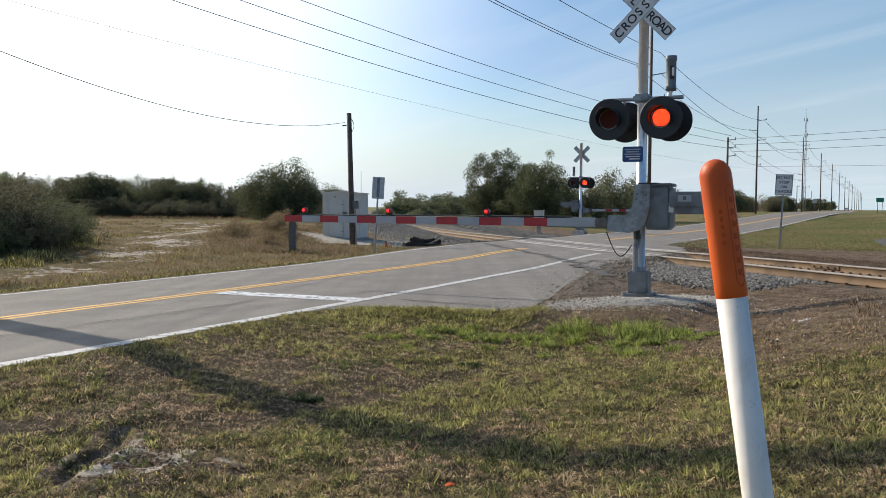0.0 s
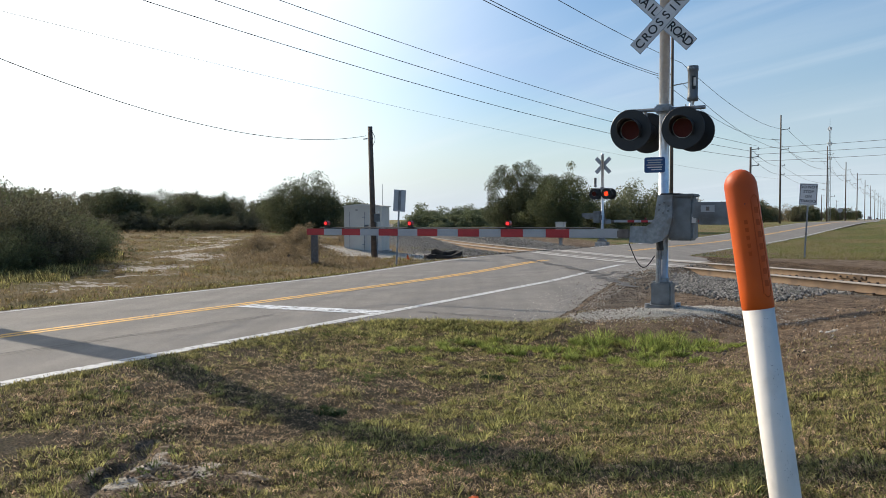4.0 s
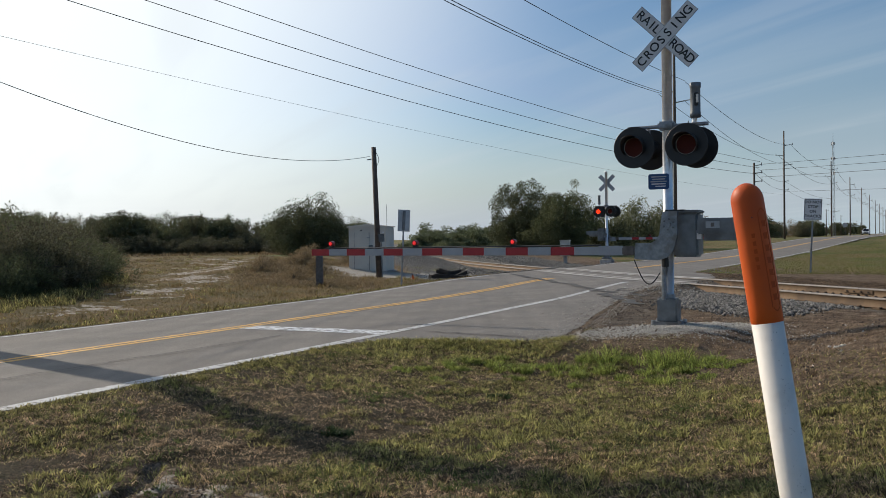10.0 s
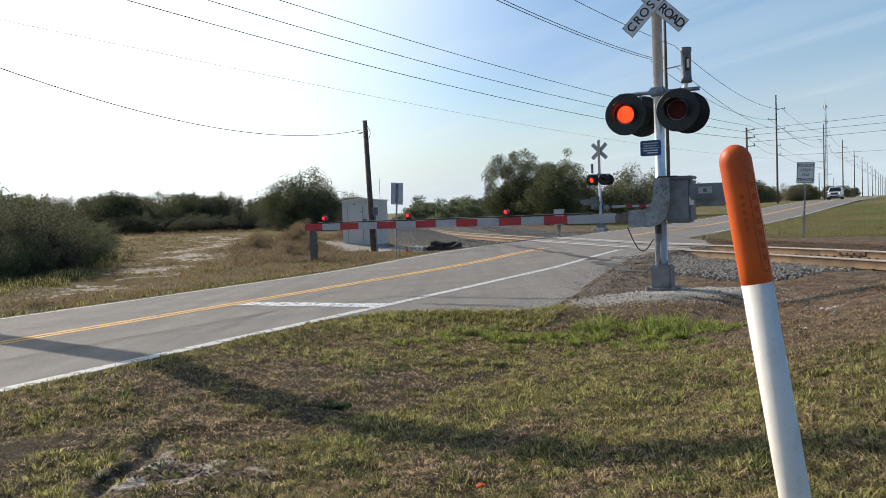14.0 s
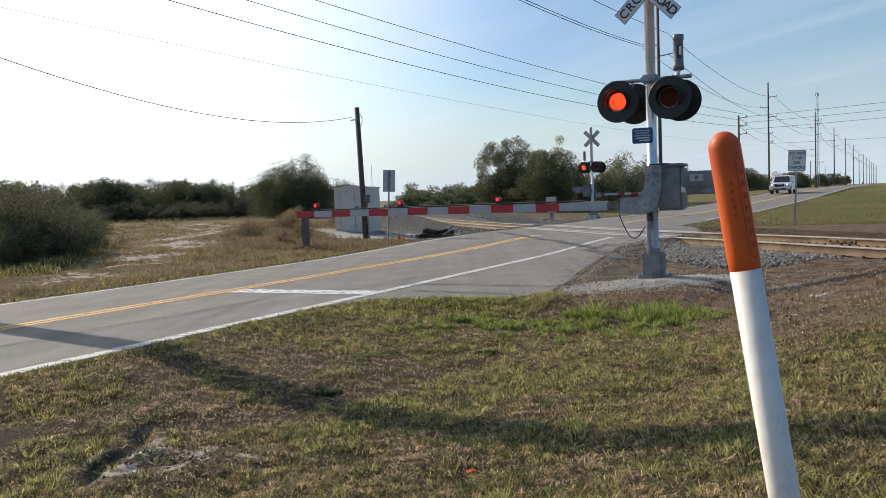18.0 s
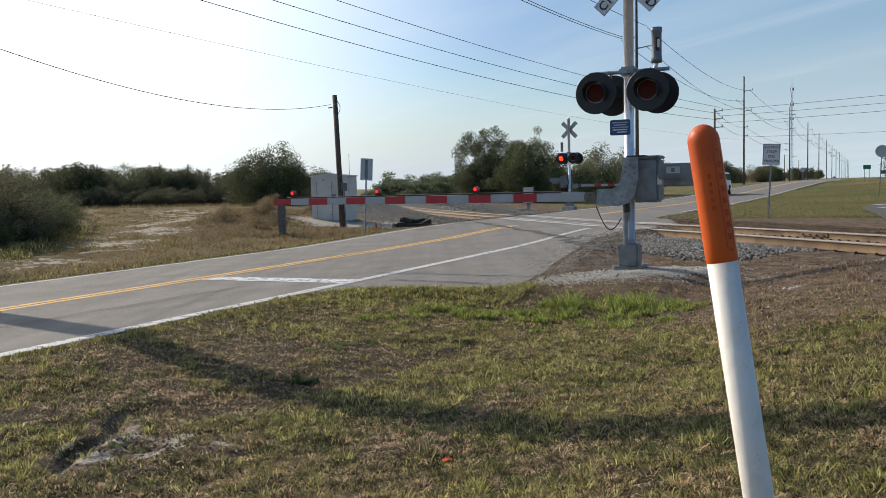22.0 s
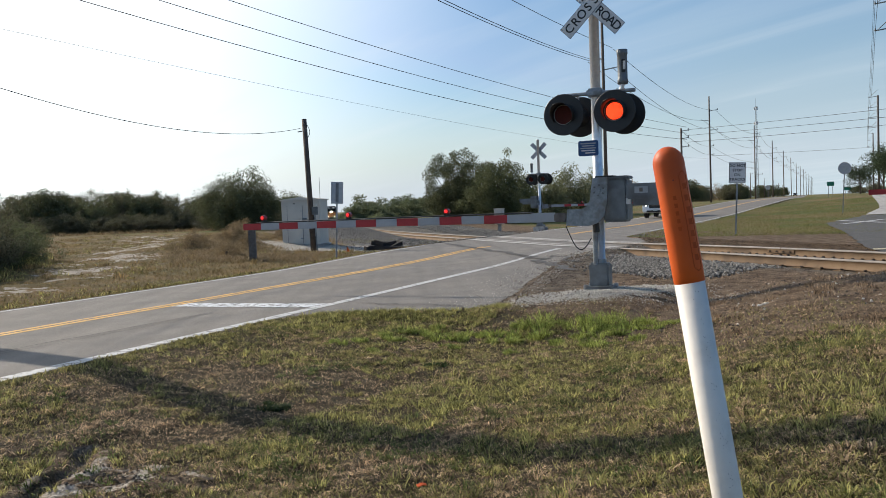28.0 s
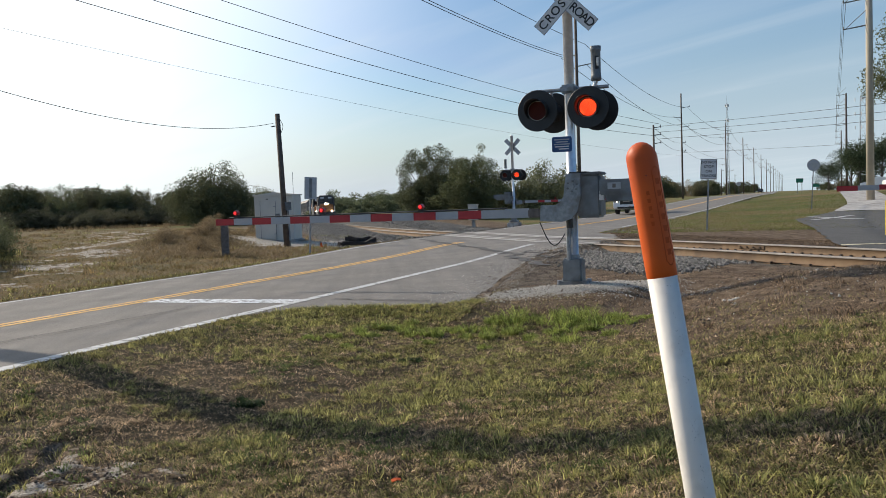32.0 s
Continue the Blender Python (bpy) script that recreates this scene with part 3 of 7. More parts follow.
def make_ground_material():
    m = bpy.data.materials.new("verge_soil")
    m.use_nodes = True
    n, l = m.node_tree.nodes, m.node_tree.links
    b = n["Principled BSDF"]
    b.inputs["Roughness"].default_value = 0.95
    b.inputs["Specular IOR Level"].default_value = 0.2
    tc = n.new("ShaderNodeTexCoord")

    def noise_of(scale, detail=6.0, lo=0.35, hi=0.65):
        t = n.new("ShaderNodeTexNoise")
        t.inputs["Scale"].default_value, t.inputs["Detail"].default_value = scale, detail
        l.new(tc.outputs["Object"], t.inputs["Vector"])
        r = n.new("ShaderNodeMapRange")
        r.inputs["From Min"].default_value, r.inputs["From Max"].default_value = lo, hi
        l.new(t.outputs["Fac"], r.inputs["Value"])
        return r.outputs["Result"]

    def blend(fac, c1, c2):
        x = n.new("ShaderNodeMixRGB")
        l.new(fac, x.inputs["Fac"])
        for c, s in ((c1, "Color1"), (c2, "Color2")):
            if isinstance(c, tuple):
                x.inputs[s].default_value = (*c, 1)
            else:
                l.new(c, x.inputs[s])
        return x.outputs["Color"]

    def mask(name, rough):
        at = n.new("ShaderNodeAttribute")
        at.attribute_name = name
        ad = n.new("ShaderNodeMath")
        ad.operation = "MULTIPLY_ADD"
        l.new(rough, ad.inputs[0])
        ad.inputs[1].default_value = 0.6
        l.new(at.outputs["Fac"], ad.inputs[2])
        r = n.new("ShaderNodeMapRange")
        r.inputs["From Min"].default_value, r.inputs["From Max"].default_value = 0.62, 1.0
        l.new(ad.outputs[0], r.inputs["Value"])
        return r.outputs["Result"]

    fine, mid, big = noise_of(55.0), noise_of(7.0), noise_of(0.5)
    # soil tones darkened to stand for shade down among the grass
    base = blend(mid, blend(fine, (0.025, 0.018, 0.011), (0.16, 0.115, 0.068)), blend(fine, (0.02, 0.018, 0.009), (0.1, 0.082, 0.04)))
    base = blend(mask("tan", mid), base, blend(big, blend(mid, blend(fine, (0.2, 0.125, 0.05), (0.31, 0.2, 0.085)), blend(fine, (0.12, 0.085, 0.04), (0.22, 0.155, 0.075))), blend(fine, (0.085, 0.072, 0.028), (0.18, 0.14, 0.055))))
    base = blend(mask("lush", mid), base, blend(noise_of(0.14, 7.0, 0.43, 0.62), blend(fine, (0.085, 0.1, 0.028), (0.15, 0.16, 0.047)), blend(fine, (0.15, 0.108, 0.046), (0.27, 0.195, 0.09))))
    base = blend(mask("earth", mid), base, blend(noise_of(3.2, 8.0, 0.42, 0.6), blend(fine, (0.05, 0.032, 0.02), (0.21, 0.142, 0.087)), blend(fine, (0.11, 0.075, 0.049), (0.36, 0.265, 0.178))))
    base = blend(mask("debris", mid), base, blend(noise_of(2.2, 7.0), blend(fine, (0.03, 0.023, 0.018), (0.17, 0.13, 0.095)), blend(fine, (0.09, 0.072, 0.055), (0.34, 0.28, 0.215))))
    base = blend(mask("sand", noise_of(4.2, 12.0, 0.4, 0.6)), base, blend(fine, (0.33, 0.28, 0.22), (0.66, 0.59, 0.5)))
    base = blend(mask("ballast", mid), base, blend(fine, (0.06, 0.058, 0.055), (0.24, 0.23, 0.215)))
    base = blend(mask("lime", mid), base, blend(fine, (0.34, 0.31, 0.265), (0.62, 0.575, 0.5)))
    l.new(base, b.inputs["Base Color"])
    bp = n.new("ShaderNodeBump")
    bp.inputs["Strength"].default_value, bp.inputs["Distance"].default_value = 0.9, 0.03
    l.new(fine, bp.inputs["Height"])
    l.new(bp.outputs["Normal"], b.inputs["Normal"])
    return m


make_ground()


# ---- road ----
def asphalt(name, base=(0.215, 0.195, 0.172), dark=(0.145, 0.132, 0.118)):
    m = material(name, base, 0.85, 0, dark, 1.1, 0.5, 0.5, 160, None)
    n, l = m.node_tree.nodes, m.node_tree.links
    b = n["Principled BSDF"]
    tc = n.new("ShaderNodeTexCoord")
    src = b.inputs["Base Color"].links[0].from_socket
    grain = n.new("ShaderNodeTexNoise")
    grain.inputs["Scale"].default_value, grain.inputs["Detail"].default_value = 120.0, 3.0
    l.new(tc.outputs["Object"], grain.inputs["Vector"])
    hs = n.new("ShaderNodeMixRGB")
    hs.blend_type = "OVERLAY"
    hs.inputs["Fac"].default_value = 0.55
    l.new(src, hs.inputs["Color1"])
    l.new(grain.outputs["Fac"], hs.inputs["Color2"])
    # long streaks of wear along the lanes
    mp = n.new("ShaderNodeMapping")
    mp.inputs["Rotation"].default_value = (0, 0, radians(26.2))
    mp.inputs["Scale"].default_value = (1.6, 0.05, 1.0)
    l.new(tc.outputs["Object"], mp.inputs["Vector"])
    st = n.new("ShaderNodeTexNoise")
    st.inputs["Scale"].default_value, st.inputs["Detail"].default_value = 1.5, 5.0
    l.new(mp.outputs["Vector"], st.inputs["Vector"])
    r = n.new("ShaderNodeMapRange")
    r.inputs["From Min"].default_value, r.inputs["From Max"].default_value = 0.4, 0.66
    r.inputs["To Max"].default_value = 0.55
    l.new(st.outputs["Fac"], r.inputs["Value"])
    mx = n.new("ShaderNodeMixRGB")
    l.new(r.outputs["Result"], mx.inputs["Fac"])
    l.new(hs.outputs["Color"], mx.inputs["Color1"])
    mx.inputs["Color2"].default_value = (dark[0] * 0.85, dark[1] * 0.85, dark[2] * 0.85, 1)
    l.new(mx.outputs["Color"], b.inputs["Base Color"])
    return m


def worn_paint(name, col, under=(0.17, 0.165, 0.16), wear=0.42):
    m = material(name, col, 0.7, 0, tuple(c * 0.85 for c in col), 3, 0.5, 0.3, 120, None)
    n, l = m.node_tree.nodes, m.node_tree.links
    b = n["Principled BSDF"]
    src = b.inputs["Base Color"].links[0].from_socket
    tc = n.new("ShaderNodeTexCoord")
    t = n.new("ShaderNodeTexNoise")
    t.inputs["Scale"].default_value, t.inputs["Detail"].default_value = 9.0, 9.0
    l.new(tc.outputs["Object"], t.inputs["Vector"])
    r = n.new("ShaderNodeMapRange")
    r.inputs["From Min"].default_value, r.inputs["From Max"].default_value = wear - 0.03, wear + 0.08
    l.new(t.outputs["Fac"], r.inputs["Value"])
    mx = n.new("ShaderNodeMixRGB")
    l.new(r.outputs["Result"], mx.inputs["Fac"])
    mx.inputs["Color1"].default_value = (*under, 1)
    l.new(src, mx.inputs["Color2"])
    l.new(mx.outputs["Color"], b.inputs["Base Color"])
    return m


M_ASPHALT = asphalt("worn_asphalt")
# asphalt colour darkened to stand for tree shade over the trail
M_SHADEDPATH = asphalt("shaded_path_asphalt", (0.1, 0.094, 0.088), (0.065, 0.062, 0.058))
M_WHITELINE = worn_paint("worn_white_paint", (0.54, 0.54, 0.53), wear=0.4)
M_STOPLINE = worn_paint("worn_stop_line_paint", (0.66, 0.68, 0.7), wear=0.43)
M_YELLOWLINE = worn_paint("worn_yellow_paint", (0.7, 0.39, 0.085), wear=0.37)
M_PALEYELLOW = worn_paint("faded_yellow_paint", (0.62, 0.55, 0.36), wear=0.36)
M_TAR = material("tar_crack", (0.035, 0.032, 0.03), 0.8, 0, (0.08, 0.073, 0.067), 9, 0.9)
RA = np.concatenate([np.arange(-60, 6, 2.0), np.arange(6, 10, 0.4), np.arange(10, 27, 0.12), np.arange(27, 46, 0.4), np.arange(46, 140, 2.0), np.arange(140, 1500, 20.0)])


def strip(name, o0, o1, mat, lift=0.0, a_list=RA, cols=2, edge=False, ragged=0.0):
    """A sheet that follows the road between two offsets."""
    v, f = [], []
    for a in a_list:
        hi = (float(pave_edge(a)) + ragged * noise.noise((a * 1.7, 0, 0)) + 0.5 * ragged * noise.noise((a * 6.1, 3, 0))) if edge else o1
        for k in range(cols):
            o = o0 + (hi - o0) * k / (cols - 1)
            p = W(float(a), o + float(bend(a)), float(z_road(a, o)) + lift)
            v.append(p)
    n = len(a_list)
    for i in range(n - 1):
        for k in range(cols - 1):
            f.append((i * cols + k, i * cols + k + 1, (i + 1) * cols + k + 1, (i + 1) * cols + k))
    return new(name, raw_mesh(name, [tuple(p) for p in v], f, mat, True))


road = tagged(strip("road", -13.7, -6.7, M_ASPHALT, 0, RA, 22, True, 0.35), "two-lane worn grey asphalt road running to the horizon", "road", kind="structure")
NEAR_A, FAR_A = RA[RA < 24.6], RA[RA > 37]
for nm, o, wid, al in (("edge_line", -6.94, 0.19, NEAR_A), ("edge_line", -13.42, 0.12, RA[RA < 29]), ("edge_line", -6.98, 0.13, FAR_A[FAR_A > 39]), ("edge_line", -13.42, 0.12, FAR_A[FAR_A > 41])):
    tagged(strip(nm, o - wid / 2, o + wid / 2, M_WHITELINE, 0.005, al), "worn white painted edge line on the asphalt", "road marking", kind="structure")
for al in (RA[RA < 27.2], FAR_A):
    for o in (-10.32, -10.1):
        tagged(strip("centre_line", o - 0.07, o + 0.07, M_YELLOWLINE, 0.005, al), "worn yellow painted centre line", "road marking", kind="structure")


def stop_line():
    v, f = [], []
    for i in range(12):
        o = -10.0 + (10.0 - 6.98) * i / 11
        a0 = 11.3 - 0.3 * i / 11
        for k in (0, 0.5):
            v.append(tuple(W(a0 + k, o, float(z_road(a0 + k, o)) + 0.005)))
    f = [(2 * i, 2 * i + 1, 2 * i + 3, 2 * i + 2) for i in range(11)]
    tagged(new("stop_line", raw_mesh("stop_line", v, f, M_STOPLINE)), "patchy white stop line across one lane", "road marking", kind="structure")


stop_line()


def crack(a0, o0, a1, o1, wid=0.03, wiggle=0.1):
    line = []
    for i in range(40):
        k = i / 39
        a, o = a0 + (a1 - a0) * k, o0 + (o1 - o0) * k
        o += wiggle * noise.noise((k * 9 + a0, o0, 1))
        a += wiggle * noise.noise((k * 11 + a0, o0, 5))
        line.append((a, o))
    v, f = [], []
    for i, (a, o) in enumerate(line):
        w = wid * (0.6 + 0.8 * abs(noise.noise((i * 0.7, a0, 2))))
        for s in (-1, 1):
            aa, oo = a + s * w / 2 * (abs(o1 - o0) > abs(a1 - a0)), o + s * w / 2 * (abs(o1 - o0) <= abs(a1 - a0))
            v.append(tuple(W(aa, oo, float(z_road(aa, oo)) + 0.012)))
    f = [(2 * i, 2 * i + 1, 2 * i + 3, 2 * i + 2) for i in range(39)]
    tagged(new("tar_seam", raw_mesh("tar_seam", v, f, M_TAR)), "dark tarred crack in the asphalt", "road crack", kind="structure")


crack(30.4, -13.3, 21.8, -7.1, 0.3, 0.2)
crack(21.8, -7.1, 17.4, -4.7, 0.36, 0.4)
crack(21.6, -6.2, 19.2, -5.2, 0.12, 0.4)
crack(3.0, -8.75, 10.5, -8.45, 0.05, 0.07)
crack(3.0, -8.55, 9.5, -8.3, 0.02, 0.07)
crack(11.6, -6.5, 11.4, -4.7, 0.06, 0.1)
crack(14, -8.5, 24, -8.1, 0.02, 0.12)


# ---- track ----
def track_frame(y, off):
    d = track_dir(y)
    s = Vector((d.y, -d.x, 0))
    cant = 0.045 * (1 - float(smooth(y, 22, 31))) if off > 0.5 else 0.0  # the outer rail lies higher in the curve
    return Vector((float(track_x(y)), y, float(track_z(y)) + cant)) + s * off, s


RAIL = [(-0.07, -0.2), (0.07, -0.2), (0.07, -0.185), (0.024, -0.165), (0.022, -0.045), (0.036, -0.035), (0.036, -0.003), (-0.036, -0.003), (-0.036, -0.035), (-0.022, -0.045), (-0.024, -0.165), (-0.07, -0.185)]
RY = np.concatenate([np.arange(-40, 0, 4.0), np.arange(0, 70, 1.0), np.arange(70, 200, 5.0), np.arange(200, 900, 20.0)])


def make_rail(off):
    v, f = [], []
    n = len(RAIL)
    for y in RY:
        p, s = track_frame(float(y), off)
        v += [tuple(p + s * x + Vector((0, 0, z))) for x, z in RAIL]
    for i in range(len(RY) - 1):
        f += [(i * n + k, i * n + (k + 1) % n, (i + 1) * n + (k + 1) % n, (i + 1) * n + k) for k in range(n)]
    ob = new("rail", raw_mesh("rail", v, f, M_RAIL))
    tagged(ob, "rust-brown steel rail with a shiny running head", "rail", "rails of the railway track")
    v, f = [], []
    for y in RY:
        p, s = track_frame(float(y), off)
        v += [tuple(p + s * x + Vector((0, 0, z))) for x, z in ((-0.039, -0.036), (-0.039, -0.004), (-0.03, 0.0015), (0.03, 0.0015), (0.039, -0.004), (0.039, -0.036))]
    f = [(6 * i + k, 6 * i + k + 1, 6 * i + k + 7, 6 * i + k + 6) for i in range(len(RY) - 1) for k in range(5)]
    top = new("rail_head", raw_mesh("rail_head", v, f, M_RAILTOP))
    top.parent = ob
    return ob


rails = [make_rail(-0.753), make_rail(0.753)]


def joint_bar(rail, off, y, side):
    """A bolted splice bar on a rail's web."""
    p, s = track_frame(y, off)
    bar = box((0.03, 0.9, 0.09), bevel=0.008)
    ob = part("joint_bar", bar, M_RAIL, rail, "bolted rail joint bar")
    turn = Matrix.Rotation(math.atan2(s.y, s.x), 4, "Z")
    ob.matrix_basis = Matrix.Translation(p + s * side * 0.03 + Vector((0, 0, -0.09))) @ turn
    for k in range(4):
        part("bolt", tube((0, -0.33 + 0.22 * k, 0), (side * 0.05, -0.33 + 0.22 * k, 0), 0.018, 0.018, 6), M_SPIKE, ob)
    part("gap", box((0.08, 0.012, 0.05), (-side * 0.03, 0, 0.07)), M_SPIKE, ob)


joint_bar(rails[1], 0.753, 19.3, -1)
joint_bar(rails[0], -0.753, 12.6, -1)
joint_bar(rails[0], -0.753, 24.0, -1)


def in_road(x, y, pad=0.0):
    a, o = x * UX + y * UY, x * UY - y * UX
    return -13.7 - pad < o - float(bend(a)) < float(pave_edge(a)) + pad


def make_ties():
    me = mesh_of("railway_tie", box((2.6, 0.23, 0.18), bevel=0.012))
    me.materials.append(M_TIE)
    plate = box((0.34, 0.2, 0.02), (0, 0, 0.1), bevel=0.004)
    pm = mesh_of("tie_plate", plate)
    pm.materials.append(M_RAIL)
    sm = mesh_of("spike", add_box(box((0.028, 0.028, 0.07), (0, 0, 0.02)), (0.055, 0.05, 0.025), (0, 0, 0.06), None, 0.008))
    sm.materials.append(M_SPIKE)
    cm = mesh_of("rail_anchor", box((0.06, 0.07, 0.09), (0, 0, 0.045), None, 0.014))
    cm.materials.append(M_SPIKE)
    s = 3.0
    while s < 74:
        p, side = track_frame(s, 0)
        if not in_road(p.x, p.y, -0.2):
            ob = new("railway_tie", me)
            ob.matrix_basis = Matrix.Translation((p.x, p.y, p.z - 0.315)) @ Matrix.Rotation(math.atan2(side.y, side.x) + random.uniform(-0.02, 0.02), 4, "Z")
            tagged(ob, "dark creosoted wooden tie bedded in grey ballast", "railway tie", "ties of the track")
            for sx in (-0.753, 0.753):
                q = new("tie_plate", pm)
                q.parent = ob
                q.matrix_basis = Matrix.Translation((sx, 0, 0))
            if s < 30:
                for sx, sy in ((-0.66, 0.06), (-0.85, -0.06), (0.66, -0.06), (0.85, 0.06)):
                    q = new("spike", sm)
                    q.parent = ob
                    q.matrix_basis = Matrix.Translation((sx, sy, 0.07))
                for sy in (-0.13, 0.12):
                    q = new("rail_anchor", cm)
                    q.parent = ob
                    q.matrix_basis = Matrix.Translation((0.66, sy, 0.12 + random.uniform(-0.01, 0.012)))
        s += 0.52


make_ties()


def crossing_panels():
    """Pale concrete headers along both rails where the road runs over them."""
    for off, wid in ((-1.02, 0.36), (-0.55, 0.2), (0.55, 0.2), (1.02, 0.36)):
        v = []
        for y in np.arange(22.0, 44.0, 0.4):
            p, s = track_frame(float(y), off)
            if in_road(p.x, p.y, 0.25):
                for k in (-0.5, 0.5):
                    q = p + s * wid * k
                    v.append((q.x, q.y, q.z + 0.001 + 0.004 * noise.noise((y * 2, off, k))))
        f = [(2 * i, 2 * i + 1, 2 * i + 3, 2 * i + 2) for i in range(len(v) // 2 - 1)]
        panel = new("crossing_panel", raw_mesh("crossing_panel", v, f, M_CONC))
        panel.parent = road
        panel["label"] = "worn concrete panel beside the rail"


crossing_panels()


# ---- loose stones ----
def stones(name, pts, sizes, mat, label, category):
    """Rough six-cornered stones, each a little different."""
    rng = np.random.default_rng(len(pts))
    base = np.array([(1, 0, 0), (-1, 0, 0), (0, 1, 0), (0, -1, 0), (0, 0, 1), (0, 0, -1), (.6, .6, .55), (-.6, -.55, .5)], float)
    tri = np.array([(0, 2, 6), (2, 4, 6), (4, 0, 6), (2, 1, 4), (1, 3, 7), (3, 4, 7), (4, 1, 7), (3, 0, 4), (2, 0, 5), (1, 2, 5), (3, 1, 5), (0, 3, 5)])
    n = len(pts)
    v = base[None] * (0.7 + 0.6 * rng.random((n, 8, 1))) * (0.75 + 0.5 * rng.random((n, 1, 3)))
    ang = rng.random((n, 3)) * 6.283
    for k, (i, j) in enumerate(((0, 1), (1, 2), (0, 2))):
        c, s = np.cos(ang[:, k])[:, None], np.sin(ang[:, k])[:, None]
        vi, vj = v[:, :, i].copy(), v[:, :, j].copy()
        v[:, :, i], v[:, :, j] = c * vi - s * vj, s * vi + c * vj
    v = v * np.asarray(sizes)[:, None, None] + np.asarray(pts)[:, None, :]
    f = (tri[None] + 8 * np.arange(n)[:, None, None]).reshape(-1, 3)
    return tagged(new(name, raw_mesh(name, v.reshape(-1, 3), f, mat)), label, category, kind="stuff")


def scatter_ballast():
    rng = np.random.default_rng(4)
    pts, sz = [], []
    for lo, hi, n, sc in ((13, 30, 60000, 0.85), (34, 80, 24000, 0.95)):
        y = lo + (hi - lo) * rng.random(n) ** (1.0 if lo < 10 else 1.4)
        d = rng.uniform(-5.2, 1.0, n) if lo < 20 else rng.normal(0, 2.6, n)
        d = np.where(np.abs(d) > 5.8, d * 0.4, d)
        x = track_x(y) + d
        a, o = x * UX + y * UY, x * UY - y * UX
        ok = ~((o - bend(a) > -13.6) & (o - bend(a) < pave_edge(a) + 0.1))
        if lo < 20:
            ok &= ground_masks(x, y)[0] * 0.97 + 0.02 * (d < 1.0) * (y > 17) > rng.random(n)
        x, y = x[ok], y[ok]
        s = (0.018 + 0.026 * rng.random(len(x))) * sc
        pts.append(np.stack([x, y, z_ground(x, y) + s * 0.5], -1))
        sz.append(s)
    stones("ballast", np.concatenate(pts), np.concatenate(sz), M_STONE, "loose grey crushed stone ballast round the track", "ballast")


scatter_ballast()


def scatter_gravel():
    rng = np.random.default_rng(5)
    n = 42000
    x, y = rng.uniform(0.8, 5.2, n), rng.uniform(11.4, 14.4, n)
    ok = gravel_pad(x, y) * 0.95 > rng.random(n)
    x, y = x[ok], y[ok]
    x = np.concatenate([x, rng.uniform(0.6, 5.0, 900)])
    y = np.concatenate([y, 12.2 + rng.normal(0, 0.3, 900)])
    a, o = x * UX + y * UY, x * UY - y * UX
    ok = o > pave_edge(a) + 0.1
    x, y = x[ok], y[ok]
    s = 0.004 + 0.009 * rng.random(len(x)) ** 2
    stones("gravel", np.stack([x, y, z_ground(x, y) + s * 0.4], -1), s, M_LIME, "pale crushed limestone gravel heaped round the mast", "gravel")
    n = 9000
    x, y = rng.uniform(0.5, 11, n), rng.uniform(7.5, 19.5, n)
    a, o = x * UX + y * UY, x * UY - y * UX
    ok = (o > pave_edge(a) - 0.3) & ((o > -2.0) | (a > 10.8))
    x, y = x[ok], y[ok]
    s = 0.004 + 0.018 * rng.random(len(x)) ** 5
    stones("dirt_clods", np.stack([x, y, z_ground(x, y) + s * 0.3], -1), s, M_DIRTCLOD, "brown dirt clods and bits of broken asphalt", "dirt")


scatter_gravel()


def scatter_pale_stones():
    rng = np.random.default_rng(8)
    n = 260
    x, y = rng.uniform(3.2, 9, n), rng.uniform(8.2, 13.2, n)
    x, y = np.concatenate([x, rng.normal(4.35, 0.07, 14)]), np.concatenate([y, rng.normal(10.2, 0.05, 14)])
    keep = ground_masks(x, y)[3] > 0.5
    x, y = x[keep], y[keep]
    s = np.where(np.arange(len(x)) > len(x) - 14, 0.02, 0.006 + 0.016 * rng.random(len(x)) ** 2)
    stones("pale_stones", np.stack([x, y, z_ground(x, y) + s * 0.3], -1), s, M_LIME, "small pale stones strewn on the bare earth", "stones")


scatter_pale_stones()


def scatter_rubble():
    """Broken bits of asphalt along the crumbled apron edge, and clods in the rut."""
    rng = np.random.default_rng(12)
    a = rng.uniform(11.0, 24, 4200)
    o = pave_edge(a) + rng.normal(0.35, 0.42, 4200)
    x, y = a * UX + o * UY, a * UY - o * UX
    x, y = np.concatenate([x, rng.normal(-1.85, 0.22, 420)]), np.concatenate([y, rng.normal(5.35, 0.25, 420)])
    s = 0.004 + 0.015 * rng.random(len(x)) ** 4
    s[-420:] = 0.003 + 0.009 * rng.random(420) ** 2
    z = np.maximum(z_ground(x, y), np.where(y > 8, z_road(x * UX + y * UY, x * UY - y * UX) * (x * UY - y * UX < pave_edge(x * UX + y * UY)) - 9 * (x * UY - y * UX >= pave_edge(x * UX + y * UY)), -9))
    stones("rubble", np.stack([x, y, z + s * 0.25], -1), s, M_DIRTCLOD, "crumbled dark asphalt and earth clods", "rubble")
    a = rng.uniform(11.0, 24, 5000)
    o = pave_edge(a) - np.abs(rng.normal(0, 0.55, 5000)) + 0.3
    x, y = a * UX + o * UY, a * UY - o * UX
    s = 0.003 + 0.006 * rng.random(5000) ** 2
    z = np.where(o < pave_edge(a), z_road(a, o), z_ground(x, y))
    stones("grit", np.stack([x, y, z + s * 0.2], -1), s, M_LIME, "pale grit strewn over the apron", "gravel")


scatter_rubble()


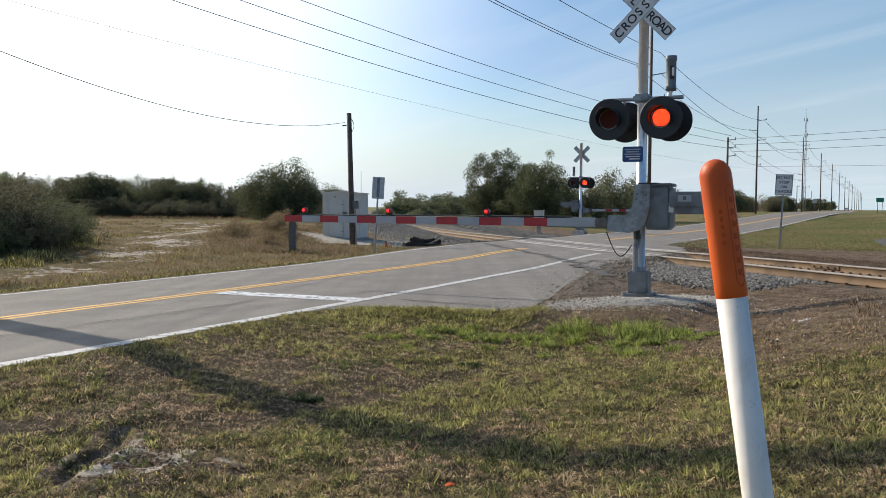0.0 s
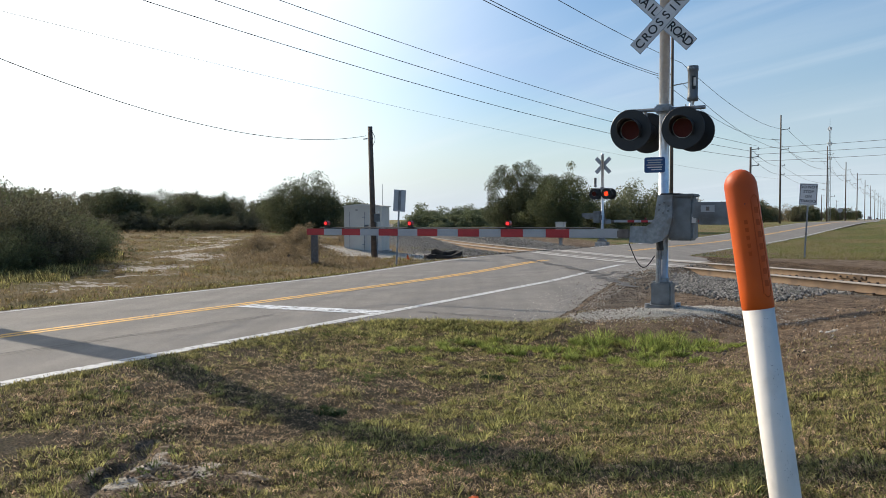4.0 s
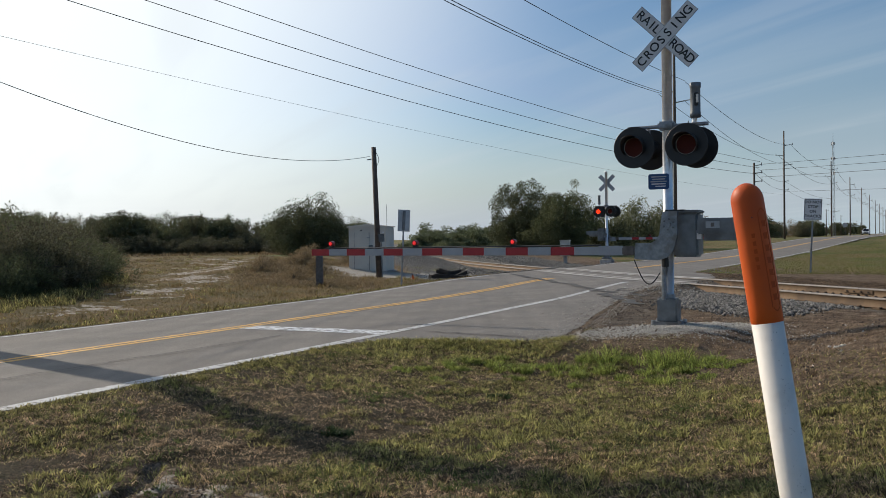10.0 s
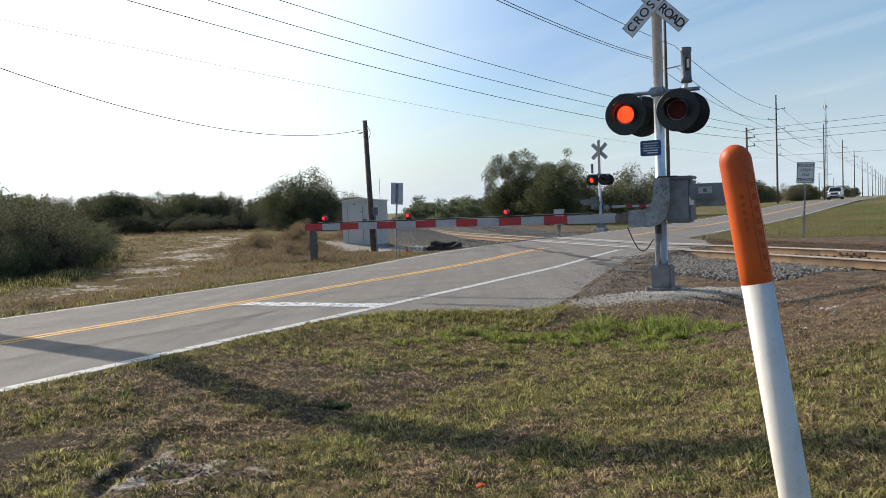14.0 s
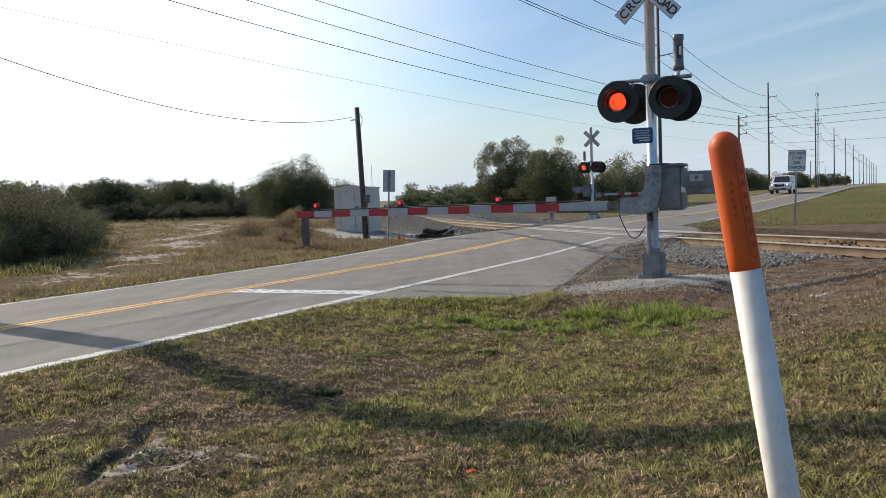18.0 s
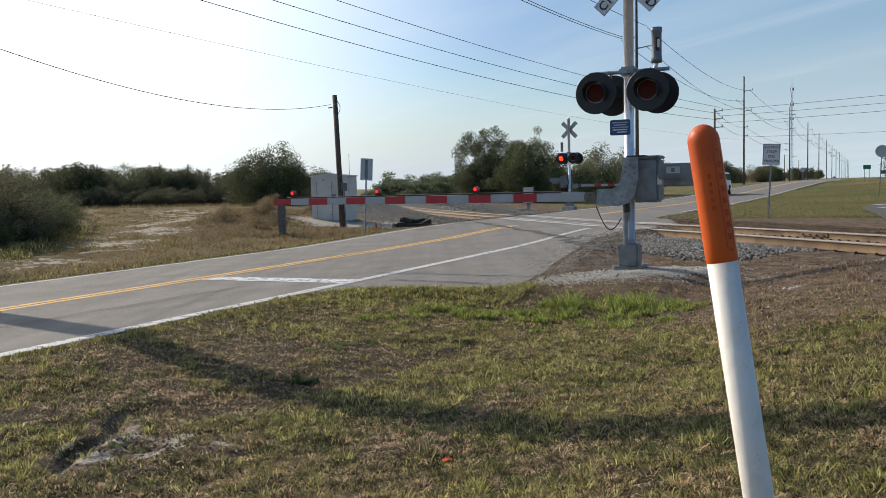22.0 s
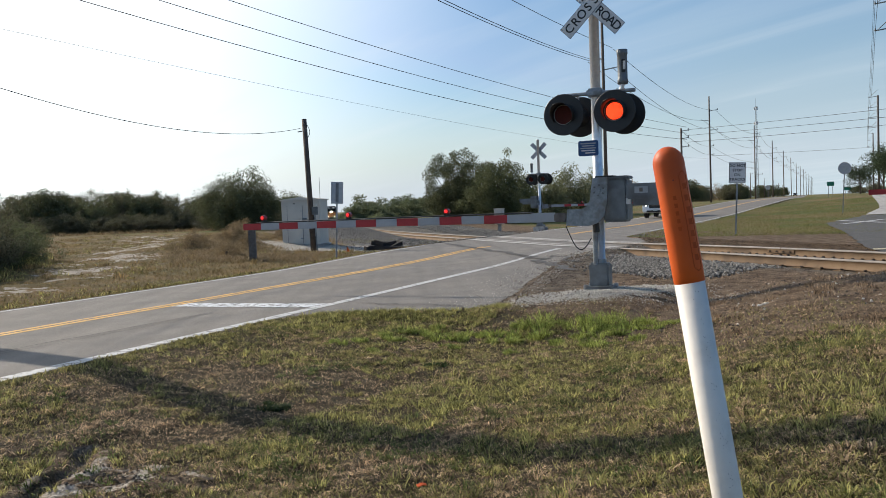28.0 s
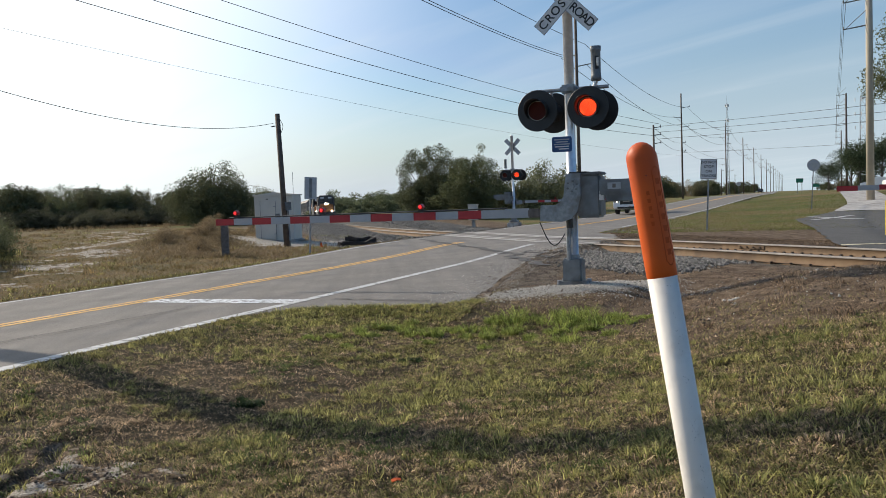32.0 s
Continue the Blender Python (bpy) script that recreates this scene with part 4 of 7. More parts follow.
# ---- crossing signal ----
def light_unit(parent, x, y, facing, z=2.81):
    """One flasher: round black background, hood, housing and a turning lamp insert. facing -1 looks back down the road."""
    unit = part("signal_lamp", add_tube(bmesh.new(), (0, 0.02, 0), (0, 0.2, 0), 0.155, 0.12, 20), M_BLACK, parent, "black flashing light housing")
    unit.matrix_basis = Matrix.Translation((x, y, z)) @ Matrix.Rotation(0 if facing < 0 else math.pi, 4, "Z")
    turn = Matrix.Rotation(math.pi / 2, 4, "X")
    bg = add_lathe(bmesh.new(), [(0.16, -0.004), (0.318, -0.004), (0.325, 0.004), (0.318, 0.012), (0.16, 0.008)], 40, turn, False)
    part("background", bg, M_BLACK, unit, "round black background plate")
    hood = bmesh.new()
    rings = []
    for k in range(25):
        an = radians(-40 + 260 * k / 24)
        cut = 0.05 + 0.25 * (0.5 + 0.5 * math.sin(an))
        row = []
        for r, dep in ((0.175, 0.0), (0.178, cut), (0.172, cut), (0.169, 0.0)):
            row.append(hood.verts.new((r * math.cos(an), -dep, r * math.sin(an) - 0.03 * dep)))
        rings.append(row)
    for p, q in zip(rings, rings[1:]):
        for i in range(3):
            hood.faces.new((p[i], q[i], q[i + 1], p[i + 1]))
    part("hood", hood, M_BLACK, unit, smoothed=True)
    part("lens_ring", add_lathe(bmesh.new(), [(0.148, 0.0), (0.165, 0.0), (0.165, 0.02), (0.148, 0.02)], 32, turn, False), M_BLACK, unit)
    # glint on the lens ring, painted as a full pale ring
    part("gasket", add_lathe(bmesh.new(), [(0.146, 0.0195), (0.151, 0.0225), (0.155, 0.0195)], 36, turn, False), M_RIMGLINT, unit, "light caught on the lens rim, painted as a thin pale ring")
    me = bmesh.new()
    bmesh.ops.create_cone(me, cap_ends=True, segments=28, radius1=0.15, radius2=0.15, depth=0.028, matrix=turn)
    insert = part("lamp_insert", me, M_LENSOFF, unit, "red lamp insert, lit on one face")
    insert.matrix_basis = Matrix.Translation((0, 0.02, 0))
    leds = bmesh.new()
    for ring in range(0, 9):
        cnt = max(1, ring * 6)
        for k in range(cnt):
            an = 2 * math.pi * (k + 0.5 * (ring % 2)) / cnt
            r = ring * 0.0155
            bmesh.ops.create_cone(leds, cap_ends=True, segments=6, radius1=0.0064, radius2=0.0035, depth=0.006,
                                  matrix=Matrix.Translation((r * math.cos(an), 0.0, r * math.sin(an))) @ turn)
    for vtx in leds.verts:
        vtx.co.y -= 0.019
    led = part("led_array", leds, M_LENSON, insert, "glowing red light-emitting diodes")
    return unit, insert


def rounded_plate(w, h, r, t=0.006):
    pts = []
    for cx, cz, a0 in ((w / 2 - r, h / 2 - r, 0), (-w / 2 + r, h / 2 - r, 90), (-w / 2 + r, -h / 2 + r, 180), (w / 2 - r, -h / 2 + r, 270)):
        pts += [(cx + r * math.cos(radians(a0 + k * 30)), cz + r * math.sin(radians(a0 + k * 30))) for k in range(4)]
    return add_prism(bmesh.new(), pts, -t / 2, t / 2)


def gate_lamp(parent, x, y, z):
    lamp = part("gate_lamp", box((0.1, 0.06, 0.05), (0, 0, 0.025), bevel=0.01), M_BLACK, parent, "small red gate arm lamp")
    lamp.matrix_basis = Matrix.Translation((x, y, z))
    part("bracket", box((0.03, 0.03, 0.03), (0, 0, 0.0)), M_GALV, lamp)
    turn = Matrix.Rotation(math.pi / 2, 4, "X")
    body = add_lathe(bmesh.new(), [(0.02, -0.05), (0.045, -0.045), (0.048, 0.045), (0.02, 0.05)], 16, Matrix.Translation((0, 0, 0.085)) @ turn)
    part("housing", body, M_REDLENS, lamp)
    lens = add_lathe(bmesh.new(), [(0.03, 0.05), (0.026, 0.058), (0.004, 0.062)], 16, Matrix.Translation((0, 0, 0.085)) @ turn)
    part("lens", lens, M_LAMPRED, lamp, "glowing red lens")
    return lamp


def make_signal(m, front=True):
    """Mast with crossbuck, flashers, bell and gate. Local x away from the road, y along it, z up."""
    sig = empty("crossing_signal", m)
    tagged(sig, "aluminium railroad crossing signal with crossbuck, red flashers and lowered gate arm", "crossing signal", "crossing signals")
    mast = add_lathe(bmesh.new(), [(0.078, 0.42), (0.078, 5.1), (0.083, 5.1), (0.083, 5.16), (0.02, 5.18)], 24)
    part("mast", mast, M_ALU, sig, "brushed aluminium mast", True)
    base = box((0.31, 0.29, 0.38), (0, 0, 0.27), bevel=0.025)
    base_ob = part("base", base, M_GREYBOX, sig, "grey cast junction box base")
    fl = add_prism(bmesh.new(), [(-0.24, 0.0), (0.24, 0.0), (0.24, 0.04), (0.17, 0.1), (-0.17, 0.1), (-0.24, 0.04)], -0.22, 0.22)
    part("flange", fl, M_GREYBOX, sig)
    for sx, sy in ((-.2, -.17), (.2, -.17), (-.2, .17), (.2, .17)):
        part("bolt", tube((sx, sy, 0.03), (sx, sy, 0.12), 0.045, 0.04, 8), M_GALV, sig)
    part("pinnacle_collar", tube((0, 0, 0.42), (0, 0, 0.52), 0.1, 0.095, 20), M_GALV, sig)
    part("footing", box((0.7, 0.7, 0.5), (0, 0, -0.27), bevel=0.03), M_CONC, sig, "concrete footing under the mast")
    # conduit up the mast
    part("conduit", tube((-0.05, -0.1, 0.4), (-0.05, -0.1, 1.0), 0.04, 0.04, 10), M_GALV, sig)
    part("flexible_conduit", tube((-0.02, -0.12, 0.95), (-0.04, -0.14, 1.3), 0.055, 0.055, 10), M_BLACK, sig)
    # crossbuck
    for i, ang in enumerate((45, -45)):
        blade = part("crossbuck_blade", box((1.22, 0.006, 0.23), bevel=0.002), M_SIGNBACK, sig, "white crossbuck blade with black capitals")
        blade.matrix_basis = Matrix.Translation((0, -0.105 - 0.012 * (1 - i), 4.5)) @ Matrix.Rotation(radians(-ang), 4, "Y")
        part("face", box((1.2, 0.003, 0.21), (0, -0.0046, 0)), M_WHITEREF, blade, "white reflective face")
        tm = Matrix.Rotation(math.pi / 2, 4, "X")
        if ang == 45:
            for k, ch in enumerate("CROSSING"):
                lettering("letter", ch, 0.19, M_BLACK, blade, Matrix.Translation((-0.5 + k * 1.0 / 7, -0.0068, -0.002)) @ tm)
        else:
            for k, ch in enumerate("RAILROAD"):
                lettering("letter", ch, 0.19, M_BLACK, blade, Matrix.Translation(((-0.515, -0.39, -0.275, -0.18, 0.18, 0.3, 0.42, 0.535)[k], -0.0068, -0.002)) @ tm)
    part("crossbuck_bracket", box((0.1, 0.07, 0.12), (0, -0.07, 4.5)), M_GALV, sig)
    # flashers on a cross arm
    part("cross_arm", tube((-0.62, 0, 3.13), (0.62, 0, 3.13), 0.03, 0.03, 10), M_GALV, sig)
    part("arm_clamp", box((0.26, 0.24, 0.14), (0, 0, 3.13), bevel=0.03), M_GALV, sig)
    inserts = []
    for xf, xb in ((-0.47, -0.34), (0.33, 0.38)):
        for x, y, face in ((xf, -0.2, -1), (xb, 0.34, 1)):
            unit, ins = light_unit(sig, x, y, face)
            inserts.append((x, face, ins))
            part("hanger", tube((x, y * 0.6, 2.98), (x, y * 0.6, 3.13), 0.025, 0.025, 8), M_GALV, sig)
    # bell
    bell = part("bell", add_lathe(bmesh.new(), [(0.02, 3.32), (0.082, 3.33), (0.082, 3.4), (0.076, 3.41), (0.076, 3.78), (0.084, 3.79), (0.084, 3.86), (0.02, 3.87)], 20), M_GREYBOX, sig, "grey tubular electronic bell", True)
    bell.matrix_basis = pose(0.42, 0.05, -0.09, 0, 0, 0)
    part("mouth", box((0.06, 0.02, 0.2), (0.03, -0.076, 3.6), bevel=0.005), M_BLACK, bell)
    part("diaphragm", box((0.035, 0.02, 0.13), (0.045, -0.084, 3.61), bevel=0.005), M_WHITEPL, bell)
    part("stem", tube((-0.04, 0, 3.21), (0, 0, 3.34), 0.035, 0.035, 10), M_ALU, bell)
    # blue notice
    notice = part("notice_plate", rounded_plate(0.32, 0.24, 0.03), M_BLUE, sig, "blue emergency notice with white lettering rows")
    notice.matrix_basis = pose(-0.12, -0.095, 2.27)
    for k, (w, x) in enumerate(((0.24, 0), (0.2, 0), (0.25, 0), (0.22, 0), (0.16, 0.03))):
        part("text_bar", box((w, 0.002, 0.017), (x, -0.0045, 0.075 - 0.037 * k)), M_WHITEREF if k > 2 else M_SIGNBACK, notice)
    # gate mechanism
    mech = part("gate_mechanism", box((0.38, 0.42, 0.68), (0.3, 0.02, 1.44), bevel=0.035), M_GREYBOX, sig, "grey steel gate mechanism box")
    part("lid", box((0.41, 0.45, 0.05), (0.3, 0.02, 1.79), bevel=0.015), M_GREYBOX, mech)
    part("side_plate", box((0.3, 0.3, 0.03), (0.14, -0.05, 1.81), bevel=0.01), M_BLACK, mech)
    part("tag", box((0.07, 0.004, 0.14), (0.505, -0.2, 1.44)), M_WHITEREF, mech, "white paper tag")
    part("saddle", box((0.2, 0.26, 0.3), (0.08, 0.02, 1.42), bevel=0.02), M_GALV, mech)
    # gate arm
    y0 = -0.27
    arm = empty("gate_arm", Matrix())
    arm.parent = sig
    arm["label"] = "lowered red and white striped gate arm"
    outline = [(0.2, 1.8), (-0.02, 1.8), (-0.05, 1.62), (-0.07, 1.45), (-0.13, 1.36), (-0.2, 1.32), (-0.44, 1.32), (-0.46, 1.07), (-0.1, 1.05), (0.05, 1.1), (0.14, 1.2), (0.2, 1.42)]
    part("bracket", add_prism(bmesh.new(), outline, y0 - 0.025, y0 + 0.025), M_GALV, arm, "curved galvanised arm bracket")
    part("hub_plate", tube((0.075, y0 - 0.032, 1.6), (0.075, y0 + 0.02, 1.6), 0.112, 0.116, 24), M_GALV, arm, "round bolted hub plate")
    part("hub", tube((0.075, y0 - 0.06, 1.6), (0.075, 0, 1.6), 0.036, 0.04, 14), M_GALV, arm)
    for k in range(6):
        an = k * math.pi / 3 + 0.4
        part("bolt", tube((0.075 + 0.08 * math.cos(an), y0 - 0.05, 1.6 + 0.08 * math.sin(an)), (0.075 + 0.08 * math.cos(an), y0, 1.6 + 0.08 * math.sin(an)), 0.016, 0.016, 6), M_GREYBOX, arm)
    part("coupling", box((0.2, 0.1, 0.14), (-0.55, y0, 1.2), bevel=0.02), M_POST, arm, "rusty coupling at the arm's root")
    part("adapter", box((0.4, 0.05, 0.15), (-0.84, y0, 1.205), bevel=0.008), M_ARMWHITE, arm, "plain pale adapter section")
    tip, root = -6.64, -1.04
    step = (root - tip) / 14
    for k in range(14):
        w = 0.118 + 0.018 * k / 13
        part("stripe", box((step, 0.034, w), (tip + step * (k + 0.5), y0, 1.2), bevel=0.004), M_RED if k % 2 == 0 else M_ARMWHITE, arm)
    part("arm_cable", tube((tip + 0.3, y0 + 0.005, 1.275), (-1.0, y0 + 0.005, 1.29), 0.012, 0.012, 6), M_BLACK, arm)
    for x in (-6.18, -4.38, -2.5):
        gate_lamp(arm, x, y0, 1.275)
    line = [Vector((-0.46 + 0.36 * i / 16, y0 - 0.03 + 0.16 * i / 16, 1.06 - 0.27 * math.sin(math.pi * i / 16) - 0.2 * i / 16)) for i in range(17)]
    part("loop_cable", add_sweep(bmesh.new(), line, 0.009, 6), M_BLACK, arm, "hanging black cable loop")
    for yy in (y0, 0.3):
        part("counterweight_arm", box((0.66, 0.03, 0.24), (0.82, yy, 1.565), bevel=0.02), M_GREYBOX, arm, "grey counterweight arm")
    part("counterweight", box((0.56, 0.09, 0.14), (0.86, y0 + 0.06, 1.415), bevel=0.015), M_GREYBOX, arm, "cast grey counterweights")
    part("data_plate", box((0.2, 0.004, 0.1), (0.72, y0 - 0.018, 1.585)), M_SIGNBACK, arm)
    part("data_plate", box((0.05, 0.004, 0.06), (0.72, y0 - 0.022, 1.585)), M_POST, arm)
    return sig, inserts


MAST = (3.1, 13.35)
near_signal, near_inserts = make_signal(pose(*MAST, 0.02, 0, 0, -26.2))
far_signal = copy_thing(near_signal, pose(8.15, 50.5, 0.12, 0, 0, 180 - 26.2))
for o in [c for c in far_signal.children if c.name.startswith("notice_plate")]:  # the far mast has no notice
    for q in list(o.children) + [o]:
        bpy.data.objects.remove(q)
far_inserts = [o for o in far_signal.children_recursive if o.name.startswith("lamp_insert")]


# ---- marker post ----
def make_marker():
    """A leaning dome-topped plastic marker: white tube, long orange cap."""
    mk = empty("marker_post", Matrix())
    tagged(mk, "leaning white plastic utility marker post with an orange domed cap", "marker post")
    part("post", add_lathe(bmesh.new(), [(0.0415, -0.3), (0.0426, 0.4), (0.0426, 1.12)], 32), M_WHITEPL, mk, "scuffed white plastic tube", True)
    spk = bmesh.new()
    rs = random.Random(3)
    for _ in range(70):
        ang, zz = radians(rs.gauss(22, 9)), rs.uniform(0.45, 0.98) if rs.random() < 0.75 else rs.uniform(0.2, 1.05)
        add_box(spk, (rs.uniform(0.0006, 0.002), 0.0006, rs.uniform(0.0006, 0.0026)), (0.0427 * math.sin(ang), -0.0427 * math.cos(ang), zz), Matrix.Rotation(ang, 4, "Z"))
    part("dirt_specks", spk, M_SPECK, mk, "grey mildew specks on the tube")
    prof = [(0.0428, 1.066), (0.0437, 1.068), (0.0443, 1.12), (0.0443, 1.41)]
    for k in range(1, 9):
        an = k / 8 * math.pi / 2
        prof.append((max(0.0445 * math.cos(an), 0.0005), 1.41 + 0.05 * math.sin(an)))
    cap = part("cap", add_lathe(bmesh.new(), prof, 32, caps=False), M_ORANGE, mk, "glossy orange domed cap", True)
    emb = bmesh.new()
    for ang, zz, hh in [(27, 1.24, 0.26), (62, 1.24, 0.26)] + [(27 + 35 * k / 8, 1.11 - 0.012 * math.sin(math.pi * k / 8), 0.004) for k in range(9)] + [(27 + 35 * k / 8, 1.37 + 0.012 * math.sin(math.pi * k / 8), 0.004) for k in range(9)]:
        add_box(emb, (0.0028, 0.001, hh), (0.0445 * math.sin(radians(ang)), -0.0445 * math.cos(radians(ang)), zz), Matrix.Rotation(radians(ang), 4, "Z"))
    part("moulded_panel", emb, M_SMUDGE, cap)
    for k in range(7):
        part("moulded_bar", box((0.013, 0.0008, 0.017), (0.0445 * math.sin(radians(45)), -0.0445 * math.cos(radians(45)), 1.34 - 0.034 * k), Matrix.Rotation(radians(45), 4, "Z")), M_SMUDGE, cap)
    for k in range(5):
        part("moulded_bar", box((0.009, 0.0006, 0.012), (0.0, -0.0445, 1.31 - 0.022 * k)), M_SMUDGE, cap)
    part("rivet", add_lathe(bmesh.new(), [(0.0018, 0), (0.0018, 0.001), (0.0005, 0.0015)], 10, Matrix.Translation((0.004, -0.0445, 1.36)) @ Matrix.Rotation(math.pi / 2, 4, "X")), M_BLACK, cap)
    return mk


marker = make_marker()
MK_TOP, MK_LOW = Vector((0.765, 2.42, 1.59)), Vector((0.898, 2.36, 0.60))
mk_axis = (MK_TOP - MK_LOW).normalized()
mk_side = Vector((0.30, 0.95, 0)).cross(mk_axis).normalized()
mk_back = mk_axis.cross(mk_side)
marker.matrix_basis = Matrix.Translation(MK_TOP - mk_axis * 1.46) @ Matrix((mk_side, mk_back, mk_axis)).transposed().to_4x4()


# ---- signal bungalow ----
def make_bungalow():
    b = empty("signal_bungalow", pose(-4.72, 41.3, zg(-5, 40.2) - 0.02, 0, 0, -10))
    tagged(b, "cream metal railway signal bungalow with a closed door", "signal bungalow")
    wd, dp, ht = 1.85, 1.5, 2.1
    part("body", box((wd, dp, ht), (0, 0, ht / 2), bevel=0.02), M_SHED, b)
    roof = [(-wd / 2 - 0.05, ht), (wd / 2 + 0.05, ht), (wd / 2 + 0.05, ht + 0.05), (0, ht + 0.16), (-wd / 2 - 0.05, ht + 0.05)]
    part("roof", add_prism(bmesh.new(), roof, -dp / 2 - 0.06, dp / 2 + 0.06), M_SHED, b)
    door = part("door", box((0.72, 0.03, 1.72), (-0.27, -dp / 2 - 0.015, 0.95), bevel=0.006), M_SHED, b)
    part("handle", box((0.05, 0.05, 0.14), (0.02, -dp / 2 - 0.05, 0.95)), M_GALV, door)
    for z in (0.3, 1.6):
        part("hinge", box((0.14, 0.03, 0.03), (0.06, -dp / 2 - 0.035, z)), M_GALV, door)
    for sx in (-0.64, 0.1):
        part("door_frame", box((0.02, 0.02, 1.8), (sx, -dp / 2 - 0.008, 0.95)), M_GALV, b)
    part("vent", box((0.1, 0.02, 0.04), (-0.3, -dp / 2 - 0.012, 1.95)), M_BLACK, b)
    part("lamp", box((0.06, 0.06, 0.06), (0.8, -dp / 2 - 0.03, 1.85)), M_WHITEREF, b)
    part("skid", box((wd + 0.2, dp + 0.1, 0.16), (0, 0, -0.06)), M_CONC, b)
    part("meter_box", box((0.2, 0.12, 0.3), (0.2, -dp / 2 - 0.06, 1.1), bevel=0.01), M_GREYBOX, b)
    ant = empty("antenna_mast", pose(-4.0, 41.6, zg(-4, 41.6)))
    tagged(ant, "thin grey antenna rod behind the bungalow", "antenna")
    part("rod", tube((0, 0, -0.1), (0, 0, 3.25), 0.018, 0.01, 8), M_GALV, ant)


make_bungalow()


def make_stub_pole():
    p = empty("utility_pole", pose(-3.82, 36.0, zg(-3.8, 36), 0, -1.6, 0))
    tagged(p, "short dark weathered wooden utility pole beside the bungalow", "utility pole", "utility poles")
    part("shaft", tube((0, 0, -0.5), (0, 0, 5.55), 0.125, 0.1, 14), M_POLE, p, smoothed=True)
    part("ground_wire", tube((0.12, -0.06, 0.2), (0.1, -0.06, 4.0), 0.008, 0.008, 5), M_WIRE, p)
    part("meter_box", box((0.24, 0.16, 0.34), (0.18, -0.08, 1.7), bevel=0.01), M_GREYBOX, p)
    part("conduit", tube((0.16, -0.06, 0.0), (0.16, -0.06, 1.6), 0.03, 0.03, 8), M_GALV, p)
    line = [Vector((0.1 + 0.1 * math.sin(k / 8 * math.pi), -0.05, 5.3 - 0.55 * k / 8)) for k in range(9)]
    part("drip_loop", add_sweep(bmesh.new(), line, 0.012, 5), M_WIRE, p)
    part("insulator", tube((-0.12, 0, 5.05), (-0.3, 0, 5.03), 0.03, 0.02, 8), M_GALV, p)


make_stub_pole()


def sign_post(name, at, size, height, turn, lean, label, front=None, back_to_us=False, rnd=False):
    s = empty(name, pose(at[0], at[1], zg(*at), 0, lean, turn))
    tagged(s, label, "road sign")
    part("post", box((0.06, 0.035, height + 0.5), (0, 0.02, (height - 0.5) / 2), bevel=0.004), M_GALV, s, "galvanised sign post")
    if rnd:
        plate = part("plate", tube((0, -0.006, height - size[0] / 2), (0, 0.0, height - size[0] / 2), size[0] / 2, size[0] / 2, 32), M_SIGNBACK, s)
    else:
        plate = part("plate", box((size[0], 0.005, size[1]), (0, -0.005, height - size[1] / 2), bevel=0.002), M_SIGNBACK, s)
    return s, plate


s, pl = sign_post("regulatory_sign", (-2.5, 31.3), (0.46, 0.8), 2.78, 20, 3.0, "metal sign seen from its bare grey back on a leaning post")
part("back_channel", box((0.1, 0.02, 0.7), (0, -0.018, 2.38)), M_GREYBOX, s, "dark blue-grey channel down the sign's back")
s, pl = sign_post("do_not_stop_sign", (12.83, 32.4), (0.62, 0.8), 2.78, -26, 2.6, "white rectangular sign reading do not stop on tracks")
part("face", box((0.6, 0.003, 0.78), (0, -0.0095, 2.38)), M_WHITEREF, pl)
fr = bmesh.new()
for sx in (-0.285, 0.285):
    add_box(fr, (0.012, 0.002, 0.73), (sx, -0.0115, 2.38))
for sz in (-0.365, 0.365):
    add_box(fr, (0.558, 0.002, 0.012), (0, -0.0115, 2.38 + sz))
part("border", fr, M_BLACK, pl)
for k, txt in enumerate(("DO NOT", "STOP", "ON", "TRACKS")):
    lettering("lettering", txt, 0.142, M_BLACK, pl, Matrix.Translation((0, -0.0115, 2.645 - 0.175 * k)) @ Matrix.Rotation(math.pi / 2, 4, "X"), spacing=1.08, bold=0.028)
s, pl = sign_post("round_sign", (29.0, 55.0), (0.8, 0.8), 3.35, -28, 3.0, "round metal sign seen from its grey back on a post", rnd=True)


def place_box_thing(name, at, size, mat, label, cat, turn=0.0, z=None, bevel=0.02):
    ob = empty(name, pose(at[0], at[1], zg(*at) if z is None else z, 0, 0, turn))
    tagged(ob, label, cat)
    part("body", box(size, (0, 0, size[2] / 2), bevel=bevel), mat, ob)
    return ob


post = empty("wooden_post", pose(-5.35, 30.3, zg(-5.35, 30.3)))
tagged(post, "short grey weathered wooden post in dry grass", "post")
part("shaft", box((0.24, 0.22, 1.5), (0, 0, 0.45), bevel=0.02), M_POST, post)
cab = place_box_thing("trackside_cabinet", (6.1, 54.0), (0.55, 0.5, 0.95), M_SHED, "small cream trackside junction cabinet", "cabinet", -20, z=0.28)
part("lid", box((0.62, 0.56, 0.06), (0, 0, 0.97), bevel=0.01), M_SHED, cab)
part("pedestal", box((0.2, 0.2, 1.2), (0, 0, -0.4)), M_CONC, cab)
pile = empty("tie_pile", pose(-0.8, 36.8, zg(-0.8, 36.8) + 0.05, 0, 0, -6))
tagged(pile, "heap of discarded black railway ties on the ballast edge", "timber pile")
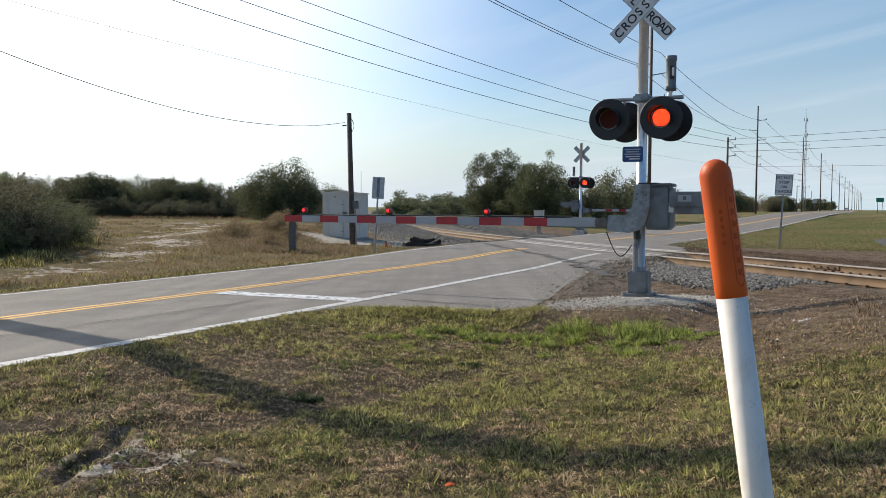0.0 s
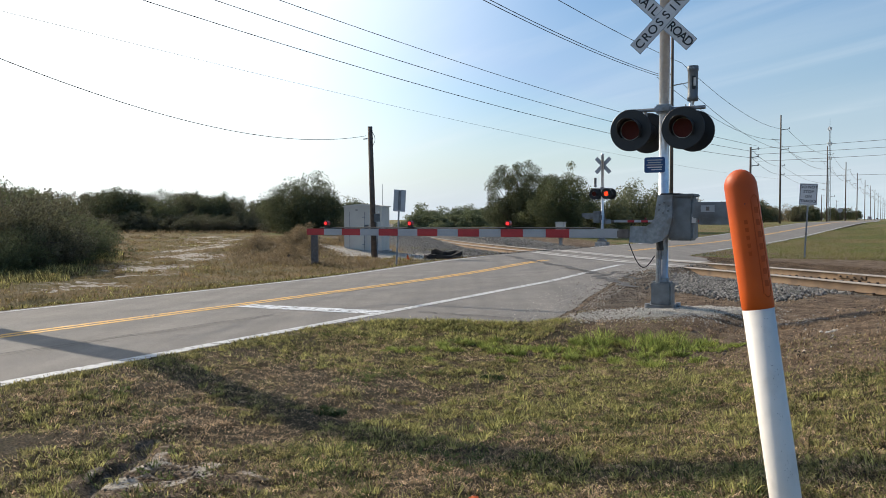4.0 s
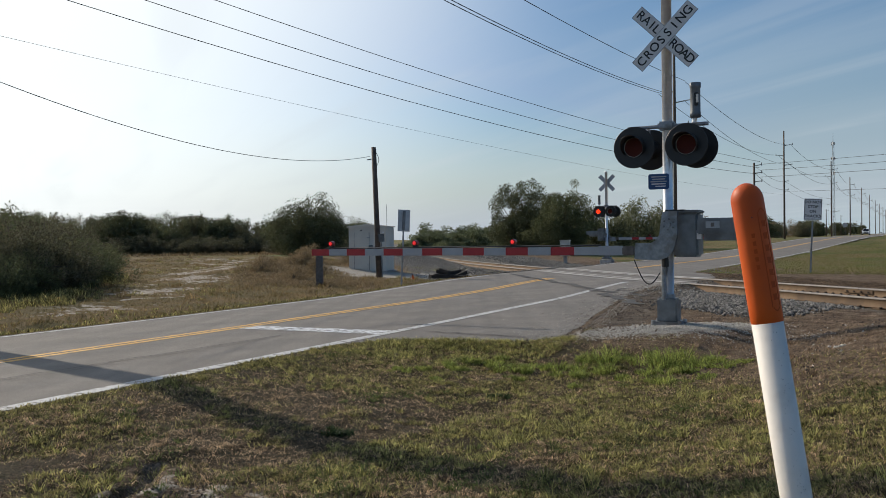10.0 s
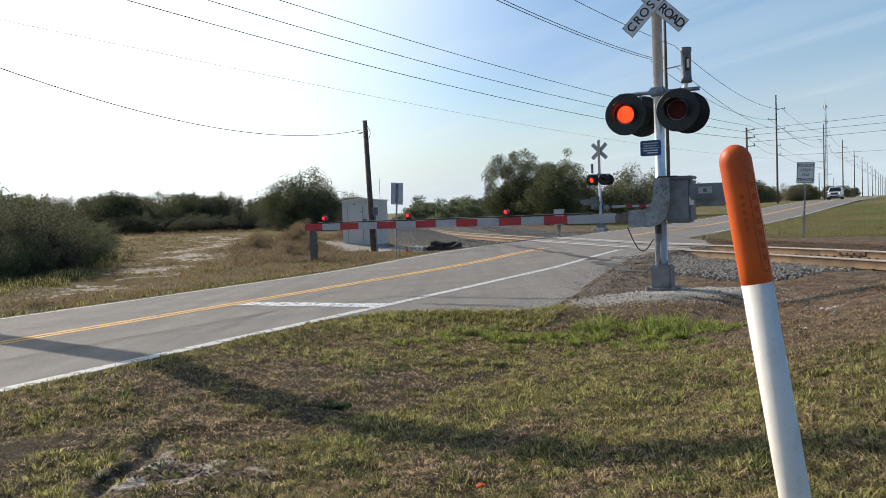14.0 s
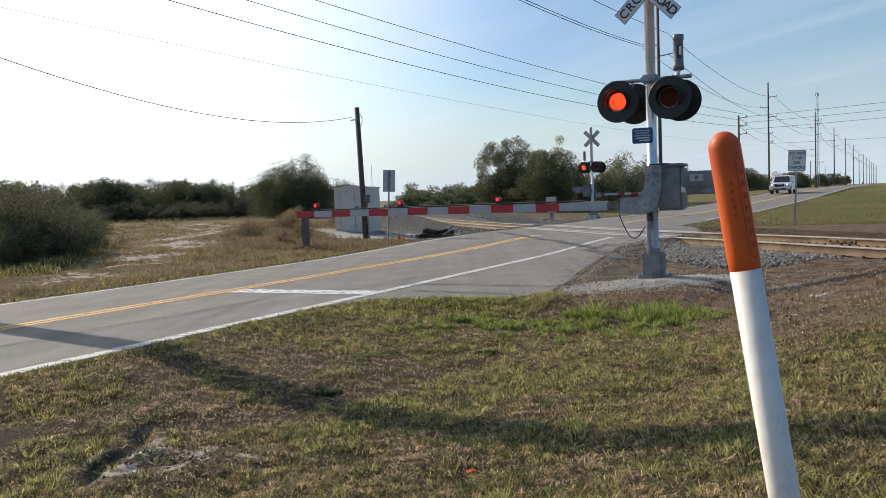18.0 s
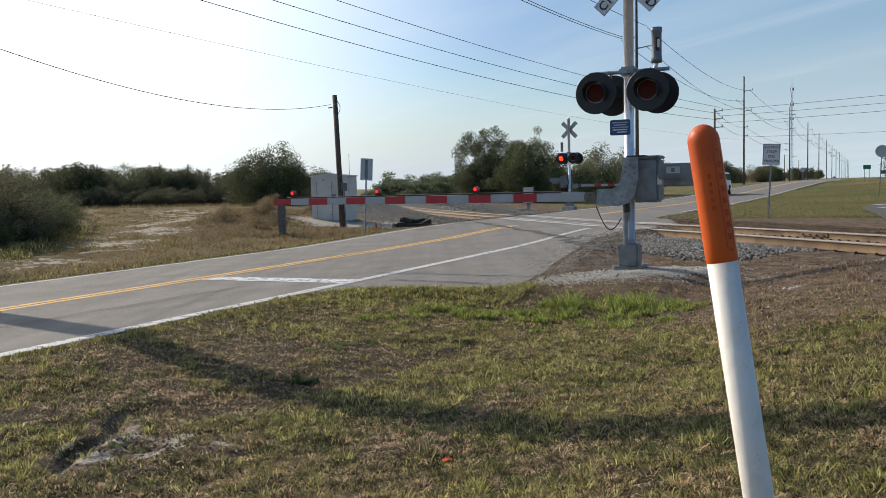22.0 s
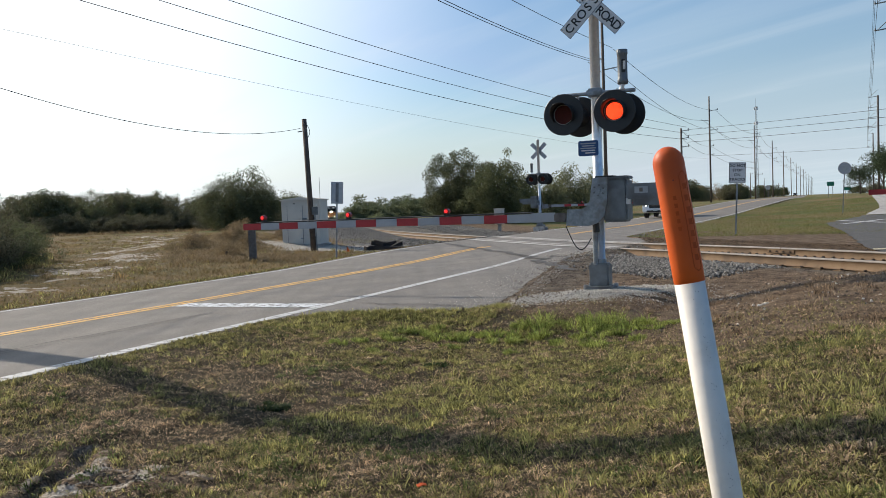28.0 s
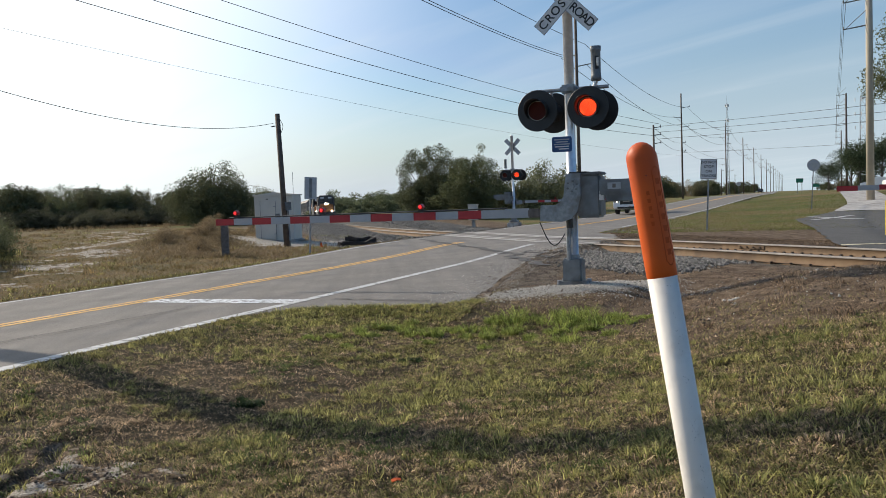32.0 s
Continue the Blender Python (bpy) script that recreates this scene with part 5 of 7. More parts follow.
for k, (sx, sy, sz, tz, ty, ln) in enumerate(((0, 0, 0.08, 14, 3, 1.5), (-0.1, 0.3, 0.07, -12, -2, 1.2), (-0.2, 0.1, 0.24, 9, 8, 0.9), (0.42, 0.05, 0.14, 35, -20, 0.6), (0.2, -0.24, 0.06, -9, 3, 1.3), (-0.25, -0.05, 0.3, -28, 14, 0.5), (0.05, 0.2, 0.22, 22, -9, 0.8), (-0.7, -0.1, 0.05, 48, 6, 0.5))):
    q = part("tie", box((ln, 0.22, 0.17), bevel=0.015), M_TIE, pile)
    q.matrix_basis = pose(sx, sy, sz, 0, ty, tz)
flag = empty("marker_flag", pose(-2.25, 33.4, zg(-2.25, 33.4)))
tagged(flag, "small orange utility flag in dark weeds", "marker flag")
part("wire", tube((0, 0, 0), (0, 0, 0.3), 0.006, 0.006, 5), M_WIRE, flag)
cloth = bmesh.new()
add_prism(cloth, [(-0.02, 0.1), (0.1, 0.08), (0.08, 0.16), (0.05, 0.28), (-0.01, 0.24)], -0.01, 0.01)
part("flag", cloth, M_ORANGE, flag)
litter = empty("litter", pose(0.05, 4.78, zg(0.05, 4.78) + 0.02, 12, 0, 20))
tagged(litter, "small orange-brown dead leaf on the grass", "leaf")
lf = bmesh.new()
add_prism(lf, [(-0.028, 0), (0.0, 0.009), (0.03, 0.002), (0.032, 0.005), (0, 0.013), (-0.028, 0.005)], -0.014, 0.014)
part("blade", lf, M_SMUDGE, litter)


# ---- poles and wires ----
def tall_pole(at, height, arms, label, r=0.17, lean=0.0, mat=None, turn=-27.0, base=None, taper=0.62):
    p = empty("utility_pole", pose(at[0], at[1], zg(*at) if base is None else base, 0, lean, turn))
    tagged(p, label, "utility pole", "utility poles")
    part("shaft", tube((0, 0, -0.8), (0, 0, height), r, r * taper, 12), mat or M_POLE, p, smoothed=True)
    for z, x0, x1 in arms:
        arm = part("arm", tube((x0 * 0.1, 0, z), (x1, 0, z + 0.12 * abs(x1)), 0.05, 0.04, 6), M_GALV, p)
        part("insulator", tube((x1, 0, z + 0.12 * abs(x1) - 0.1), (x1, 0, z + 0.12 * abs(x1) + 0.22), 0.06, 0.04, 8), M_GREYBOX, arm)
    return p


ARMS = [(15.8, 0, 1.3), (14.2, 0, -1.2), (12.6, 0, 1.2)]
tall_pole((16.78, 69.5), 17.6, [(12.5, 0, 1.3), (10.6, 0, 1.1), (13.4, 0, -0.9)], "tall dark wooden power pole along the road", base=-0.3)
tall_pole((51.2, 139.5), 18.2, ARMS + [(10.0, 0, 0.6), (8.6, 0, 0.6)], "tall dark wooden power pole along the road", base=0.0)
tall_pole((84.2, 200.0), 17.8, ARMS + [(9.0, 0, -0.9), (7.6, 0, -0.9), (6.0, 0, 1.6)], "tall dark wooden power pole along the road", base=0.5)
for k in range(11):
    y = 262 + 62 * k
    x = 84.2 + (y - 200) * 0.5115
    tall_pole((x, y), 18.2, ARMS, "tall dark wooden power pole along the road", 0.2, base=0.4)
for k in range(5):
    y = 300 + 95 * k
    tall_pole((76 + (y - 200) * 0.485, y), 9.5, [(9.0, 0, 0.8)], "shorter dark wooden pole along the road", 0.18, base=0.4)
CROSS_POLE = (30.1, 90.5)
tall_pole(CROSS_POLE, 9.4, [(9.1, 0, 0.75), (8.3, 0, 0.75), (7.4, 0, 0.75)], "dark wooden distribution pole with three insulators", 0.15, base=-0.4, turn=-20)
NEAR_POLE = (-10.1, 14.6)
tall_pole(NEAR_POLE, 11.5, [(10.8, 0, 0.9), (10.0, 0, 0.9), (9.2, 0, 0.9)], "stout wooden distribution pole at the roadside", 0.27, taper=0.82)


def wire(name, p0, p1, sag, r=0.016, label="thin dark overhead power wire", n=40):
    p0, p1 = Vector(p0), Vector(p1)
    line = [p0.lerp(p1, k / n) - Vector((0, 0, 4 * sag * (k / n) * (1 - k / n))) for k in range(n + 1)]
    ob = part(name, add_sweep(bmesh.new(), line, r, 5), M_WIRE, None, smoothed=True)
    return tagged(ob, label, "power line", "overhead wires")


FEED_POLE = (-30.0, 20.0)
tall_pole(FEED_POLE, 17.2, [(16.4, 0, 0.3), (15.4, 0, 0.3), (14.4, 0, 0.3)], "tall wooden pole far back from the road", 0.2)
for (zn, sag, zf) in ((14.42, 1.88, 7.81), (15.45, 1.67, 8.47), (16.49, 1.45, 9.12)):
    wire("overhead_wire", (*FEED_POLE, zn), (30.7, 90.5, zf), sag, 0.019)
wire("overhead_wire", (*FEED_POLE, 11.28), (51.2, 139.5, 7.9), 1.38, 0.008)
for zn, zf in ((8.44, 8.84), (7.7, 8.23), (7.06, 7.5)):
    wire("overhead_wire", (47, 62, zn), (30.75, 90.5, zf), 0.1, 0.018)
wire("overhead_wire", (51.2, 139.5, 8.4), (105, 128, 9.5), 0.3, 0.02)
SPAN_POLE = (-20.0, -2.0)
tall_pole(SPAN_POLE, 15.2, ARMS, "tall dark wooden power pole along the road", 0.2)
for x, zn, zf, sag in ((16.3, 13.42, 12.95, 1.61), (16.3, 13.3, 12.8, 1.63), (17.6, 14.36, 13.98, 1.23)):
    wire("overhead_wire", (SPAN_POLE[0], SPAN_POLE[1], zn), (x, 69.5, zf), sag, 0.02)
wire("overhead_wire", (*NEAR_POLE, 5.11), (-4.15, 36.0, 4.98), 0.91, 0.0095, "sagging thin service wire to the short pole")
LINE = [(16.55, 69.5, -0.3), (51.2, 139.5, 0.0), (84.2, 200.0, 0.5)] + [(84.2 + (62 + 62 * k) * 0.5115, 262 + 62 * k, 0.4) for k in range(6)]
for i, ((x0, y0, z0), (x1, y1, z1)) in enumerate(zip(LINE, LINE[1:])):
    for dx, h0, h1 in ((1.1, 14.2 if i == 0 else 15.9, 15.9), (-1.0, 13.2 if i == 0 else 14.3, 14.3), (1.0, 12.7, 12.7)):
        wire("overhead_wire", (x0 + dx, y0, z0 + h0), (x1 + dx, y1, z1 + h1), 1.3, 0.022 + 0.004 * i, n=20)
for h0, h1 in ((8.9, 10.0), (8.1, 8.7)):
    wire("overhead_wire", (30.3, 90.5, h0 - 0.3), (51.3, 139.5, h1), 0.5, 0.018, n=20)
    wire("overhead_wire", (51.4, 139.5, h1), (84.2, 200, h1 - 0.3), 0.8, 0.02, n=20)


# ---- plants ----
def leaf_cloud(rng, centres, radii, count, size):
    """Small bent leaf quads spread through round clumps."""
    k = rng.choice(len(centres), count, p=radii ** 2 / np.sum(radii ** 2))
    d = rng.normal(size=(count, 3))
    d /= np.linalg.norm(d, axis=1)[:, None]
    p = centres[k] + d * (radii[k] * rng.random(count) ** 0.4)[:, None]
    t = rng.normal(size=(count, 3))
    t /= np.linalg.norm(t, axis=1)[:, None]
    b = np.cross(t, d + 0.6 * rng.normal(size=(count, 3)))
    b /= np.linalg.norm(b, axis=1)[:, None] + 1e-9
    s = size * (0.6 + 0.8 * rng.random(count))[:, None]
    v = np.stack([p - t * s, p + b * s * 0.45, p + t * s, p - b * s * 0.45], 1)
    return v.reshape(-1, 3), np.arange(count * 4).reshape(-1, 4)


def make_tree(name, height, width, leaves, size, mat, seed, label, trunk=0.25, low=0.12, clumps=26, flat=0.8, cat="tree", lift=0.0):
    """Tapered trunk, limbs and an uneven crown of many leaves."""
    rng = np.random.default_rng(seed)
    t = empty(name, Matrix())
    tagged(t, label, cat)
    bm = bmesh.new()
    r = max(0.03, height * 0.022)
    add_tube(bm, (0, 0, -0.3), (0.05 * height * (rng.random() - 0.5), 0, height * trunk * 1.6), r, r * 0.6, 8)
    cs, rs = [], []
    for k in range(clumps):
        d = rng.normal(size=3)
        d /= np.linalg.norm(d)
        d[2] = abs(d[2]) * 1.5 - 0.5 if low > 0.03 else abs(d[2]) * 1.75 - 0.75
        rad = 0.35 + 0.5 * rng.random()
        mid = height * (low + (1 - low) * 0.42)
        c = np.array([d[0] * width / 2 * rad, d[1] * width / 2 * rad, mid + d[2] * (height - mid) * rad * 1.1 + lift])
        cs.append(c)
        rs.append(min(width, height) * (0.13 + 0.1 * rng.random()))
        if k % 2 == 0:
            add_tube(bm, (0, 0, height * trunk * (0.5 + rng.random() * 0.6)), c * (1, 1, 0.96), r * 0.35, r * 0.1, 5)
    part("trunk", bm, M_BARK, t)
    v, f = leaf_cloud(rng, np.array(cs), np.array(rs), leaves, size)
    v[:, 2] = np.maximum(v[:, 2], 0.02)
    crown = new("crown", raw_mesh("crown", v, f, mat))
    crown.parent = t
    return t


def make_dome_tree(name, height, width, leaves, size, mat, seed, label, clumps=90, rough=0.16, cat="tree", bare=0.0):
    """A full crown of leaf clumps set over an uneven dome that comes down to the ground, with twigs that stand out of it."""
    rng = np.random.default_rng(seed)
    t = empty(name, Matrix())
    tagged(t, label, cat)
    r = max(0.03, height * 0.025)
    bm = bmesh.new()
    add_tube(bm, (0, 0, -0.3), (0.1, 0, height * 0.5), r, r * 0.6, 8)
    k = np.arange(clumps) + 0.5
    up = 1 - 1.25 * k / clumps
    an = 2.39996 * k + rng.normal(0, 0.25, clumps)
    ring = np.sqrt(np.maximum(1 - up ** 2, 0))
    swell = 1 + rough * rng.normal(0, 1, clumps)
    rad = min(width / 2, height) * rng.uniform(0.16, 0.27, clumps)
    reach = (width / 2 - rad) * swell
    mid = height * 0.4
    cs = np.stack([ring * np.cos(an) * reach, ring * np.sin(an) * reach, np.maximum(mid + up * (height - mid - rad) * swell, rad * 0.5)], -1)
    inner = cs * rng.uniform(0.3, 0.75, (clumps, 1))
    for c in cs[::4]:
        add_tube(bm, (0, 0, height * (0.15 + 0.3 * rng.random())), tuple(c), r * 0.35, r * 0.08, 5)
    part("trunk", bm, M_BARK, t)
    v, f = leaf_cloud(rng, np.concatenate([cs, inner]), np.concatenate([rad, rad * 1.1]), leaves, size)
    v[:, 2] = np.maximum(v[:, 2], 0.02)
    crown = new("crown", raw_mesh("crown", v, f, mat))
    crown.parent = t
    if bare:
        tw = bmesh.new()
        for c in cs[:clumps // 2]:
            for _ in range(2):
                d = Vector(c) * rng.uniform(0.05, 0.13) + Vector(rng.normal(0, 0.12, 3)) * width * 0.2 + Vector((0, 0, bare * rng.random() * 0.5))
                add_tube(tw, tuple(c), tuple(Vector(c) + d), r * 0.12, r * 0.04, 4, False)
        tagged(part("brushwood", tw, M_TWIG, t), "thin bare grey twigs above the leaves", kind="stuff")
    return t


def plant(t, x, y, s=1.0, turn=0.0, sz=None, z=None):
    return Matrix.LocRotScale((x, y, (zg(x, y) if z is None else z) - 0.05), Euler((0, 0, turn)), (s, s, sz or s))


def put_copy(proto, x, y, s, turn, sz=None, z=None):
    c = copy_thing(proto, Matrix())
    c.matrix_basis = plant(c, x, y, s, turn, sz, z)
    return c


rng0 = random.Random(7)
# the broad dark tree behind the bungalow
oak = make_dome_tree("bushy_tree", 5.4, 7.4, 48000, 0.078, M_LEAF, 11, "dense dark green rounded bushy tree in dry grass", 110, 0.15)
oak.matrix_basis = plant(oak, -13.5, 72, 1.0, 0.3, z=-0.4)
# the group past the rails
g1 = make_dome_tree("tree", 7.0, 6.6, 46000, 0.08, M_LEAF, 12, "tall dark green tree with an uneven leafy crown", 60, 0.24)
g1.matrix_basis = plant(g1, 5.0, 78, 1.0, 0.7, z=-0.3)
g2 = make_dome_tree("tree", 6.0, 5.6, 42000, 0.075, M_LEAF2, 13, "rounded grey-green leafy tree past the rails", 70, 0.17)
g2.matrix_basis = plant(g2, 8.2, 73, 1.0, 0.0, z=-0.3)
g3 = make_tree("tree", 5.2, 6.0, 9000, 0.1, M_LEAFPALE, 14, "pale thin-leaved scrubby tree behind the far signal", low=0.02, clumps=34)
g3.matrix_basis = plant(g3, 16.8, 86, 1.0, 0.0, z=-0.3)
for x, y, s in ((12.0, 84, 0.9), (20.2, 88, 0.95), (14.3, 82, 0.75), (10.2, 88, 0.95)):
    put_copy(g3, x, y, s, rng0.random() * 6, z=-0.3)
# scrub bushes
bush = make_dome_tree("scrub_bush", 3.0, 4.2, 13000, 0.062, M_LEAF3, 21, "dark tangled scrub bush in a hedge line", 46, 0.24, "bush", 0.2)
bush.matrix_basis = plant(bush, -13.3, 25.6, 0.62, 0.2, 0.72)
leggy = make_dome_tree("scrub_bush", 3.0, 4.2, 8500, 0.062, M_LEAF2, 27, "thin-leaved twiggy scrub bush in a hedge line", 38, 0.32, "bush", 0.45)
leggy.matrix_basis = plant(leggy, -13.0, 24.6, 0.4, 0.2, 0.45)
bush2 = make_tree("scrub_bush", 3.4, 4.8, 6000, 0.09, M_LEAF, 22, "dark green scrub bush in a hedge line", low=0.0, clumps=28, cat="bush")
bush2.matrix_basis = plant(bush2, -46, 92, 1.1, 0.2)
far_bush = make_tree("far_bush", 3.4, 4.8, 5000, 0.1, M_LEAFHAZED, 28, "green bush in a far tree line, paled to stand for haze", low=0.0, clumps=28, cat="bush")
far_bush.matrix_basis = plant(far_bush, 2.0, 186, 2.0, 0.2, 1.4, z=-1.4)
bush3 = make_tree("bare_shrub", 3.4, 4.0, 2600, 0.07, M_WEED, 23, "half-bare brown shrub in a hedge line", low=0.0, clumps=30, cat="bush")
bush3.matrix_basis = plant(bush3, -40, 86, 1.1, 0.2)
for k in range(64):
    u = k / 63
    x = -66 + 55 * u + rng0.uniform(-1, 1)
    y = 70 + 20 * u + rng0.uniform(-3, 3) + (k % 2) * 5
    proto = (bush, bush2, leggy, bush2, bush)[k % 5]
    put_copy(proto, x, y, rng0.uniform(0.95, 1.4), rng0.random() * 6.28, rng0.uniform(1.0, 1.36) * (1.12 - 0.12 * u))
# the near thicket across the road, from the verge back to the hedge
for x, y, h, w in ((-13.2, 23.6, 1.3, 1.9), (-14.6, 24.4, 2.2, 2.6), (-12.9, 26.8, 1.6, 2.2), (-14.2, 27.4, 2.5, 2.9), (-13.3, 28.9, 1.7, 2.4), (-15.6, 26.2, 2.6, 3.0),
                   (-14.6, 30.2, 2.2, 2.7), (-16.0, 29.4, 2.7, 3.2), (-14.4, 32.4, 1.5, 2.4), (-16.2, 33.2, 2.3, 3.0), (-17.6, 31.6, 2.9, 3.4), (-15.9, 36.0, 1.5, 2.4),
                   (-18.4, 36.0, 2.6, 3.4), (-20.2, 39.5, 2.7, 3.6), (-22.5, 43.0, 2.8, 4.0), (-25.5, 48.0, 3.0, 4.4), (-29, 54, 3.2, 4.8), (-33, 60, 3.4, 5.0)):
    put_copy(rng0.choice((bush, leggy)), x, y, w / 4.2, rng0.random() * 6.28, h / 3.0)
for k in range(40):
    u = k / 39
    x, y = -10 + 26 * u + rng0.uniform(-2, 2), 190 + rng0.uniform(-12, 12)
    s = rng0.uniform(1.6, 2.5)
    put_copy(far_bush, x, y, s, rng0.random() * 6.28, s * rng0.uniform(0.6, 0.8), z=-1.4)
for k in range(16):
    x, y = -9.5 + 7.0 * rng0.random(), 112 + 34 * rng0.random()
    if abs(x - float(track_x(y))) > 4.5:
        s = rng0.uniform(1.1, 1.6)
        put_copy(far_bush, x, y, s, rng0.random() * 6.28, s * 0.78, z=-1.1)
for k in range(60):
    a = 110 + 7 * k + rng0.uniform(-3, 3)
    p = W(a, float(bend(a)) - 36 - rng0.uniform(0, 18))
    put_copy(rng0.choice((bush, bush2, bush3)), p.x, p.y, rng0.uniform(1.2, 1.9) * (1 + k / 90), rng0.random() * 6.28, z=-0.3)
for k in range(40):
    a = 420 + 20 * k
    p = W(a, float(bend(a)) + rng0.choice((-30, -45, 40, 60, 75)) + rng0.uniform(-8, 8))
    put_copy(rng0.choice((bush, bush2)), p.x, p.y, rng0.uniform(2.2, 3.2), rng0.random() * 6.28, z=0.0)
for k in range(14):
    x, y = rng0.gauss(-7.7, 1.1), rng0.gauss(38, 3.0)
    s = rng0.uniform(0.16, 0.28)
    if abs(x + 4.3) + abs(y - 40) > 3.4:
        put_copy(bush3, x, y, s * 1.6, rng0.random() * 6.28, s)
for k in range(46):
    u = k / 45
    put_copy(bush, -64 + 52 * u + rng0.uniform(-1, 1), 66 + 19 * u + rng0.uniform(-2, 2), rng0.uniform(0.8, 1.2), rng0.random() * 6.28, rng0.uniform(0.4, 0.75))
# pines at the trail
pine = make_tree("pine_tree", 9.5, 9.5, 6500, 0.14, M_PINE, 31, "dark spreading pine with gaps between clumps", trunk=0.4, low=0.3, clumps=17)
pine.matrix_basis = plant(pine, 69.5, 118, 0.85, 0.2, z=0.6)
for x, y, s in ((74, 120, 0.95), (79, 124, 1.0), (66.5, 121, 0.55), (85, 122, 1.1), (74, 128, 0.8)):
    put_copy(pine, x, y, s, rng0.random() * 6, z=0.6)
shade_tree = make_tree("roadside_tree", 14.5, 9.5, 16000, 0.12, M_LEAF2, 33, "tall leafy green tree beside the concrete pole", trunk=0.5, low=0.5, clumps=26)
shade_tree.matrix_basis = plant(shade_tree, 43.8, 64.0, 1.0, 0.4, z=0.8)


# ---- grass ----
def blades(name, x, y, h, w, mat, label, seed, lean=0.45, z=None, away=None):
    """Curved two-piece blades of grass."""
    rng = np.random.default_rng(seed)
    n = len(x)
    z0 = z_ground(x, y) - 0.005 if z is None else z
    an, dirn = rng.random(n) * 6.283, rng.random(n) * 6.283
    ca, sa = np.cos(an) * w / 2, np.sin(an) * w / 2
    if away is not None:
        dirn = away + rng.normal(0, 0.6, n)
    bx, by = np.cos(dirn), np.sin(dirn)
    lo = lean * (0.3 + rng.random(n))
    p = np.stack([x, y, z0], -1)
    side = np.stack([ca, sa, 0 * ca], -1)
    m = p + np.stack([bx * lo * h * 0.35, by * lo * h * 0.35, h * 0.6], -1)
    t = p + np.stack([bx * lo * h, by * lo * h, h * (1 - 0.35 * lo)], -1)
    v = np.stack([p - side, p + side, m + side * 0.7, m - side * 0.7, t], 1).reshape(-1, 3)
    b = 5 * np.arange(n)[:, None]
    f = np.concatenate([b + [0, 1, 2], b + [0, 2, 3], b + [3, 2, 4]], 0)
    return tagged(new(name, raw_mesh(name, v, f, mat)), label, "grass", kind="stuff")


def verge(n, seed, keep, near=2.0, far=13.5):
    rng = np.random.default_rng(seed)
    r = near + (far - near) * rng.random(n // 4) ** 0.75
    b = radians(-34) + radians(74) * rng.random(n // 4)
    k = rng.integers(0, n // 4, n * 3)
    wide = 0.05 + 0.05 * rng.random(n * 3)
    x, y = (r * np.sin(b))[k] + rng.normal(0, 1, n * 3) * wide, (r * np.cos(b))[k] + rng.normal(0, 1, n * 3) * wide
    a, o = x * UX + y * UY, x * UY - y * UX
    ba, li, sa, ea, lu, ta, de = ground_masks(x, y)
    ok = (o > pave_edge(a) + 0.03) & (np.maximum(np.maximum(li, de), np.maximum(ba, sa)) < 0.4) & keep(x, y, a, o, ea, rng)
    return x[ok][:n], y[ok][:n]


def patch(x, y, k, s):
    return wob(x, y, k, s) + 0.6 * wob(x, y, k * 2.7, s + 3)


def tufts(rng, cx, cy, per, spread_r):
    k = np.repeat(np.arange(len(cx)), per)
    an, r = rng.random(len(k)) * 6.283, spread_r[k] * np.sqrt(rng.random(len(k)))
    return cx[k] + r * np.cos(an), cy[k] + r * np.sin(an), k


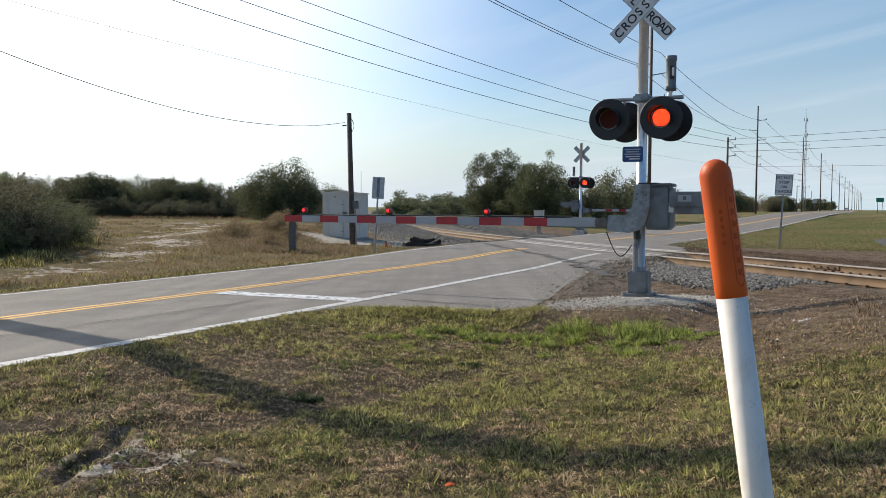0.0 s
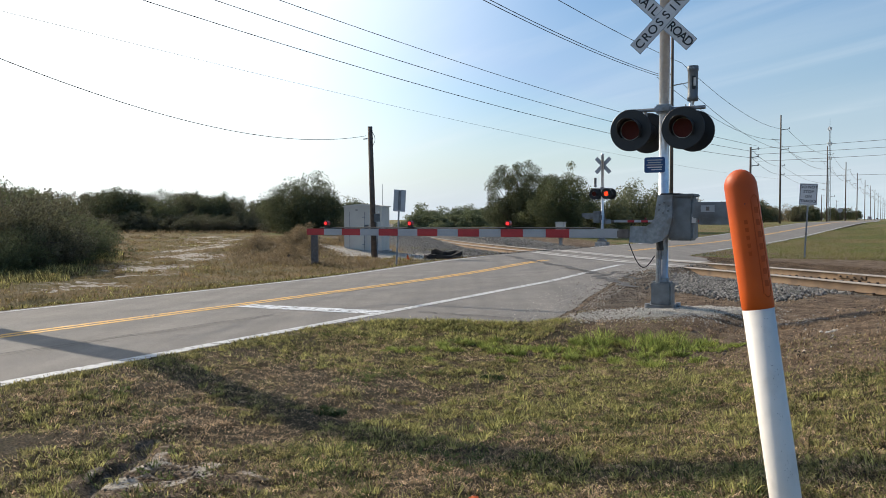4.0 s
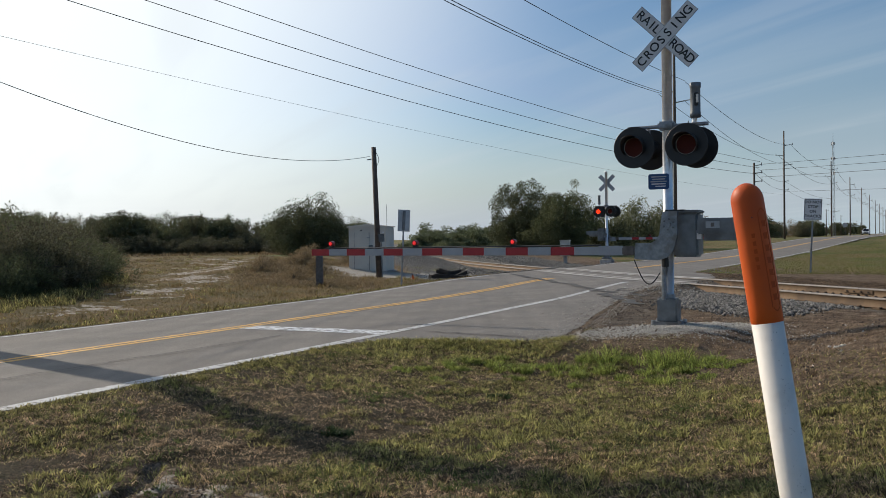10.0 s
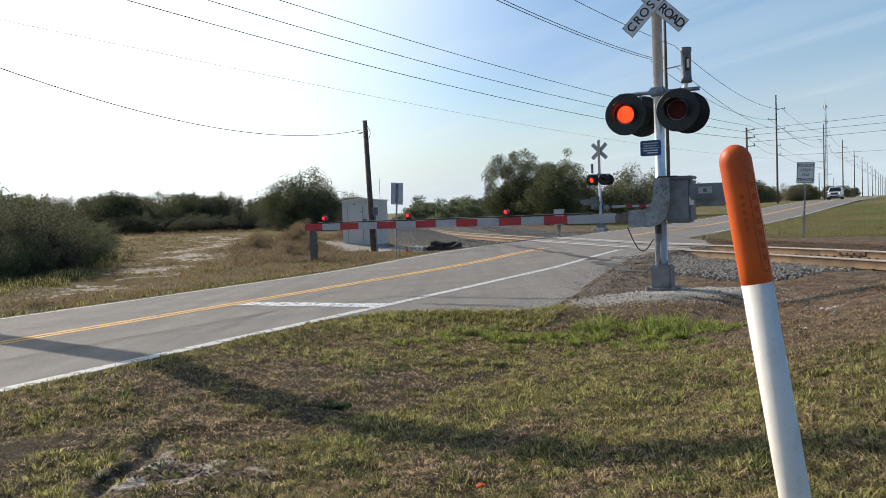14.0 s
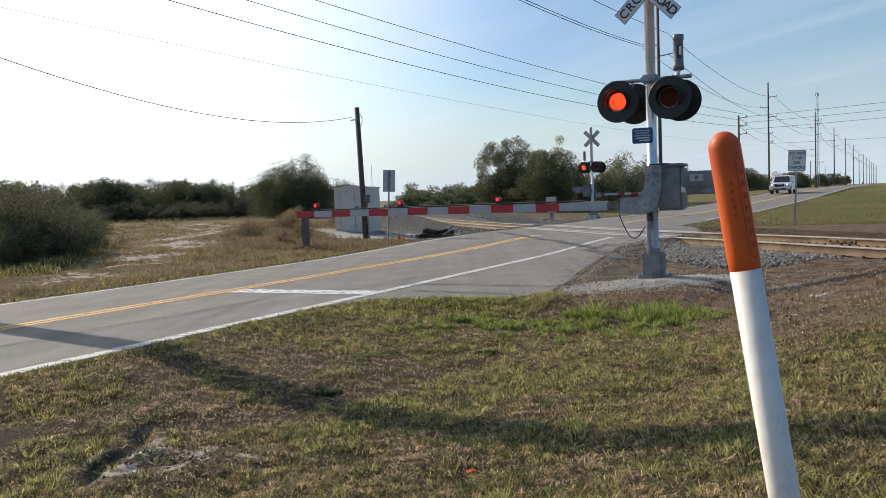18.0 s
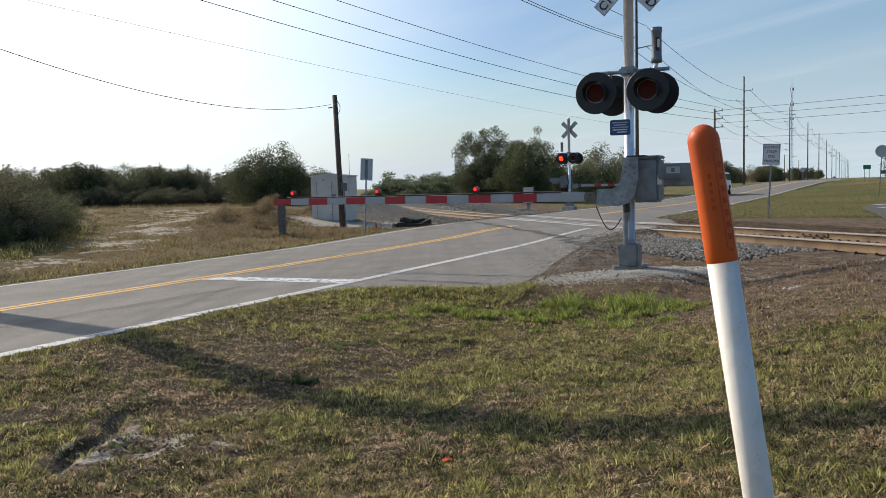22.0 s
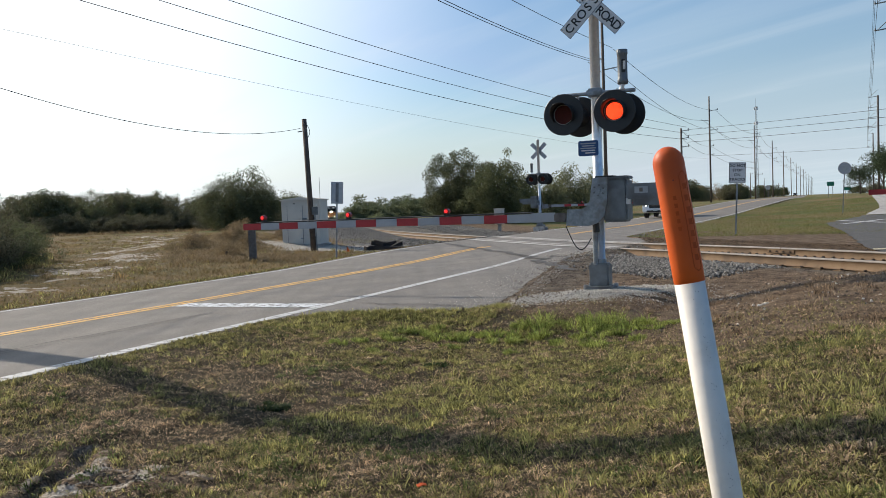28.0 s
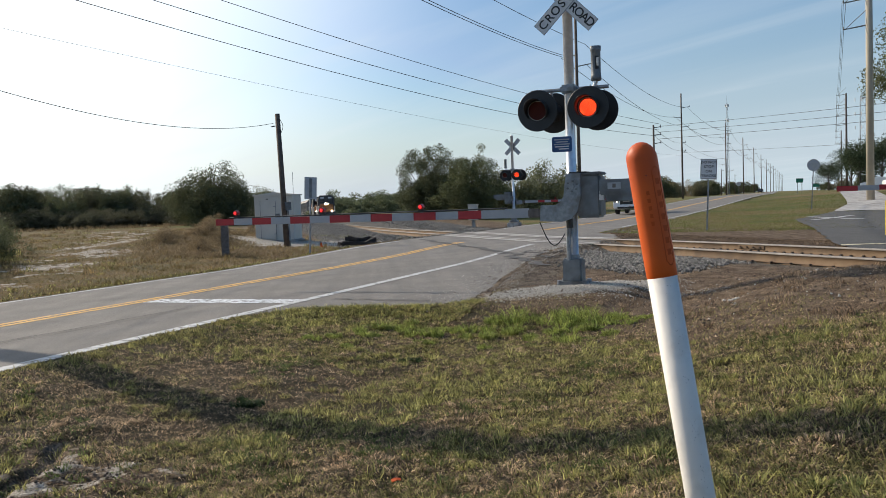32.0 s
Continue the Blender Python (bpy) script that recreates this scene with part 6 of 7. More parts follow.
def make_verge_grass():
    rng = np.random.default_rng(11)
    x, y = verge(115000, 1, lambda x, y, a, o, e, g: (g.random(len(x)) > e * 0.95) & (patch(x, y, 1.1, 0.0) + 0.8 * g.random(len(x)) > -0.7))
    blades("dry_grass", x, y, 0.012 + 0.024 * rng.random(len(x)), 0.005 + 0.004 * rng.random(len(x)), M_DRY, "short dry tan thatch on the verge", 3, 2.2)
    x, y = verge(90000, 2, lambda x, y, a, o, e, g: (g.random(len(x)) > e * 0.99) & (patch(x, y, 0.9, 1.7) + 1.0 * g.random(len(x)) > 0.35 - 0.7 * smooth(x, -0.2, 1.8) - 1.2 * smooth(x, 0.8, 1.8) * (1 - smooth(y, 6, 8))))
    blades("green_grass", x, y, 0.018 + 0.045 * rng.random(len(x)) ** 1.5, 0.005 + 0.004 * rng.random(len(x)), M_GRASS, "short patchy olive-green turf on the verge", 4, 1.3)
    # the same turf goes on around and behind
    n = 150000
    r, b = 13.5 * rng.random(n) ** 0.7, 6.283 * rng.random(n)
    x, y = r * np.sin(b), r * np.cos(b)
    off_view = (np.abs(np.arctan2(x, y) - radians(3)) > radians(36)) | (r < 2.1)
    ok = off_view & ((x * UY - y * UX) > pave_edge(x * UX + y * UY) + 0.05) & (ground_masks(x, y)[3] < 0.4)
    x, y = x[ok], y[ok]
    half = np.arange(len(x)) % 2 == 0
    blades("dry_grass", x[half], y[half], 0.015 + 0.03 * rng.random(half.sum()), 0.008 + 0.006 * rng.random(half.sum()), M_DRY, "short dry tan thatch around the verge", 36, 2.0)
    half = ~half
    blades("green_grass", x[half], y[half], 0.02 + 0.04 * rng.random(half.sum()), 0.008 + 0.006 * rng.random(half.sum()), M_GRASS, "short olive-green turf around the verge", 37, 1.3)
    # taller yellow-green tufts dotted over the turf
    tx, ty = verge(1700, 31, lambda x, y, a, o, e, g: (e < 0.5) & (patch(x, y, 0.9, 1.7) + g.random(len(x)) > 0.2 - 0.7 * smooth(x, -0.2, 1.8) - 1.2 * smooth(x, 0.8, 1.8) * (1 - smooth(y, 6, 8))), 2.4, 11.5)
    tx, ty = tx + rng.normal(0, 0.14, len(tx)), ty + rng.normal(0, 0.14, len(tx))
    ok = (tx * UY - ty * UX) > pave_edge(tx * UX + ty * UY) + 0.08
    tx, ty = tx[ok], ty[ok]
    x, y, k = tufts(rng, tx, ty, 26, 0.02 + 0.05 * rng.random(len(tx)))
    out = np.arctan2(y - ty[k], x - tx[k])
    blades("grass_tufts", x, y, (0.025 + 0.07 * rng.random(len(tx)) ** 1.6)[k] * (0.6 + 0.6 * rng.random(len(k))), 0.005 + 0.004 * rng.random(len(k)), M_TUFT, "small bright yellow-green tufts in the turf", 32, 1.1, away=out)
    # ragged fringe of turf along the edge line
    n = 900
    ta = rng.uniform(0, 10.6, n)
    to = -6.72 + 0.3 * rng.random(n) ** 2
    to = np.where(ta > 9.7, pave_edge(ta) + 0.02 + 0.25 * rng.random(n), to)
    keep = patch(ta, to, 1.9, 0.5) + 1.2 * rng.random(n) > 0.1
    ta, to = ta[keep], to[keep]
    tx, ty = ta * UX + to * UY, ta * UY - to * UX
    x, y, k = tufts(rng, tx, ty, 16, 0.03 + 0.06 * rng.random(len(tx)))
    zz = np.maximum(z_ground(x, y), np.where(x * UY - y * UX < -6.66, 0.0, -9)) - 0.005
    blades("edge_grass", x, y, (0.03 + 0.06 * rng.random(len(tx)))[k] * (0.5 + 0.6 * rng.random(len(k))), 0.005 + 0.004 * rng.random(len(k)), M_GRASS, "ragged grass fringe creeping over the road edge", 41, 1.2, z=zz)
    # green fringe at the foot of the apron
    to = rng.uniform(-6.5, -4.0, 260)
    ta = np.interp(to, [-6.7, -6.25, -5.3, -4.4, -4.15], [9.7, 10.3, 10.7, 11.0, 11.4]) - 0.04 - 1.1 * rng.random(260) ** 1.8
    tx, ty = ta * UX + to * UY, ta * UY - to * UX
    x, y, k = tufts(rng, tx, ty, 46, 0.04 + 0.09 * rng.random(260))
    out = np.arctan2(y - ty[k], x - tx[k])
    blades("apron_grass", x, y, (0.03 + 0.09 * rng.random(260) ** 1.5)[k] * (0.5 + 0.6 * rng.random(len(k))), 0.005 + 0.004 * rng.random(len(k)), M_TUFT, "green grass fringe at the foot of the asphalt apron", 46, 1.1, away=out)
    # larger soft clumps and dark ones that break the turf
    for cnt, sd, mat, hh, label in ((700, 43, M_GRASS, 0.055, "low olive clumps in the turf"), (420, 44, M_DARKTURF, 0.05, "dark green clover clumps in the turf"), (1500, 45, M_DRY, 0.045, "matted straw-coloured clumps in the turf")):
        tx, ty = verge(cnt, sd, lambda x, y, a, o, e, g: (e < 0.5) & (patch(x, y, 0.8, sd * 0.37) + g.random(len(x)) > 0.15), 2.3, 12.0)
        tx, ty = tx + rng.normal(0, 0.2, len(tx)), ty + rng.normal(0, 0.2, len(tx))
        ok = (tx * UY - ty * UX) > pave_edge(tx * UX + ty * UY) + 0.15
        tx, ty = tx[ok], ty[ok]
        x, y, k = tufts(rng, tx, ty, 44, 0.04 + 0.1 * rng.random(len(tx)) ** 2)
        out = np.arctan2(y - ty[k], x - tx[k])
        blades("turf_clumps", x, y, (hh * (0.5 + 0.8 * rng.random(len(tx))))[k] * (0.5 + 0.6 * rng.random(len(k))), 0.004 + 0.005 * rng.random(len(k)), mat, label, sd, 1.4, away=out)
    # lush clumps before the gravel, small ones along the asphalt
    spots = ((1.12, 10.45, 0.2), (1.4, 10.75, 0.2), (1.6, 10.3, 0.24), (1.95, 10.7, 0.24), (2.25, 10.45, 0.26), (2.5, 10.7, 0.28), (2.7, 10.45, 0.18), (2.1, 9.95, 0.16), (2.85, 10.1, 0.15), (2.1, 9.25, 0.17), (1.0, 10.2, 0.13), (0.72, 10.75, 0.12), (2.5, 9.9, 0.14), (0.1, 10.9, 0.13), (-0.25, 10.6, 0.14), (-0.6, 10.3, 0.12), (0.4, 11.05, 0.12), (3.3, 10.3, 0.1), (0.3, 10.7, 0.16), (0.6, 10.4, 0.18), (0.9, 10.6, 0.14), (-0.1, 10.4, 0.12), (-0.9, 10.1, 0.13), (1.3, 10.0, 0.12), (1.7, 9.7, 0.14), (0.5, 9.8, 0.1), (2.9, 10.6, 0.14), (2.6, 9.4, 0.1), (1.1, 9.3, 0.08), (-0.4, 9.7, 0.08))
    cx, cy, cr = (np.array(c) for c in zip(*spots))
    cx, cy, cr = np.repeat(cx, 5), np.repeat(cy, 5), np.repeat(cr, 5) * rng.uniform(0.6, 1.15, len(cr) * 5)
    cx, cy = cx + rng.normal(0, 0.6, len(cx)) * cr, cy + rng.normal(0, 0.5, len(cx)) * cr
    x, y, k = tufts(rng, cx, cy, 85, cr * 0.5)
    a, o = x * UX + y * UY, x * UY - y * UX
    ok = o > pave_edge(a) + 0.02
    x, y, k = x[ok], y[ok], k[ok]
    out = np.arctan2(y - cy[k], x - cx[k])
    rim = np.hypot(x - cx[k], y - cy[k]) / (cr[k] * 0.5)
    tall = (cr * rng.uniform(0.5, 1.15, len(cr)) + 0.02)[k] * (1.1 - 0.6 * rim) * (0.5 + 0.6 * rng.random(len(x)))
    blades("lush_grass", x, y, tall, 0.006 + 0.004 * rng.random(len(x)), M_LUSH, "bright green grass clumps beside the gravel", 5, 1.1, away=out)
    # a few dark broad-leaved weeds
    wx = np.concatenate([[0.28, 0.2, 0.36], verge(7, 6, lambda x, y, a, o, e, g: e < 0.5, 2.6, 10)[0]])
    wy = np.concatenate([[8.85, 8.8, 8.82], verge(7, 6, lambda x, y, a, o, e, g: e < 0.5, 2.6, 10)[1]])
    x, y, k = tufts(rng, wx, wy, 60, 0.03 + 0.06 * rng.random(len(wx)))
    blades("weeds", x, y, 0.02 + 0.05 * rng.random(len(k)), 0.01 + 0.01 * rng.random(len(k)), M_DARKLEAF, "small dark leafy weeds in the grass", 8, 1.2)
    # straw lying on the earth, and brown dead tufts
    n = 80000
    x, y = rng.uniform(0.6, 10, n), rng.uniform(6.2, 15, n)
    e = ground_masks(x, y)
    ok = (e[3] + 0.6 * e[6] > 0.4) & (e[1] < 0.5) & (patch(x, y, 1.6, 2.0) + rng.random(n) > 0.2)
    ok &= (x * UY - y * UX) > pave_edge(x * UX + y * UY) + 0.05
    x, y = x[ok], y[ok]
    blades("straw", x, y, 0.008 + 0.02 * rng.random(len(x)), 0.005 + 0.004 * rng.random(len(x)), M_STRAW, "dry straw litter strewn on bare earth", 33, 4.5)
    # litter past the far rail
    yy = rng.uniform(12, 31, 16000)
    xx = track_x(yy) + rng.uniform(1.3, 5.0, 16000)
    ok = (xx * UY - yy * UX - bend(xx * UX + yy * UY)) > -6.4
    blades("straw", xx[ok], yy[ok], 0.02 + 0.04 * rng.random(ok.sum()), 0.012 + 0.01 * rng.random(ok.sum()), M_DEAD, "dry straw and dead weeds beside the rails", 35, 3.0)
    tx, ty = rng.uniform(2.9, 9.5, 130), rng.uniform(6.4, 11.8, 130)
    keep = ground_masks(tx, ty)[3] > 0.35
    tx, ty = tx[keep], ty[keep]
    x, y, k = tufts(rng, tx, ty, 80, 0.05 + 0.16 * rng.random(len(tx)) ** 2)
    blades("dead_grass", x, y, 0.02 + 0.07 * rng.random(len(k)), 0.005 + 0.003 * rng.random(len(k)), M_STRAW, "brown dead grass tufts on bare earth", 9, 0.9)


make_verge_grass()


def make_far_grass():
    rng = np.random.default_rng(21)
    # far verge of the road and the field behind it
    n = 45000
    a, o = rng.uniform(2, 40, n), -13.75 - 24 * rng.random(n) ** 1.6
    p = np.stack([a * UX + o * UY, a * UY - o * UX], -1)
    ba, li, sa, ea, lu, ta, de = ground_masks(p[:, 0], p[:, 1])
    ok = (np.maximum(sa, np.maximum(li, ba)) < 0.35)
    p = p[ok]
    blades("field_grass", p[:, 0], p[:, 1], 0.03 + 0.06 * rng.random(len(p)), 0.016 + 0.012 * rng.random(len(p)), M_FIELD, "tan dry grass across the road", 22, 1.3)
    n = 16000
    a, o = rng.uniform(2, 40, n), -13.9 - 20 * rng.random(n) ** 1.3
    x, y = a * UX + o * UY, a * UY - o * UX
    ok = (patch(x, y, 0.45, 2.0) > 0.15) & (ground_masks(x, y)[2] < 0.3)
    x, y = x[ok], y[ok]
    blades("olive_grass", x, y, 0.04 + 0.08 * rng.random(len(x)), 0.016 + 0.01 * rng.random(len(x)), M_GRASS, "olive patches in the dry field", 27, 1.2)
    # tussocks of tan and olive grass over the field, thick below the hedge
    for cnt, sd, mat, hi, label in ((1500, 51, M_FIELD, 0.3, "tan tussocks over the field"), (800, 52, M_GRASS, 0.26, "olive tussocks over the field"), (700, 53, M_WEED, 0.34, "brown weed tussocks over the field")):
        a, o = rng.uniform(0, 48, cnt), -14.4 - 34 * rng.random(cnt) ** 1.1
        tx, ty = a * UX + o * UY, a * UY - o * UX
        ok = (patch(tx, ty, 0.35, sd) > -0.2) & (ground_masks(tx, ty)[2] < 0.3) & (np.abs(tx + 4.3) + np.abs(ty - 40) > 3.4) & (np.abs(tx - track_x(ty)) > 6)
        tx, ty = tx[ok], ty[ok]
        x, y, k = tufts(rng, tx, ty, 26, 0.1 + 0.25 * rng.random(len(tx)))
        blades("field_tussocks", x, y, (hi * (0.25 + 0.75 * rng.random(len(tx)) ** 2))[k] * (0.5 + 0.6 * rng.random(len(k))), 0.012 + 0.012 * rng.random(len(k)), mat, label, sd, 1.0)
    n = 9000
    u = rng.random(n)
    x, y = -60 + 48 * u + rng.normal(0, 1.0, n), 60 + 21 * u + rng.normal(0, 2.2, n)
    blades("hedge_foot_grass", x, y, 0.12 + 0.4 * rng.random(n) ** 3, 0.03 + 0.03 * rng.random(n), M_WEED, "tall dead grass along the foot of the hedge", 54, 0.9)
    n = 9000
    a, o = rng.uniform(0, 26, n), -13.72 - 0.6 * rng.random(n)
    x, y = a * UX + o * UY, a * UY - o * UX
    blades("kerbside_grass", x, y, 0.04 + 0.08 * rng.random(n), 0.014 + 0.01 * rng.random(n), M_GRASS, "green grass fringe along the far road edge", 23, 0.8)
    # tall weeds on the mound by the post
    n = 12000
    x, y = rng.normal(-7.6, 1.15, n), rng.normal(38, 3.6, n)
    x = np.concatenate([x, rng.normal(-5.6, 1.1, 6000)])
    y = np.concatenate([y, rng.normal(31.5, 0.9, 6000)])
    a, o = x * UX + y * UY, x * UY - y * UX
    ok = (o < -15.5) & (np.abs(x + 4.3) + np.abs(y - 40) > 3.2)
    x, y = x[ok], y[ok]
    blades("tall_weeds", x, y, 0.06 + 0.2 * rng.random(len(x)) ** 1.5, 0.014 + 0.014 * rng.random(len(x)), M_WEED, "tall dry brown weeds on a low mound", 24, 2.0)
    # rank tussocks by the near bushes
    u = rng.random(64)
    cx, cy = -11.3 - 3.2 * u + rng.normal(0, 0.5, 64), 20.5 + 13 * u + rng.normal(0, 0.8, 64)
    x, y, k = tufts(rng, cx, cy, 70, 0.2 + 0.3 * rng.random(64))
    blades("rank_grass", x, y, (0.12 + 0.33 * rng.random(64) ** 1.5)[k] * (0.5 + 0.6 * rng.random(len(k))), 0.014 + 0.01 * rng.random(len(k)), M_GRASS, "rank green tussocks under the bushes", 26, 0.8)
    # lawn past the rails
    n = 30000
    a, o = 33 + 60 * rng.random(n) ** 1.5, rng.uniform(-6.7, 6, n)
    x, y = a * UX + (o + bend(a)) * UY, a * UY - (o + bend(a)) * UX
    blades("mown_grass", x, y, 0.03 + 0.05 * rng.random(n), 0.015 + 0.012 * rng.random(n), M_LAWN, "mown green grass past the rails", 25, 0.8)


make_far_grass()


# ---- vehicles ----
def make_suv():
    """White sport utility vehicle, nose towards -y."""
    car = empty("suv", Matrix())
    tagged(car, "white sport utility vehicle waiting at the crossing with headlights on", "car")
    side = [(-2.55, 0.45), (-2.6, 0.75), (-2.5, 1.0), (-1.35, 1.12), (-0.55, 1.78), (0.4, 1.88), (2.2, 1.84), (2.5, 1.2), (2.58, 0.5), (2.2, 0.38), (-2.2, 0.36)]
    m = Matrix.Rotation(math.pi / 2, 4, "Z")
    body = add_prism(bmesh.new(), side, -0.98, 0.98, m)
    for v in body.verts:
        if v.co.z > 1.15:
            v.co.x *= 0.84
    bmesh.ops.bevel(body, geom=list(body.edges), offset=0.05, segments=2, affect="EDGES")
    part("body", body, M_CARWHITE, car, smoothed=False)
    wind = bmesh.new()
    q = [wind.verts.new(c) for c in ((-0.8, -1.33, 1.15), (0.8, -1.33, 1.15), (0.7, -0.6, 1.76), (-0.7, -0.6, 1.76))]
    wind.faces.new(q)
    for v in wind.verts:
        v.co.y -= 0.03
        v.co.z += 0.03
    part("windscreen", wind, M_GLASS, car)
    for s in (-1, 1):
        for y0, y1 in ((-0.7, 0.35), (0.45, 1.35), (1.45, 2.2)):
            part("side_window", box((0.02, y1 - y0, 0.5), (s * 0.9, (y0 + y1) / 2, 1.47), Matrix.Rotation(radians(-7 * s), 4, "Y")), M_GLASS, car)
        part("headlight", box((0.34, 0.08, 0.17), (s * 0.74, -2.52, 0.92), bevel=0.02), M_CHROME, car, "headlight with a lit inner lamp")
        part("lamp", tube((s * 0.72, -2.55, 0.92), (s * 0.72, -2.575, 0.92), 0.07, 0.06, 12), M_CARLAMP, car, "lit dipped headlamp")
        mir = part("mirror", box((0.2, 0.12, 0.2), (s * 1.08, -0.95, 1.25), bevel=0.03), M_CARWHITE, car)
        for y in (-1.6, 1.55):
            w = part("wheel", tube((s * 0.76, y, 0.4), (s * 1.0, y, 0.4), 0.4, 0.4, 20), M_RUBBER, car, "black tyre")
            part("rim", tube((s * 0.98, y, 0.4), (s * 1.012, y, 0.4), 0.24, 0.22, 14), M_CHROME, w)
    part("grille", box((0.95, 0.06, 0.3), (0, -2.57, 0.88), bevel=0.01), M_BLACK, car, "dark grille")
    part("grille_bar", box((0.5, 0.05, 0.05), (0, -2.61, 0.95)), M_CHROME, car)
    part("bumper", box((1.9, 0.12, 0.2), (0, -2.6, 0.55), bevel=0.03), M_CARWHITE, car)
    part("lower_intake", box((1.3, 0.05, 0.14), (0, -2.645, 0.5)), M_BLACK, car)
    part("plate", box((0.32, 0.01, 0.16), (0, -2.675, 0.62)), M_WHITEREF, car)
    for s in (-0.65, 0.65):
        part("roof_rail", box((0.05, 1.8, 0.06), (s, 1.1, 1.9)), M_BLACK, car)
    return car


suv = make_suv()


def make_sedan(label, mat):
    car = empty("car", Matrix())
    tagged(car, label, "car")
    side = [(-2.2, 0.4), (-2.25, 0.7), (-1.1, 0.9), (-0.4, 1.4), (0.9, 1.42), (1.6, 0.98), (2.2, 0.9), (2.2, 0.4)]
    body = add_prism(bmesh.new(), side, -0.88, 0.88, Matrix.Rotation(math.pi / 2, 4, "Z"))
    bmesh.ops.bevel(body, geom=list(body.edges), offset=0.05, segments=2, affect="EDGES")
    part("body", body, mat, car)
    part("windscreen", box((1.4, 0.02, 0.6), (0, -0.78, 1.17), Matrix.Rotation(radians(-55), 4, "X")), M_GLASS, car)
    for s in (-1, 1):
        part("headlight", box((0.3, 0.06, 0.14), (s * 0.62, -2.23, 0.68)), M_WHITEREF, car)
        for y in (-1.4, 1.4):
            part("wheel", tube((s * 0.7, y, 0.32), (s * 0.9, y, 0.32), 0.32, 0.32, 16), M_RUBBER, car)
    return car


far_car = make_sedan("dark car far down the road", M_CARDARK)


def make_truck_wheels(parent, ys, r=0.5):
    for y in ys:
        for s in (-1, 1):
            w = part("wheel", tube((s * 0.68, y, r), (s * 0.82, y, r), r, r, 18), M_RAIL, parent)


def make_locomotive(label):
    """Wide-nosed road locomotive, nose towards -y; its foot is at rail height."""
    lo = empty("locomotive", Matrix())
    tagged(lo, label, "locomotive")
    part("frame", box((3.0, 21.5, 0.45), (0, 11.0, 1.35), bevel=0.04), M_LOCODARK, lo)
    nose = add_prism(bmesh.new(), [(-1.2, 1.55), (1.2, 1.55), (1.2, 2.75), (0.95, 3.0), (-0.95, 3.0), (-1.2, 2.75)], 0.9, 2.6)
    bmesh.ops.bevel(nose, geom=list(nose.edges), offset=0.08, segments=2, affect="EDGES")
    part("nose", nose, M_LOCO, lo, "faded orange wide nose")
    cab = add_prism(bmesh.new(), [(-1.5, 1.55), (1.5, 1.55), (1.5, 3.9), (1.15, 4.55), (-1.15, 4.55), (-1.5, 3.9)], 2.4, 5.0)
    bmesh.ops.bevel(cab, geom=list(cab.edges), offset=0.06, segments=2, affect="EDGES")
    part("cab", cab, M_LOCODARK, lo, "dark cab")
    for s in (-0.75, 0.75):
        part("windscreen", box((0.95, 0.04, 0.62), (s, 2.38, 3.5), bevel=0.02), M_GLASS, lo)
        part("ditch_light", tube((s * 1.2, 0.42, 1.75), (s * 1.2, 0.36, 1.75), 0.16, 0.16, 14), M_HEAD, lo, "lit ditch light")
        part("number_board", box((0.6, 0.05, 0.25), (s * 0.9, 2.37, 4.1)), M_WHITEREF, lo)
    for s in (-0.13, 0.13):
        part("headlight", tube((s * 1.1, 0.86, 3.05), (s * 1.1, 0.8, 3.05), 0.16, 0.16, 14), M_HEAD, lo, "lit headlight")
    part("headlight_box", box((0.55, 0.12, 0.34), (0, 0.92, 3.05), bevel=0.03), M_LOCODARK, lo)
    part("hood", box((1.9, 14.0, 2.5), (0, 12.2, 2.9), bevel=0.08), M_LOCO, lo, "long engine hood")
    part("radiator", box((2.7, 3.2, 1.0), (0, 17.4, 4.0), bevel=0.05), M_LOCODARK, lo)
    part("exhaust", box((0.7, 1.0, 0.3), (0, 10, 4.3)), M_LOCODARK, lo)
    part("fuel_tank", box((2.6, 6.5, 0.85), (0, 11, 0.75), bevel=0.12), M_LOCODARK, lo)
    part("plow", add_prism(bmesh.new(), [(-1.5, 0.15), (1.5, 0.15), (1.4, 1.1), (-1.4, 1.1)], 0.0, 0.25), M_LOCODARK, lo)
    part("pilot", box((2.9, 0.3, 0.6), (0, 0.3, 1.3)), M_LOCODARK, lo)
    part("coupler", box((0.3, 0.7, 0.3), (0, -0.15, 0.95), bevel=0.04), M_RAIL, lo)
    for s in (-1.4, 1.4):
        for y in (0.35, 1.6, 6.0, 9.0, 12.0, 15.0, 18.0, 21.0):
            part("handrail_post", tube((s, y, 1.55), (s, y, 2.6), 0.03, 0.03, 6), M_WHITEPL, lo)
        part("handrail", tube((s, 0.35, 2.6), (s, 2.0, 2.6), 0.03, 0.03, 6), M_WHITEPL, lo)
        part("handrail", tube((s, 5.2, 2.6), (s, 21.3, 2.6), 0.03, 0.03, 6), M_WHITEPL, lo)
        for y in (4.2, 17.6):
            part("bogie_frame", box((0.2, 3.9, 0.5), (s * 0.78, y, 0.62), bevel=0.05), M_LOCODARK, lo)
    make_truck_wheels(lo, (2.6, 4.2, 5.8, 16.0, 17.6, 19.2))
    return lo


